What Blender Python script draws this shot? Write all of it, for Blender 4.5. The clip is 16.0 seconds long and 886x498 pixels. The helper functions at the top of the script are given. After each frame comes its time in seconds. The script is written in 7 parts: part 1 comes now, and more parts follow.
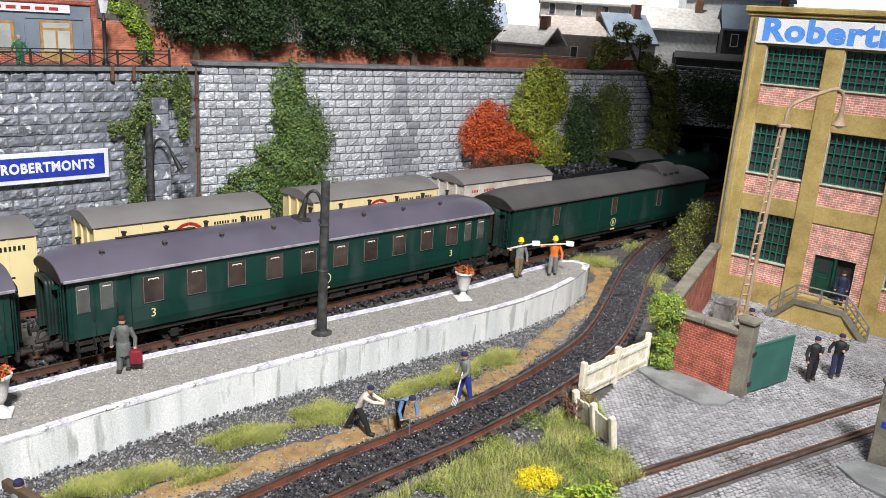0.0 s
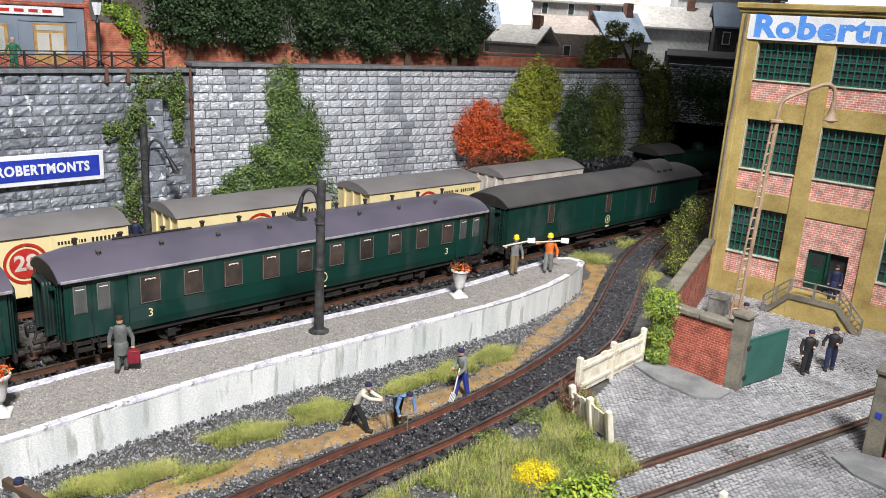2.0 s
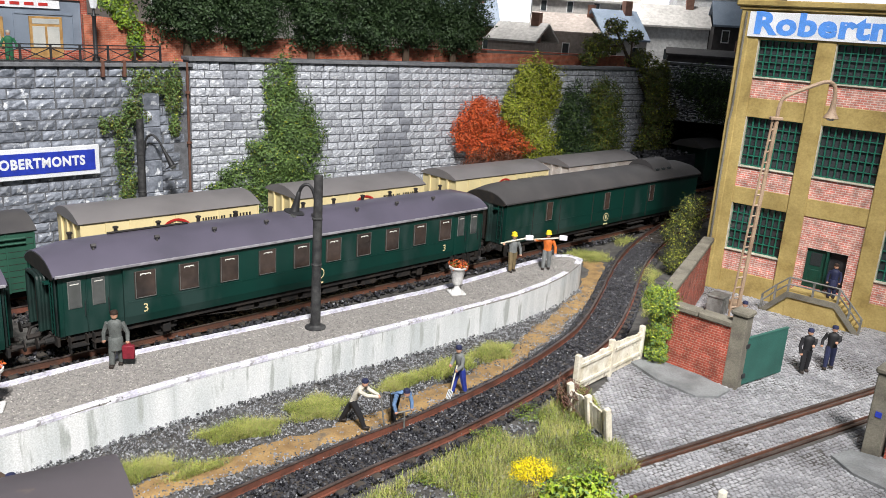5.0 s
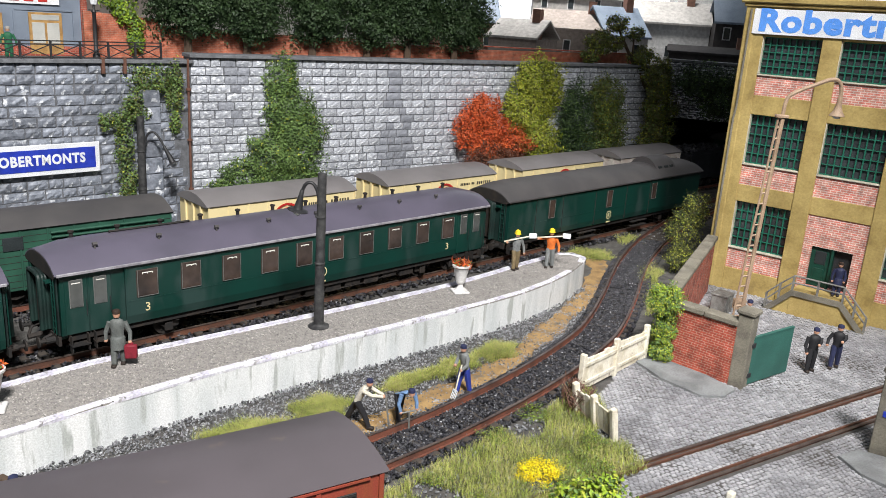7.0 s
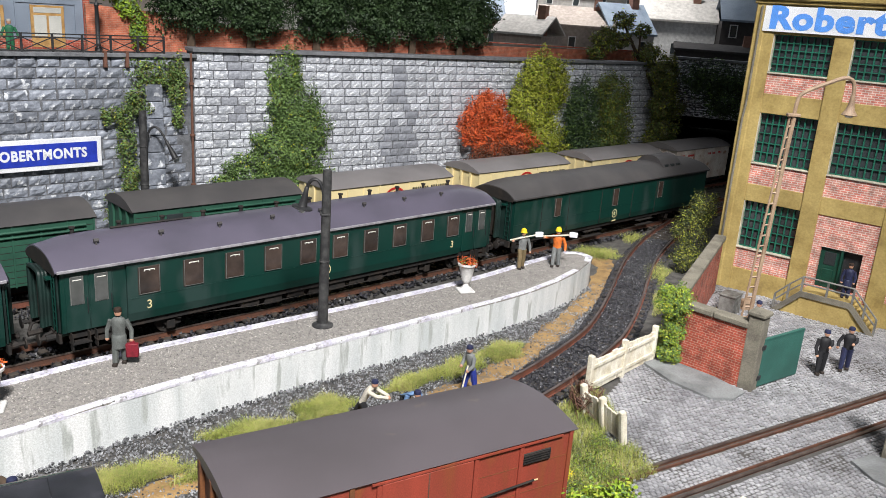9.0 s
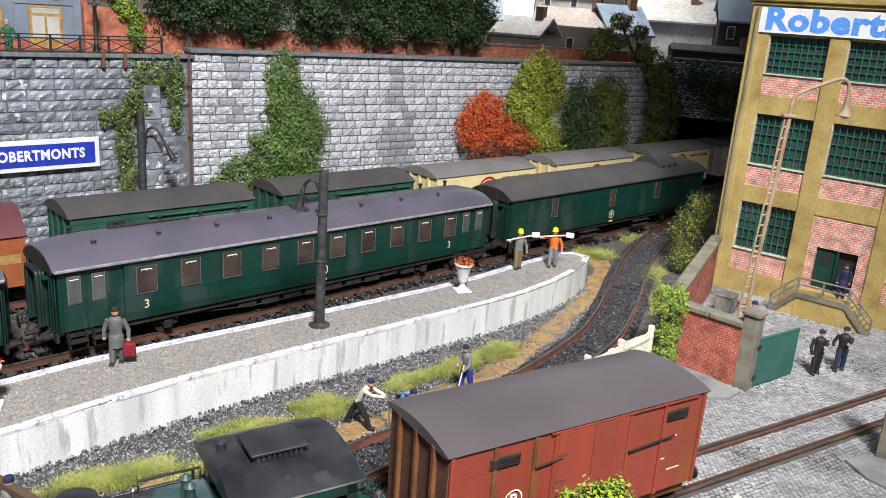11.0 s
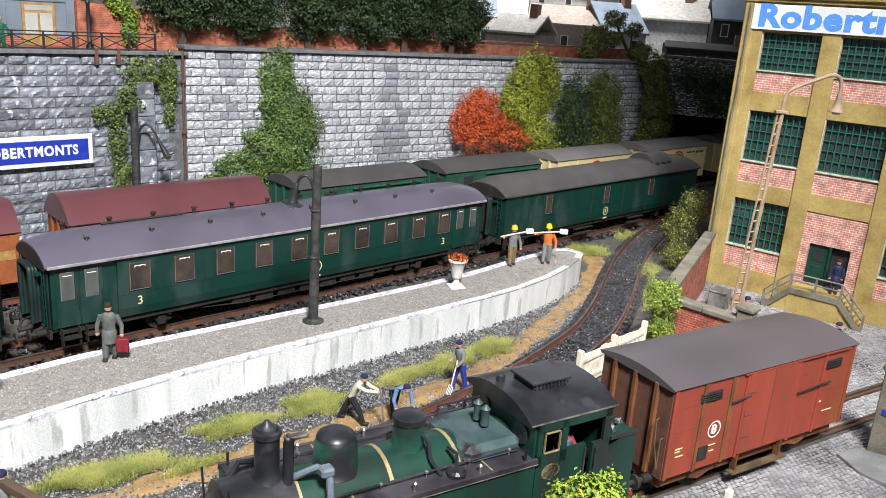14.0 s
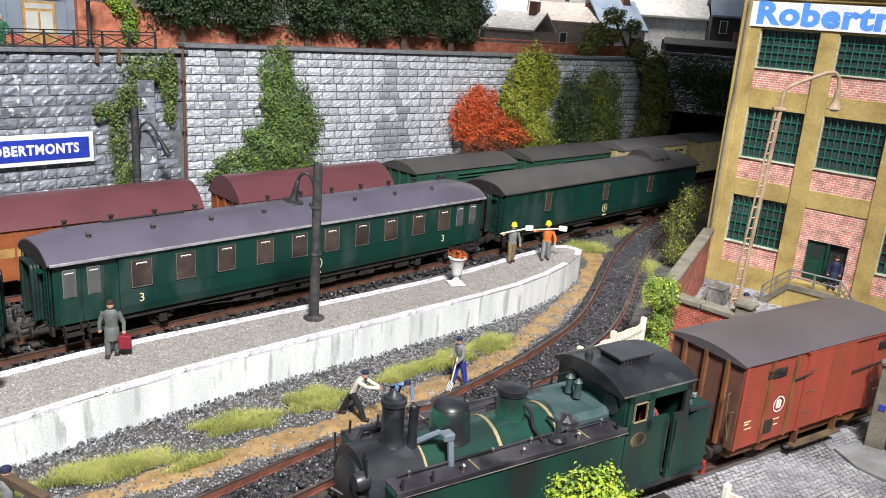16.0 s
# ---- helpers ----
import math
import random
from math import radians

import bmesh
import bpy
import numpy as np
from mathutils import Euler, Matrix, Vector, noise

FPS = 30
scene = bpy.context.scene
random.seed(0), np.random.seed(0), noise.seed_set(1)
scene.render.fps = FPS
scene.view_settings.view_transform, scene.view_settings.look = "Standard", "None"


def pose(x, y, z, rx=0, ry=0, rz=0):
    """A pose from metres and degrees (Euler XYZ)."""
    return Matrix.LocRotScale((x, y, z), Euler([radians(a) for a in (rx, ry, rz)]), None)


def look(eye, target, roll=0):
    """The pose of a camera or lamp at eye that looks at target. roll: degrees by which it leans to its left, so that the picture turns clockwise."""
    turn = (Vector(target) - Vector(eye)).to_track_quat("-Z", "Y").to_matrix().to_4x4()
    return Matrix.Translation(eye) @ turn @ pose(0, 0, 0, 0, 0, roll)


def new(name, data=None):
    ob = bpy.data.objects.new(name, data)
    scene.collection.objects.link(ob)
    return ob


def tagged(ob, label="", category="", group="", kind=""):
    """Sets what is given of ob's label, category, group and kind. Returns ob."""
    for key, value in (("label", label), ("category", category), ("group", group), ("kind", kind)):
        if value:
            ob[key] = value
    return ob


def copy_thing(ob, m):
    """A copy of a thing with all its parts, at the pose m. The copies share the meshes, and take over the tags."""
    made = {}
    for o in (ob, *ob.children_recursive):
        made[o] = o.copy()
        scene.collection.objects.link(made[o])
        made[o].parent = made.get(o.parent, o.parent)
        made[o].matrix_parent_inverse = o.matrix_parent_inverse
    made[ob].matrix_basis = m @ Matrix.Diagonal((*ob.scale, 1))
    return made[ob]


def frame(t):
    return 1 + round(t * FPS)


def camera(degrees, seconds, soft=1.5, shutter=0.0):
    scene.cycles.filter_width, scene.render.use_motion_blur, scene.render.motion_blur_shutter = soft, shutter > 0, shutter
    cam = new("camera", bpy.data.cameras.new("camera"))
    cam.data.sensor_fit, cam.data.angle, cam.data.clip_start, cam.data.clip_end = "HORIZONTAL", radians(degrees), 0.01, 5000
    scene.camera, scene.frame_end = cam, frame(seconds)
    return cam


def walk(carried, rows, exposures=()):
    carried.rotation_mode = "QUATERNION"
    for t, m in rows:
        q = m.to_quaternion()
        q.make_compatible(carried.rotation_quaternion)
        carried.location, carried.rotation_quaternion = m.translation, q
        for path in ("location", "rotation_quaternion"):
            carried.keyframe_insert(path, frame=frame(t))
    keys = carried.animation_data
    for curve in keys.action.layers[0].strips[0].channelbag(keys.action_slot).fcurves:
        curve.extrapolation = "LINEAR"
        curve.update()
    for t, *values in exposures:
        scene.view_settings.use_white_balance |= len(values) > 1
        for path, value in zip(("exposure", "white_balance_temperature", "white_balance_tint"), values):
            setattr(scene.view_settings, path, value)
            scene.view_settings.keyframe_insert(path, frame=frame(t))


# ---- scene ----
cam = camera(58.04, 16.0, soft=0.75)
CM = 0.01  # the layout is written in centimetres


def at(x, y, z=0.0, rz=0.0, rx=0.0, ry=0.0):
    return pose(x * CM, y * CM, z * CM, rx, ry, rz)


# seconds, place in cm, heading, tilt down and lean in degrees
PATH_CM = [
    (0, 0.066, 0.149, 13.974, 0.290, 16.079, 3.699),
    (0.5, 0.160, 0.051, 13.757, -0.075, 16.146, 3.721),
    (1, 0.263, -0.087, 13.746, -0.244, 16.144, 3.528),
    (1.5, 0.042, -0.024, 13.808, -0.121, 16.052, 3.393),
    (2, 0.038, -0.038, 13.871, -0.083, 15.983, 3.243),
    (2.5, 0.123, 0.041, 13.763, -0.044, 16.058, 3.323),
    (3, 0.107, 0.000, 13.801, 0.042, 16.054, 3.341),
    (3.5, 0.000, 0.000, 13.848, 0.000, 16.055, 3.462),
    (4, 0.034, 0.025, 13.806, -0.149, 16.045, 3.468),
    (6.5, -0.155, 0.319, 13.678, -0.455, 16.244, 3.696),
    (7, -0.233, 0.383, 13.704, -0.461, 16.292, 3.668),
    (7.5, -0.248, 0.649, 13.700, -0.526, 16.280, 3.781),
    (8, -0.212, 0.844, 13.555, -0.513, 16.398, 3.919),
    (8.5, -0.307, 0.875, 13.616, -0.389, 16.542, 4.018),
    (9, -0.445, 0.852, 13.642, -0.410, 16.550, 4.030),
    (11.5, -0.276, 0.674, 13.632, -0.494, 16.441, 4.057),
    (12, -0.174, 0.621, 13.587, -0.502, 16.407, 3.892),
    (12.5, -0.052, 0.630, 13.625, -0.631, 16.306, 3.753),
    (13, -0.134, 0.608, 13.637, -0.745, 16.328, 3.899),
    (13.5, -0.133, 0.546, 13.538, -0.806, 16.269, 3.989),
    (14, -0.249, 0.664, 13.542, -0.807, 16.525, 4.087),
    (14.5, -0.267, 0.661, 13.533, -0.719, 16.603, 4.037),
    (15, -0.252, 0.548, 13.648, -0.841, 16.662, 4.030),
    (15.5, -0.225, 0.466, 13.622, -0.796, 16.661, 4.002),
    (16, -0.274, 0.498, 13.587, -0.868, 16.731, 4.002),
]
walk(cam, [(t, at(x, y, z, yaw) @ pose(0, 0, 0, 90 - tilt, 0, 0) @ pose(0, 0, 0, 0, 0, lean))
           for t, x, y, z, yaw, tilt, lean in PATH_CM], exposures=[(0, 0.0), (9, 0.02), (12, 0.14), (16, 0.24)])

# ---- light: the hall's soft light and the show lamps over the front of the layout ----
world = bpy.data.worlds.new("hall")
scene.world = world
world.use_nodes = True
bgn = world.node_tree.nodes["Background"]
bgn.inputs[0].default_value = (0.86, 0.92, 1.0, 1)
bgn.inputs[1].default_value = 0.165


def spot(name, eye, target, size, cone, power, colour, blend):
    d = bpy.data.lights.new(name, "SPOT")
    d.shadow_soft_size, d.spot_size, d.spot_blend, d.energy, d.color = size * CM, radians(cone), blend, power, colour
    ob = new(name, d)
    ob.matrix_world = look([v * CM for v in eye], [v * CM for v in target])
    return ob


spot("show_lamp", (12, -36, 80), (-8, 34, 3), 8.0, 37, 90.0, (1.0, 0.98, 0.955), 0.6)
spot("show_lamp", (2, -16, 82), (21, 37, 7), 6.0, 22, 31.0, (1.0, 0.975, 0.945), 0.7)
spot("backdrop_lamp", (12, 84, 48), (8, 100, 12), 3.0, 85, 12.0, (1.0, 0.98, 0.95), 0.8)

# ---- materials ----
def mat(name, a, b=None, rough=0.7, metal=0.0, scale=3.0, fine=25.0, bump=0.15, spots=None, lo=0.4, hi=0.65, spec=0.4, obrand=0.0, grain=1.0, streak=0.0):
    """Two tones mixed by a coarse noise (scale per cm), grain and relief by a fine one; spots: a third colour in patches."""
    m = bpy.data.materials.new(name)
    m.use_nodes = True
    nt = m.node_tree
    N, L = nt.nodes, nt.links
    p = N["Principled BSDF"]
    b = b or tuple(c * 0.72 for c in a)
    tc = N.new("ShaderNodeTexCoord")
    n1 = N.new("ShaderNodeTexNoise"); n1.inputs["Scale"].default_value = scale / CM; n1.inputs["Detail"].default_value = 6
    n2 = N.new("ShaderNodeTexNoise"); n2.inputs["Scale"].default_value = fine / CM; n2.inputs["Detail"].default_value = 3
    L.new(tc.outputs["Object"], n2.inputs["Vector"])
    co = tc.outputs["Object"]
    if streak:
        mp = N.new("ShaderNodeMapping"); mp.inputs["Scale"].default_value = (1, 1, streak)
        L.new(co, mp.inputs["Vector"]); co = mp.outputs[0]
    L.new(co, n1.inputs["Vector"])
    r = N.new("ShaderNodeMapRange"); r.inputs[1].default_value, r.inputs[2].default_value = lo, hi
    L.new(n1.outputs["Fac"], r.inputs[0])
    mix = N.new("ShaderNodeMix"); mix.data_type = "RGBA"
    mix.inputs[6].default_value, mix.inputs[7].default_value = (*a, 1), (*b, 1)
    L.new(r.outputs[0], mix.inputs[0])
    out = mix.outputs[2]
    if spots:
        n3 = N.new("ShaderNodeTexNoise"); n3.inputs["Scale"].default_value = spots[1] / CM; n3.inputs["Detail"].default_value = 8
        L.new(co, n3.inputs["Vector"])
        r3 = N.new("ShaderNodeMapRange"); r3.inputs[1].default_value, r3.inputs[2].default_value = spots[2], spots[2] + 0.08
        L.new(n3.outputs["Fac"], r3.inputs[0])
        mx = N.new("ShaderNodeMix"); mx.data_type = "RGBA"; mx.inputs[7].default_value = (*spots[0], 1)
        L.new(out, mx.inputs[6]); L.new(r3.outputs[0], mx.inputs[0]); out = mx.outputs[2]
    g = N.new("ShaderNodeMix"); g.data_type = "RGBA"; g.blend_type = "MULTIPLY"; g.inputs[0].default_value = 1
    rg = N.new("ShaderNodeMapRange"); rg.inputs[1].default_value, rg.inputs[2].default_value, rg.inputs[3].default_value, rg.inputs[4].default_value = 0.3, 0.7, 1 - 0.22 * grain, 1 + 0.15 * grain
    L.new(n2.outputs["Fac"], rg.inputs[0]); L.new(out, g.inputs[6]); L.new(rg.outputs[0], g.inputs[7]); out = g.outputs[2]
    if obrand:
        oi = N.new("ShaderNodeObjectInfo") if obrand > 0 else N.new("ShaderNodeNewGeometry")
        hv = N.new("ShaderNodeHueSaturation")
        rr = N.new("ShaderNodeMapRange"); rr.inputs[3].default_value, rr.inputs[4].default_value = 1 - abs(obrand), 1 + abs(obrand)
        L.new(oi.outputs["Random"] if obrand > 0 else oi.outputs["Random Per Island"], rr.inputs[0])
        L.new(rr.outputs[0], hv.inputs["Value"]); L.new(out, hv.inputs["Color"]); out = hv.outputs[0]
    L.new(out, p.inputs["Base Color"])
    p.inputs["Roughness"].default_value, p.inputs["Metallic"].default_value = rough, metal
    p.inputs["Specular IOR Level"].default_value = spec
    if bump:
        bn = N.new("ShaderNodeBump"); bn.inputs["Strength"].default_value = bump; bn.inputs["Distance"].default_value = 0.05 * CM
        L.new(n2.outputs["Fac"], bn.inputs["Height"]); L.new(bn.outputs[0], p.inputs["Normal"])
    return m


def brick_mat(name, c1, c2, mortar, w, h, gap=0.012, flat="xz"):
    m = mat(name, c1, c2, 0.85, bump=0.2)
    nt = m.node_tree; N, L = nt.nodes, nt.links
    p = N["Principled BSDF"]
    tc = N.new("ShaderNodeTexCoord"); sep = N.new("ShaderNodeSeparateXYZ"); com = N.new("ShaderNodeCombineXYZ")
    L.new(tc.outputs["Object"], sep.inputs[0]); L.new(sep.outputs[0 if flat[0] == "x" else 1], com.inputs[0]); L.new(sep.outputs[2], com.inputs[1])
    bt = N.new("ShaderNodeTexBrick")
    for k, v in (("Scale", 1.0 / CM), ("Brick Width", w), ("Row Height", h), ("Mortar Size", gap), ("Bias", 0.0), ("Mortar Smooth", 0.3)):
        bt.inputs[k].default_value = v
    bt.inputs["Color1"].default_value, bt.inputs["Color2"].default_value, bt.inputs["Mortar"].default_value = (*c1, 1), (*c2, 1), (*mortar, 1)
    L.new(com.outputs[0], bt.inputs["Vector"])
    g = [l for l in nt.links if l.to_socket == p.inputs["Base Color"]][0].from_node
    nz = N.new("ShaderNodeTexNoise"); nz.inputs["Scale"].default_value = 2.2 / CM; nz.inputs["Detail"].default_value = 6
    L.new(tc.outputs["Object"], nz.inputs["Vector"])
    rz = N.new("ShaderNodeMapRange"); rz.inputs[1].default_value, rz.inputs[2].default_value, rz.inputs[3].default_value, rz.inputs[4].default_value = 0.32, 0.68, 0.6, 1.35
    L.new(nz.outputs["Fac"], rz.inputs[0])
    mv = N.new("ShaderNodeMix"); mv.data_type = "RGBA"; mv.blend_type = "MULTIPLY"; mv.inputs[0].default_value = 1
    L.new(bt.outputs["Color"], mv.inputs[6]); L.new(rz.outputs[0], mv.inputs[7])
    L.new(mv.outputs[2], g.inputs[6])
    b2 = N.new("ShaderNodeBump"); b2.inputs["Strength"].default_value = 0.5; b2.inputs["Distance"].default_value = 0.02 * CM; b2.invert = True
    L.new(bt.outputs["Fac"], b2.inputs["Height"]); L.new(p.inputs["Normal"].links[0].from_socket, b2.inputs["Normal"]); L.new(b2.outputs[0], p.inputs["Normal"])
    return m


def leaf_mat(name, a, b):
    m = mat(name, a, b, 0.6, scale=1.2, fine=9, bump=0, obrand=-0.25)
    return m


M = {}
M["earth"] = mat("dark_ballast_earth", (0.10, 0.095, 0.09), (0.05, 0.047, 0.045), 0.95, scale=2, fine=14, bump=0.6)
M["gravel"] = mat("grey_gravel", (0.25, 0.255, 0.27), (0.075, 0.076, 0.082), 0.8, scale=5, obrand=-0.7)
M["coal"] = mat("black_ballast", (0.015, 0.015, 0.02), (0.05, 0.05, 0.056), 0.45, scale=6, obrand=-0.8, spec=0.45)
M["sand"] = mat("ochre_sand", (0.35, 0.225, 0.095), (0.22, 0.135, 0.06), 0.95, scale=1.6, fine=18, bump=0.7, spots=((0.17, 0.13, 0.09), 1.5, 0.58))
M["railhead"] = mat("dull_rail_head", (0.17, 0.13, 0.115), (0.09, 0.062, 0.055), 0.38, 0.6, scale=1.5)
M["rust"] = mat("rusty_rail", (0.17, 0.058, 0.036), (0.09, 0.037, 0.026), 0.85, scale=2)
M["railtop"] = mat("worn_steel", (0.5, 0.48, 0.47), (0.3, 0.27, 0.25), 0.35, 0.9, scale=1.2)
M["sleeper"] = mat("tarred_sleeper", (0.035, 0.03, 0.027), (0.06, 0.05, 0.042), 0.9)
M["concrete"] = mat("whitewashed_concrete", (0.71, 0.72, 0.73), (0.52, 0.55, 0.56), 0.85, scale=0.9, fine=22, bump=0.25, spots=((0.40, 0.42, 0.41), 3.0, 0.58), streak=0.14, grain=0.9)
M["edge"] = mat("white_painted_edge", (0.70, 0.70, 0.74), (0.50, 0.48, 0.58), 0.8, scale=1.6, bump=0.6, fine=12, spots=((0.33, 0.32, 0.34), 3.4, 0.6))
M["platform"] = mat("grey_platform_grit", (0.32, 0.30, 0.28), (0.22, 0.21, 0.205), 0.95, scale=9, fine=30, bump=1.0)
M["grit"] = mat("grit_grains", (0.34, 0.32, 0.30), (0.2, 0.19, 0.185), 0.95, obrand=-0.5)
M["stone"] = mat("grey_stone", (0.44, 0.46, 0.505), (0.29, 0.305, 0.345), 0.45, scale=2.6, fine=9, bump=0.8, obrand=0.18, spots=((0.68, 0.70, 0.74), 3.2, 0.525), streak=2.2)
M["stone_l"] = mat("slate_blue_stone", (0.24, 0.26, 0.305), (0.13, 0.145, 0.175), 0.42, scale=2.2, fine=8, bump=0.9, obrand=0.3, spots=((0.6, 0.62, 0.66), 2.4, 0.57))
M["stone_li"] = mat("slate_blue_stone_run", (0.24, 0.26, 0.305), (0.13, 0.145, 0.175), 0.42, scale=2.2, fine=8, bump=0.9, obrand=-0.3, spots=((0.6, 0.62, 0.66), 2.4, 0.57))
M["stone_i"] = mat("grey_stone_run", (0.44, 0.46, 0.505), (0.29, 0.305, 0.345), 0.45, scale=2.6, fine=9, bump=0.8, obrand=-0.18, spots=((0.68, 0.70, 0.74), 3.2, 0.525), streak=2.2)
M["stone_d"] = mat("damp_grey_stone", (0.30, 0.315, 0.355), (0.22, 0.232, 0.265), 0.5, scale=2.2, fine=8, bump=0.7, obrand=0.16)
M["stone_di"] = mat("damp_grey_stone_run", (0.30, 0.315, 0.355), (0.22, 0.232, 0.265), 0.5, scale=2.2, fine=8, bump=0.7, obrand=-0.16)
# white spots put the portal stones' highlights into the colour
M["stone_w"] = mat("glossy_dark_stone_glints", (0.11, 0.115, 0.14), (0.06, 0.065, 0.08), 0.25, scale=2.2, fine=6, bump=0.9, obrand=-0.3, spots=((0.82, 0.84, 0.9), 2.6, 0.47), streak=3.0)
M["mortar"] = mat("dark_mortar", (0.15, 0.155, 0.17), (0.10, 0.104, 0.114), 0.95)
# near-black: the tunnel's lack of light is put into the lining colour
M["tunnel_dark"] = mat("shade_black_tunnel_lining", (0.03, 0.03, 0.033), (0.018, 0.018, 0.02), 0.95)
M["slate"] = mat("slate_coping", (0.17, 0.175, 0.19), (0.11, 0.115, 0.125), 0.7)
M["green"] = mat("dark_green_coach_paint", (0.005, 0.038, 0.029), (0.006, 0.03, 0.024), 0.34, scale=0.5, bump=0.02, spots=((0.024, 0.05, 0.045), 0.5, 0.57), streak=0.4, fine=45, grain=0.35)
M["endgreen"] = mat("sooty_green_end", (0.012, 0.03, 0.026), (0.008, 0.012, 0.012), 0.5, scale=0.9)
# lighter than the other panes: the door windows' reflection is painted in
M["doorglass"] = mat("reflecting_grey_window", (0.085, 0.09, 0.087), (0.045, 0.05, 0.048), 0.14, scale=0.5, fine=4, bump=0, spec=0.6)
M["roof"] = mat("grey_violet_coach_roof", (0.10, 0.09, 0.125), (0.078, 0.072, 0.098), 0.33, scale=0.4, bump=0.03, fine=45, grain=0.35)
# pale tone carries the highlight band along the coach eaves
M["roofedge"] = mat("pale_gutter_highlight", (0.36, 0.35, 0.38), (0.22, 0.21, 0.235), 0.5, 0.2)
M["roof2"] = mat("dark_sooty_roof", (0.055, 0.052, 0.054), (0.075, 0.07, 0.07), 0.62, scale=0.5, bump=0.05, fine=45, grain=0.35)
M["vanroof"] = mat("grey_van_roof", (0.085, 0.074, 0.082), (0.066, 0.058, 0.063), 0.42, scale=0.3, bump=0.04, spots=((0.15, 0.12, 0.1), 0.7, 0.66), fine=45, grain=0.35)
M["wroof"] = mat("light_grey_wagon_roof", (0.19, 0.178, 0.18), (0.15, 0.14, 0.142), 0.5, scale=0.4, fine=45, bump=0.03, grain=0.35)
M["rust2"] = mat("dark_yard_rail", (0.12, 0.05, 0.03), (0.07, 0.035, 0.025), 0.7, scale=2)
M["pipe"] = mat("brown_pipe", (0.14, 0.065, 0.045), None, 0.7)
M["doorgreen"] = mat("dark_green_door", (0.006, 0.05, 0.034), None, 0.45)
M["under"] = mat("black_underframe", (0.014, 0.013, 0.013), (0.03, 0.023, 0.019), 0.75, scale=2.5)
M["cream"] = mat("cream_wagon_paint", (0.74, 0.62, 0.34), (0.66, 0.55, 0.3), 0.6, scale=0.7, spots=((0.45, 0.33, 0.18), 1.2, 0.68), fine=45, grain=0.35)
M["whitev"] = mat("dirty_white_paint", (0.62, 0.58, 0.54), (0.45, 0.37, 0.32), 0.7, scale=0.8, spots=((0.3, 0.18, 0.12), 1.3, 0.6))
M["vgreen"] = mat("weathered_green_van", (0.022, 0.085, 0.055), (0.015, 0.06, 0.04), 0.6, scale=0.8, fine=45, grain=0.35)
M["redroof"] = mat("oxide_red_arched_roof", (0.12, 0.042, 0.05), (0.095, 0.035, 0.041), 0.3, scale=0.4, bump=0.03, fine=45, grain=0.35)
M["redvan"] = mat("oxide_red_van", (0.31, 0.055, 0.034), (0.20, 0.042, 0.026), 0.55, scale=1.1, spots=((0.24, 0.07, 0.026), 1.1, 0.57), fine=30, grain=0.9, streak=0.16, bump=0.1)
M["orange"] = mat("rusty_orange_side", (0.30, 0.09, 0.028), (0.19, 0.055, 0.02), 0.7, scale=0.9)
M["glass"] = mat("grimy_window", (0.062, 0.043, 0.035), (0.028, 0.021, 0.018), 0.16, scale=0.6, fine=4, bump=0, spec=0.6)
M["frame"] = mat("aluminium_frame", (0.3, 0.3, 0.29), None, 0.4, 0.6)
M["copper"] = mat("dark_window_frame", (0.05, 0.036, 0.03), None, 0.5)
M["white"] = mat("white_lettering", (0.8, 0.79, 0.74), (0.68, 0.66, 0.6), 0.7)
M["paper"] = mat("white_enamel", (0.78, 0.79, 0.82), (0.66, 0.68, 0.72), 0.4, scale=0.7, bump=0)
M["blue"] = mat("blue_enamel", (0.025, 0.05, 0.42), (0.02, 0.04, 0.33), 0.35, bump=0)
M["skyblue"] = mat("light_blue_letters", (0.10, 0.30, 0.80), (0.085, 0.26, 0.72), 0.5, bump=0)
M["red"] = mat("red_paint", (0.5, 0.03, 0.025), None, 0.5)
M["ochre"] = mat("ochre_render", (0.40, 0.30, 0.11), (0.29, 0.21, 0.07), 0.85, scale=0.8, fine=10, bump=0.3, spots=((0.25, 0.18, 0.065), 0.8, 0.6), grain=0.7)
M["fbrick"] = brick_mat("pink_brick_panel", (0.56, 0.17, 0.13), (0.48, 0.24, 0.19), (0.62, 0.5, 0.45), 0.3, 0.115, gap=0.02)
M["wbrick"] = brick_mat("red_brick", (0.36, 0.07, 0.042), (0.27, 0.055, 0.035), (0.36, 0.22, 0.17), 0.28, 0.105, gap=0.012)
M["tbrick"] = brick_mat("orange_brick", (0.42, 0.12, 0.065), (0.37, 0.10, 0.055), (0.38, 0.2, 0.14), 0.26, 0.1)
M["sill"] = mat("pale_sill", (0.5, 0.47, 0.38), None, 0.8)
M["wingreen"] = mat("bottle_green_window_bars", (0.012, 0.13, 0.085), (0.01, 0.10, 0.065), 0.5)
M["darkglass"] = mat("dark_pane", (0.028, 0.034, 0.036), (0.05, 0.06, 0.065), 0.15, scale=0.5, bump=0, spec=0.6)
M["cap"] = mat("grey_cement_coping", (0.19, 0.175, 0.14), (0.115, 0.105, 0.085), 0.9, scale=1.5, bump=0.4)
M["slab"] = mat("grey_slab", (0.22, 0.23, 0.235), (0.13, 0.135, 0.14), 0.85, scale=0.9, bump=0.4)
M["cobble"] = mat("grey_cobble", (0.36, 0.36, 0.38), (0.21, 0.21, 0.225), 0.55, scale=0.5, fine=18, bump=0.3, obrand=-0.22, spots=((0.24, 0.24, 0.25), 0.25, 0.6))
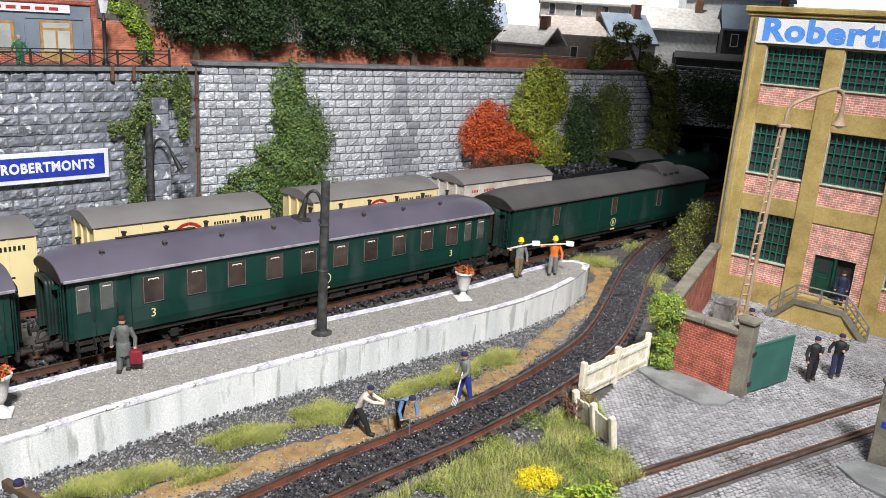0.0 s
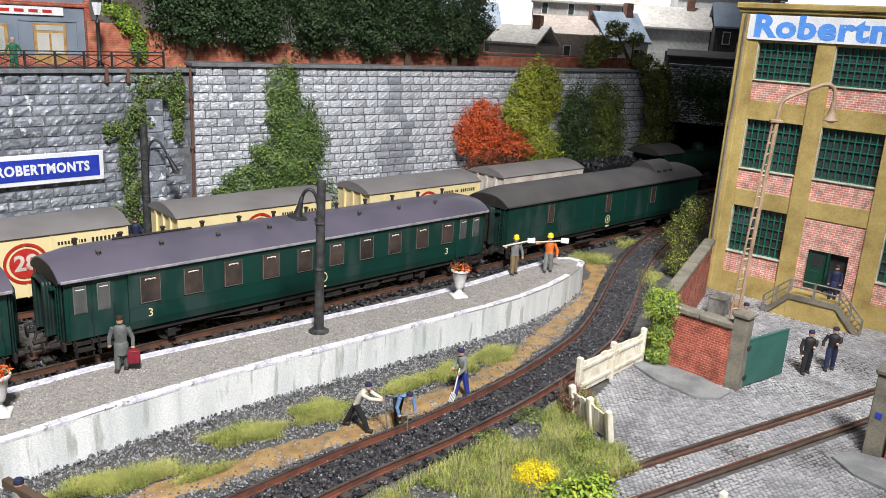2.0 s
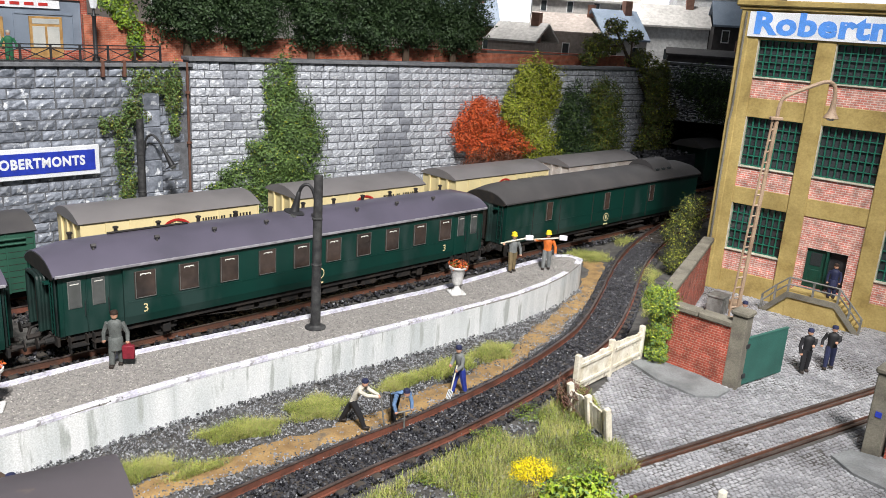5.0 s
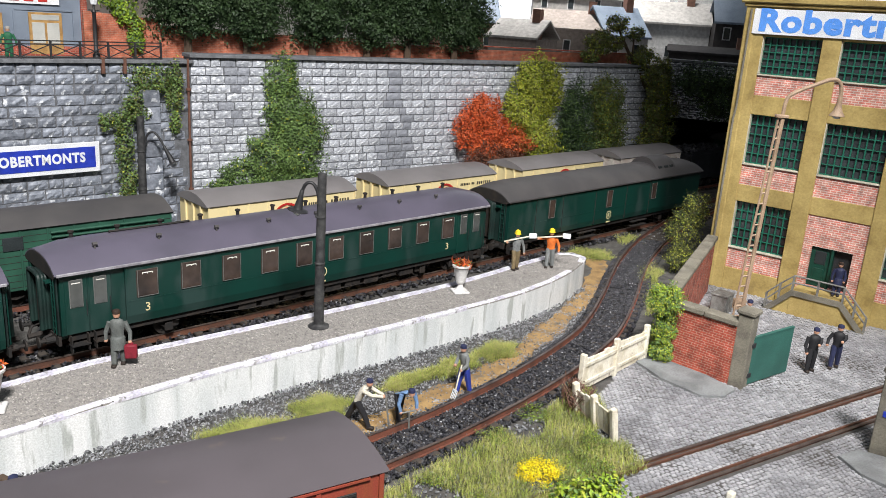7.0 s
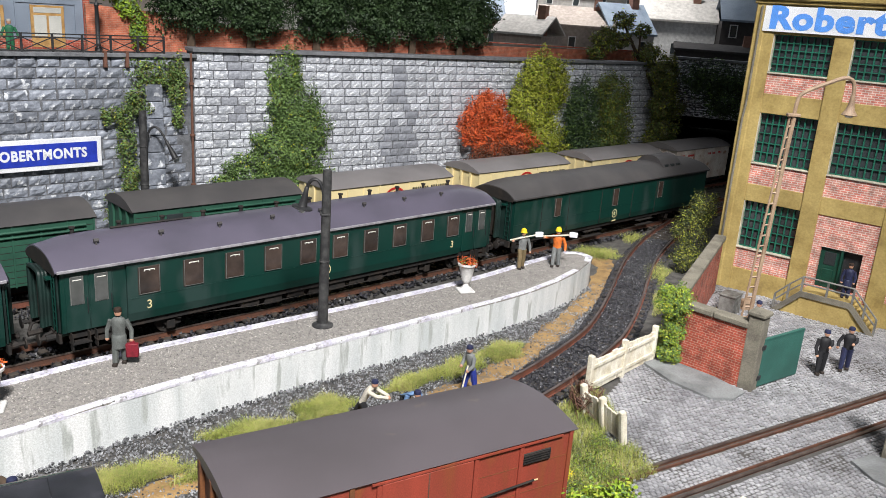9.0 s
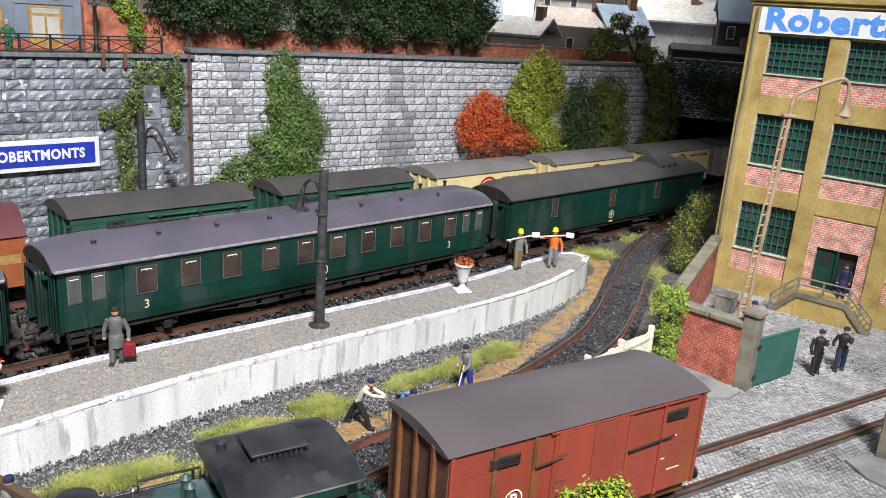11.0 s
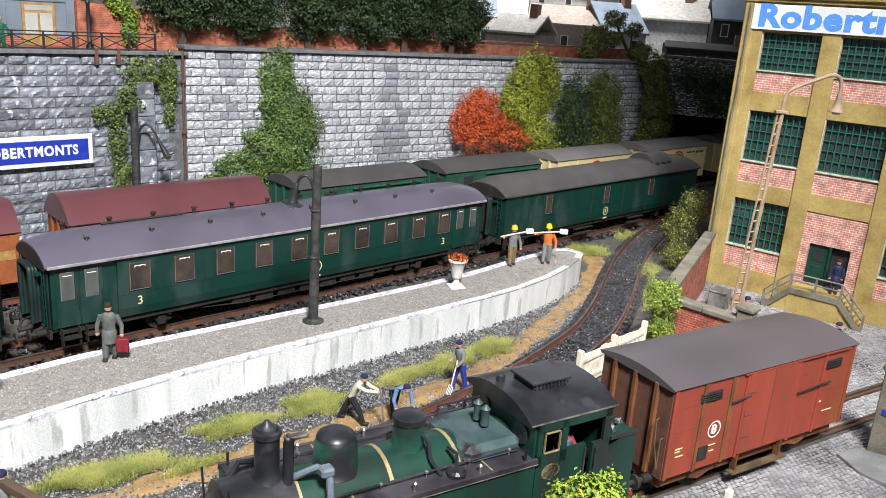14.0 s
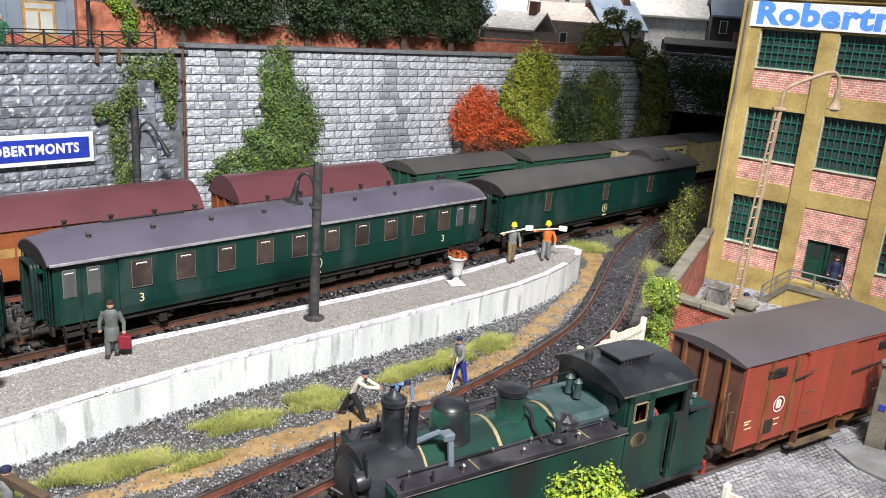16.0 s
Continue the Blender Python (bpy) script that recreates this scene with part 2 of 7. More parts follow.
M["cobble_o"] = mat("grey_cobble_single", (0.36, 0.36, 0.38), (0.21, 0.21, 0.225), 0.55, scale=0.5, fine=18, bump=0.3, obrand=0.22)
M["joint"] = mat("cobble_joint", (0.09, 0.085, 0.082), (0.06, 0.056, 0.053), 0.95)
M["gate"] = mat("faded_green_gate", (0.03, 0.115, 0.095), (0.022, 0.085, 0.07), 0.6, scale=0.8)
M["fence"] = mat("flaking_cream_fence", (0.74, 0.70, 0.6), (0.56, 0.5, 0.38), 0.85, scale=1.8, spots=((0.2, 0.14, 0.09), 3.0, 0.64))
M["pole"] = mat("dark_timber_pole", (0.025, 0.025, 0.027), (0.06, 0.06, 0.06), 0.7, scale=4)
M["tanpole"] = mat("tan_lamp_post", (0.33, 0.235, 0.16), (0.22, 0.15, 0.10), 0.6, scale=2)
M["iron"] = mat("grey_iron_rail", (0.20, 0.20, 0.19), (0.12, 0.115, 0.105), 0.6)
M["black"] = mat("black_iron", (0.018, 0.018, 0.02), (0.03, 0.03, 0.032), 0.5)
M["lblack"] = mat("sooty_black_loco", (0.011, 0.012, 0.015), (0.026, 0.027, 0.033), 0.36, scale=1.2, bump=0.04, fine=35, grain=0.5, spots=((0.034, 0.034, 0.042), 1.6, 0.6))
M["lgreen"] = mat("loco_green", (0.009, 0.044, 0.031), (0.008, 0.024, 0.02), 0.34, scale=1.0, bump=0.05, fine=45, grain=0.35, spots=((0.016, 0.022, 0.02), 1.1, 0.55), streak=0.3)
M["tank"] = mat("weathered_tank_top", (0.03, 0.06, 0.06), (0.075, 0.105, 0.115), 0.45, scale=1.1, bump=0.15, fine=35, grain=0.6, spots=((0.025, 0.022, 0.026), 1.0, 0.56))
M["brass"] = mat("pale_boiler_band", (0.36, 0.29, 0.16), None, 0.5, 0.3)
M["lgrime"] = mat("oily_grime", (0.022, 0.02, 0.026), (0.06, 0.054, 0.066), 0.36, scale=0.9, bump=0.12, fine=40, grain=0.6, spots=((0.012, 0.012, 0.014), 0.8, 0.55))
M["ldome"] = mat("sooty_green_dome", (0.014, 0.075, 0.05), (0.012, 0.03, 0.025), 0.36, scale=0.8, bump=0.06, fine=45, grain=0.5, lo=0.42, hi=0.58, spots=((0.014, 0.014, 0.016), 0.7, 0.52))
M["lpipe"] = mat("blue_grey_pipe", (0.13, 0.16, 0.2), (0.07, 0.085, 0.105), 0.4, scale=1.5)
M["lrub"] = mat("rubbed_edge_metal", (0.16, 0.15, 0.14), (0.05, 0.045, 0.045), 0.5, 0.3, scale=1.5)
M["rustpost"] = mat("rusty_brown_post", (0.2, 0.075, 0.025), (0.09, 0.036, 0.018), 0.8, scale=0.9)
M["footwood"] = mat("oily_brown_footboard", (0.12, 0.08, 0.04), (0.06, 0.04, 0.022), 0.85, scale=1.5)
M["driver"] = mat("painted_driver", (0.09, 0.11, 0.2), (0.06, 0.07, 0.14), 0.7)
M["driverskin"] = mat("painted_skin", (0.45, 0.25, 0.17), None, 0.7)
M["lred"] = mat("red_buffer_beam", (0.36, 0.03, 0.02), None, 0.5)
M["skin"] = mat("painted_skin", (0.55, 0.30, 0.2), None, 0.7, bump=0)
M["marble"] = mat("white_plaster_urn", (0.72, 0.71, 0.70), (0.55, 0.54, 0.53), 0.7, scale=2.5)
M["facade"] = mat("blue_grey_render", (0.20, 0.24, 0.30), (0.15, 0.18, 0.23), 0.85, scale=0.6)
M["door"] = mat("ochre_wood_door", (0.42, 0.25, 0.09), (0.3, 0.17, 0.06), 0.6)
M["pane"] = mat("pale_pane", (0.5, 0.5, 0.47), (0.32, 0.33, 0.32), 0.2, scale=0.5, bump=0)
for k, a, b in (("ivy", (0.14, 0.225, 0.06), (0.09, 0.155, 0.045)), ("hedge", (0.034, 0.066, 0.02), (0.02, 0.042, 0.014)), ("redleaf", (0.68, 0.13, 0.035), (0.52, 0.085, 0.025)),
                ("russet", (0.17, 0.055, 0.025), (0.10, 0.035, 0.018)), ("limeleaf", (0.40, 0.43, 0.05), (0.27, 0.30, 0.04)), ("dkleaf", (0.03, 0.06, 0.02), (0.02, 0.04, 0.018)),
                ("olive", (0.13, 0.135, 0.035), (0.08, 0.08, 0.025)), ("bright", (0.27, 0.38, 0.025), (0.16, 0.25, 0.02)), ("yellow", (0.9, 0.74, 0.01), (0.8, 0.62, 0.01)),
                ("grass", (0.36, 0.41, 0.08), (0.22, 0.29, 0.055)), ("straw", (0.46, 0.42, 0.17), (0.33, 0.31, 0.11)), ("flower", (0.62, 0.09, 0.02), (0.45, 0.14, 0.03)), ("twig", (0.16, 0.08, 0.055), (0.1, 0.05, 0.035))):
    M[k] = leaf_mat(k + "_foliage", a, b)
M["bark"] = mat("brown_bark", (0.09, 0.06, 0.04), None, 0.9)
CL = {}


def cloth(name, c):
    if name not in CL:
        CL[name] = mat(name + "_paint", c, None, 0.65, scale=4, bump=0.05)
    return CL[name]


# ---- mesh helpers (all in cm) ----
def part(name, bm, material, parent=None, label="", m=None, smooth=False):
    """Links a bmesh as one mesh object; material: one or a list."""
    me = bpy.data.meshes.new(name)
    bmesh.ops.recalc_face_normals(bm, faces=bm.faces)
    bm.to_mesh(me); bm.free()
    me.transform(Matrix.Scale(CM, 4))
    for k in (material if isinstance(material, (list, tuple)) else [material]):
        me.materials.append(k)
    if smooth:
        me.shade_smooth()
        me.set_sharp_from_angle(angle=radians(40))
    ob = new(name, me)
    if parent:
        ob.parent = parent
    if m is not None:
        ob.matrix_basis = m
    if label:
        tagged(ob, label)
    return ob


def mesh_part(name, verts, faces, material, parent=None, label="", m=None):
    me = bpy.data.meshes.new(name)
    me.from_pydata([tuple(np.asarray(v) * CM) for v in verts], [], faces)
    me.materials.append(material)
    ob = new(name, me)
    if parent:
        ob.parent = parent
    if m is not None:
        ob.matrix_basis = m
    if label:
        tagged(ob, label)
    return ob


def thing(name, m, label, category, group="", kind=""):
    ob = new(name)
    ob.empty_display_size = 0.01
    ob.matrix_basis = m
    return tagged(ob, label, category, group, kind)


def B():
    return bmesh.new()


def box(bm, x0, x1, y0, y1, z0, z1, bev=0.0, mi=0, m=None):
    vs = [bm.verts.new(p) for p in ((x0, y0, z0), (x1, y0, z0), (x1, y1, z0), (x0, y1, z0), (x0, y0, z1), (x1, y0, z1), (x1, y1, z1), (x0, y1, z1))]
    fs = [bm.faces.new([vs[i] for i in f]) for f in ((3, 2, 1, 0), (4, 5, 6, 7), (0, 1, 5, 4), (1, 2, 6, 5), (2, 3, 7, 6), (3, 0, 4, 7))]
    for f in fs:
        f.material_index = mi
    if bev:
        es = list({e for f in fs for e in f.edges})
        r = bmesh.ops.bevel(bm, geom=es, offset=bev, segments=1, affect="EDGES", profile=0.5)
        for f in r["faces"]:
            f.material_index = mi
        vs = list({v for f in r["faces"] for v in f.verts} | {v for v in vs if v.is_valid})
    if m is not None:
        bmesh.ops.transform(bm, matrix=m, verts=[v for v in vs if v.is_valid])
    return bm


def tube(bm, pts, r, seg=8, mi=0, r1=None, caps=True):
    """A round bar along points, tapering from r to r1."""
    pts = [Vector(p) for p in pts]
    n = len(pts); rings = []
    side = None
    for i, p in enumerate(pts):
        d = (pts[min(i + 1, n - 1)] - pts[max(i - 1, 0)]).normalized()
        a = Vector((0, 0, 1)) if abs(d.z) < 0.9 else Vector((1, 0, 0))
        if side is None:
            side = d.cross(a).normalized()
        side = (side - d * side.dot(d)).normalized()
        up = d.cross(side)
        rad = r if r1 is None else r + (r1 - r) * i / (n - 1)
        rings.append([bm.verts.new(p + (side * math.cos(2 * math.pi * k / seg) + up * math.sin(2 * math.pi * k / seg)) * rad) for k in range(seg)])
    for a, b in zip(rings, rings[1:]):
        for k in range(seg):
            bm.faces.new((a[k], a[(k + 1) % seg], b[(k + 1) % seg], b[k])).material_index = mi
    if caps:
        bm.faces.new(rings[0][::-1]).material_index = mi
        bm.faces.new(rings[-1]).material_index = mi
    return bm


def lathe(bm, prof, seg=16, x=0.0, y=0.0, mi=0, axis="z", sx=1.0):
    """A turned form from (radius, height) pairs."""
    rings = []
    for r, h in prof:
        ring = []
        for k in range(seg):
            a = 2 * math.pi * k / seg
            c, s = r * math.cos(a), r * math.sin(a)
            ring.append(bm.verts.new((x + c * sx, y + s, h) if axis == "z" else ((x + h, y + c, s) if axis == "x" else (x + c, y + h, s))))
        rings.append(ring)
    for a, b in zip(rings, rings[1:]):
        for k in range(seg):
            bm.faces.new((a[k], a[(k + 1) % seg], b[(k + 1) % seg], b[k])).material_index = mi
    bm.faces.new(rings[0][::-1]).material_index = mi
    bm.faces.new(rings[-1]).material_index = mi
    return bm


def extrude(bm, poly, x0, x1, mi=0, axis="x"):
    """A polygon of (y, z) pushed along x (or (x, z) along y, or (x, y) along z)."""
    f = {"x": lambda p, t: (t, p[0], p[1]), "y": lambda p, t: (p[0], t, p[1]), "z": lambda p, t: (p[0], p[1], t)}[axis]
    a = [bm.verts.new(f(p, x0)) for p in poly]
    b = [bm.verts.new(f(p, x1)) for p in poly]
    n = len(poly)
    for k in range(n):
        bm.faces.new((a[k], a[(k + 1) % n], b[(k + 1) % n], b[k])).material_index = mi
    bm.faces.new(a[::-1]).material_index = mi
    bm.faces.new(b).material_index = mi
    return bm


def ribbon(pts, w0, w1, z0, z1):
    """A strip along a bent line between two side offsets, as verts and faces (a closed bar)."""
    pts = np.array(pts, float)
    d = np.gradient(pts, axis=0); d /= np.linalg.norm(d, axis=1)[:, None]
    nrm = np.stack([-d[:, 1], d[:, 0]], 1)
    vs, fs = [], []
    for p, n_ in zip(pts, nrm):
        for w, z in ((w0, z0), (w1, z0), (w1, z1), (w0, z1)):
            vs.append((*(p + n_ * w), z))
    for i in range(len(pts) - 1):
        for k in range(4):
            a, b = 4 * i + k, 4 * i + (k + 1) % 4
            fs.append((a, b, b + 4, a + 4))
    e = 4 * (len(pts) - 1)
    fs += [(3, 2, 1, 0), (e, e + 1, e + 2, e + 3)]
    return vs, fs


def text(name, words, size, material, parent, m, depth=0.004, bold=0.0, label="", width=0.0, spacing=1.0):
    cu = bpy.data.curves.new(name, "FONT")
    cu.body, cu.size, cu.extrude, cu.align_x, cu.align_y, cu.offset = words, size * CM, depth * CM, "CENTER", "CENTER", bold * CM
    cu.resolution_u, cu.space_character = 3, spacing
    tmp = bpy.data.objects.new("tmp", cu)
    scene.collection.objects.link(tmp)
    me = bpy.data.meshes.new_from_object(tmp.evaluated_get(bpy.context.evaluated_depsgraph_get()))
    bpy.data.objects.remove(tmp)
    bpy.data.curves.remove(cu)
    me.materials.clear(); me.materials.append(material)
    if width:
        xs = [v.co.x for v in me.vertices]
        me.transform(Matrix.Diagonal((width * CM / (max(xs) - min(xs)), 1, 1, 1)))
    ob = new(name, me)
    ob.parent = parent
    ob.matrix_basis = m
    if label:
        tagged(ob, label)
    return ob


UP = pose(0, 0, 0, 90)  # stands flat things up, facing -y
rnd = random.Random(7)
rng = np.random.default_rng(5)


def smooth_line(pts, n):
    """An even curve through points (Catmull-Rom)."""
    p = np.array(pts, float)
    p = np.vstack([2 * p[0] - p[1], p, 2 * p[-1] - p[-2]])
    out = []
    for i in range(1, len(p) - 2):
        for t in np.linspace(0, 1, n, endpoint=False):
            out.append(0.5 * (2 * p[i] + (p[i + 1] - p[i - 1]) * t + (2 * p[i - 1] - 5 * p[i] + 4 * p[i + 1] - p[i + 2]) * t ** 2 + (3 * p[i] - p[i - 1] - 3 * p[i + 1] + p[i + 2]) * t ** 3))
    out.append(p[-2])
    return np.array(out)


def pebbles(name, spots, r0, r1, material, parent=None, label="", z=0.0):
    """Many small angular stones at the spots (x, y[, z])."""
    oct_v = np.array([(1, 0, 0), (-1, 0, 0), (0, 1, 0), (0, -1, 0), (0, 0, 1), (0, 0, -1)], float)
    oct_f = np.array([(0, 2, 4), (2, 1, 4), (1, 3, 4), (3, 0, 4), (2, 0, 5), (1, 2, 5), (3, 1, 5), (0, 3, 5)])
    sp = np.array(spots, float); n = len(sp)
    r = rng.uniform(r0, r1, (n, 1, 1))
    v = oct_v[None] * rng.uniform(0.5, 1.15, (n, 6, 1)) * r
    q = rng.normal(size=(n, 3, 3)); q, _ = np.linalg.qr(q)
    v = np.einsum("nij,nkj->nki", q, v)
    v[:, :, :2] += sp[:, None, :2]
    v[:, :, 2] += (sp[:, 2] if sp.shape[1] > 2 else z)[:, None] if sp.shape[1] > 2 else z
    f = (oct_f[None] + 6 * np.arange(n)[:, None, None]).reshape(-1, 3)
    me = bpy.data.meshes.new(name)
    me.from_pydata((v.reshape(-1, 3) * CM).tolist(), [], f.tolist())
    me.materials.append(material)
    ob = new(name, me)
    if parent:
        ob.parent = parent
    return tagged(ob, label, kind="stuff")


def leaves(name, spots, size, materials, parent, label="", up=0.3, weights=None, normals=None):
    """A crown of small folded leaves at the spots."""
    sp = np.array(spots, float); n = len(sp)
    d = rng.normal(size=(n, 3)) if normals is None else np.array(normals) + rng.normal(size=(n, 3)) * 0.6
    d[:, 2] += up; d /= np.linalg.norm(d, axis=1)[:, None]
    a = np.cross(d, rng.normal(size=(n, 3))); a /= np.linalg.norm(a, axis=1)[:, None]
    b = np.cross(d, a)
    s = size * rng.uniform(0.6, 1.3, (n, 1))
    v = np.stack([sp - a * s, sp + b * s * 0.55 + d * s * 0.12, sp + a * s, sp - b * s * 0.55 + d * s * 0.12], 1)
    f = np.arange(4 * n).reshape(-1, 4)
    me = bpy.data.meshes.new(name)
    me.from_pydata((v.reshape(-1, 3) * CM).tolist(), [], f.tolist())
    for m_ in materials:
        me.materials.append(m_)
    me.polygons.foreach_set("material_index", rng.choice(len(materials), n, p=weights).astype(np.int32))
    ob = new(name, me)
    if parent:
        ob.parent = parent
    if label:
        tagged(ob, label)
    return ob


def blob(centre, radii, n, hollow=0.55):
    """Random spots in the outer part of a lumpy ellipsoid."""
    d = rng.normal(size=(n, 3)); d /= np.linalg.norm(d, axis=1)[:, None]
    lump = 1 + 0.22 * np.sin(d[:, 0] * 7 + centre[0] * 3) * np.cos(d[:, 1] * 6 + centre[1]) + 0.16 * np.sin(d[:, 2] * 9 + d[:, 0] * 5)
    r = (hollow + (1 - hollow) * rng.uniform(size=n) ** 0.5) * lump
    return np.array(centre) + d * r[:, None] * np.array(radii), d

# ---- the ground and the tracks ----
bm = B()
NX, NY = 90, 70
gv = [[bm.verts.new((-70 + 150 * i / NX, -4 + 130 * j / NY, 0.0)) for i in range(NX + 1)] for j in range(NY + 1)]
for j in range(NY):
    for i in range(NX):
        bm.faces.new((gv[j][i], gv[j][i + 1], gv[j + 1][i + 1], gv[j + 1][i]))
for row in gv:
    for v in row:
        v.co.z = -0.06 + 0.05 * noise.noise(Vector((v.co.x * 0.6, v.co.y * 0.6, 0)))
ground = tagged(part("ground", bm, M["earth"]), "dark gritty ballast ground of the layout", "ground", kind="structure")


def heading(deg):
    return Vector((math.cos(radians(deg)), math.sin(radians(deg)), 0))


COACH_DIR, BACK_DIR, YARD_DIR, FAC_DIR = 43.6, 42.6, 31.5, -39.25
CU, CN = heading(COACH_DIR), heading(COACH_DIR + 90)
COACH0 = Vector((-14.9, 28.76, 0))      # centre of the platform track beside the coach's end
BU = heading(BACK_DIR)
BACK0 = Vector((-17.51, 35.02, 0))        # on the centre of the goods track
YU = heading(YARD_DIR)
YARD0 = Vector((9.0, 23.9, 0))          # on the centre of the yard track


def line(p, u, a, b, n):
    return [((p + u * (a + (b - a) * i / n)).x, (p + u * (a + (b - a) * i / n)).y) for i in range(n + 1)]


FRONT = smooth_line([(-13.5, 9.5), (-8.75, 15.35), (-3.02, 21.66), (0.49, 25.1), (3.94, 29.14), (6.71, 33.24), (8.05, 36.01), (9.47, 39.9), (10.5, 43.06), (12.05, 47.28), (14.6, 52.6), (18.6, 59.2), (23.5, 66.0)], 8)


def resample(pts, step):
    pts = np.array(pts, float)
    s = np.r_[0, np.cumsum(np.linalg.norm(np.diff(pts, axis=0), axis=1))]
    q = np.arange(0, s[-1], step)
    return np.stack([np.interp(q, s, pts[:, 0]), np.interp(q, s, pts[:, 1])], 1)


def track(label, pts, z=0.0, bedded=True, check=False, rust="rust"):
    """Two rails on sleepers; z lifts the rails."""
    t = thing("railway_track", Matrix(), label, "railway track", kind="structure")
    for s in (-1, 1):
        g = 0.825 * s
        v1, f1 = ribbon(pts, g - 0.05 if s > 0 else g - 0.02, g + 0.02 if s > 0 else g + 0.05, z + 0.12, z + 0.36)
        rail = mesh_part("rail", v1, f1, M[rust], t)
        v1, f1 = ribbon(pts, g - 0.09, g + 0.09, z + 0.1, z + 0.15)
        mesh_part("rail_foot", v1, f1, M[rust], rail)
        v1, f1 = ribbon(pts, g - 0.05, g + 0.05, z + 0.34, z + 0.375)
        mesh_part("rail_head", v1, f1, M["railhead"], rail)
        if check:
            v1, f1 = ribbon(pts, g - 0.22 * s - 0.03, g - 0.22 * s + 0.03, z + 0.2, z + 0.36)
            mesh_part("check_rail", v1, f1, M[rust], t)
    if bedded:
        q = resample(pts, 0.72)
        d = np.gradient(q, axis=0)
        bm = box(B(), -0.16, 0.16, -1.15, 1.15, 0.0, 0.13, 0.02)
        first = None
        for p, e in zip(q[:300], d[:300]):
            m = at(p[0], p[1], z + 0.01, math.degrees(math.atan2(e[1], e[0])) + rnd.uniform(-1.5, 1.5))
            if first is None:
                first = part("sleeper", bm, M["sleeper"], t, m=m)
            else:
                o = new("sleeper", first.data); o.parent = t; o.matrix_basis = m
    return t


track("curved track with rusty rails on black ballast", FRONT)
CT = line(COACH0, CU, -34, 58, 60)
track("platform track with rusty rails under parked coaches", CT, rust="rust2")
BT = line(BACK0, BU, -44, 84, 80)
track("goods track beside the stone wall", BT)
YT = line(YARD0, YU, -45, 30, 50)
track("yard track sunk in cobbles with check rails", YT, z=-0.27, bedded=False, check=True, rust="rust2")


def scatter_along(pts, w, n, zf):
    p = resample(pts, 0.05)
    d = np.gradient(p, axis=0); d /= np.linalg.norm(d, axis=1)[:, None]
    k = rng.integers(0, len(p), n)
    o = rng.uniform(-1, 1, n) * 1.7 * w
    x = p[k, 0] - d[k, 1] * o; y = p[k, 1] + d[k, 0] * o
    return np.stack([x, y, zf(np.abs(o))], 1)


pebbles("track_ballast", scatter_along(FRONT[6:80], 0.76, 34000, lambda o: np.where(o < 0.72, 0.13, 0.09)), 0.03, 0.085, M["coal"], label="black oily ballast between the rails")
# light grey stones stand in for the glints of the glossy ballast
pebbles("track_ballast", scatter_along(FRONT, 0.6, 1300, lambda o: o * 0 + 0.17), 0.02, 0.055, M["gravel"], label="pale chippings as glints on the black ballast")
pebbles("track_ballast", scatter_along(CT[12:48], 0.9, 6000, lambda o: o * 0 + 0.1), 0.06, 0.14, M["coal"], label="dark ballast of the platform track")
pebbles("track_ballast", scatter_along(BT[10:50], 1.2, 3500, lambda o: o * 0 + 0.1), 0.06, 0.14, M["coal"], label="dark ballast of the goods track")

# ---- the platform ----
P_TOP = 1.49
PF = smooth_line([(-27.0, 5.6), (-19.3, 13.1), (-12.4, 20.37), (-9.25, 23.76), (-5.58, 27.18), (0.18, 32.23), (3.72, 35.49), (6.2, 38.6), (7.6, 41.2)], 5)
PR = smooth_line([(-29.5, 9.3), (-14.11, 23.48), (-11.5, 26.16), (-6.92, 30.02), (0.12, 36.04), (4.4, 40.7), (6.4, 42.7)], 5)
outline = [tuple(p) for p in PF] + [(7.9, 42.2), (7.3, 42.9)] + [tuple(p) for p in PR[::-1]]
plat = thing("platform", Matrix(), "whitewashed concrete island platform with gritty top", "platform", kind="structure")
part("retaining_wall", extrude(B(), outline, -0.1, P_TOP - 0.06, axis="z"), M["concrete"], plat, "stained whitewashed concrete side")
part("platform_surface", extrude(B(), outline, P_TOP - 0.06, P_TOP, axis="z"), M["platform"], plat, "grey gritty platform surface")


def edge_stones(pts, w0, w1, zt):
    q = resample(pts, 2.4)
    for a, b in zip(q, q[1:]):
        ang = math.degrees(math.atan2(b[1] - a[1], b[0] - a[0])); L_ = np.linalg.norm(b - a)
        bm = box(B(), 0.005, L_ + 0.02, w0, w1, 0, zt, 0.025)
        for v in bm.verts:
            v.co.y += 0.03 * noise.noise(Vector((v.co.x * 2 + a[0], a[1], v.co.z * 3)))
        part("edge_stone", bm, M["edge"], plat, m=at(a[0], a[1], P_TOP - 0.12, ang))


tip = np.array([PF[-1], (7.9, 42.2), (7.3, 42.9), PR[-1]])
edge_stones(PF, -0.008, 0.3, 0.145)
edge_stones(PR, -0.36, 0.04, 0.15)
for a, b in zip(tip, tip[1:]):
    part("edge_stone", box(B(), 0, np.linalg.norm(b - a), -0.05, 0.3, 0, 0.155, 0.025), M["edge"], plat, m=at(a[0], a[1], P_TOP - 0.12, math.degrees(math.atan2(b[1] - a[1], b[0] - a[0]))))


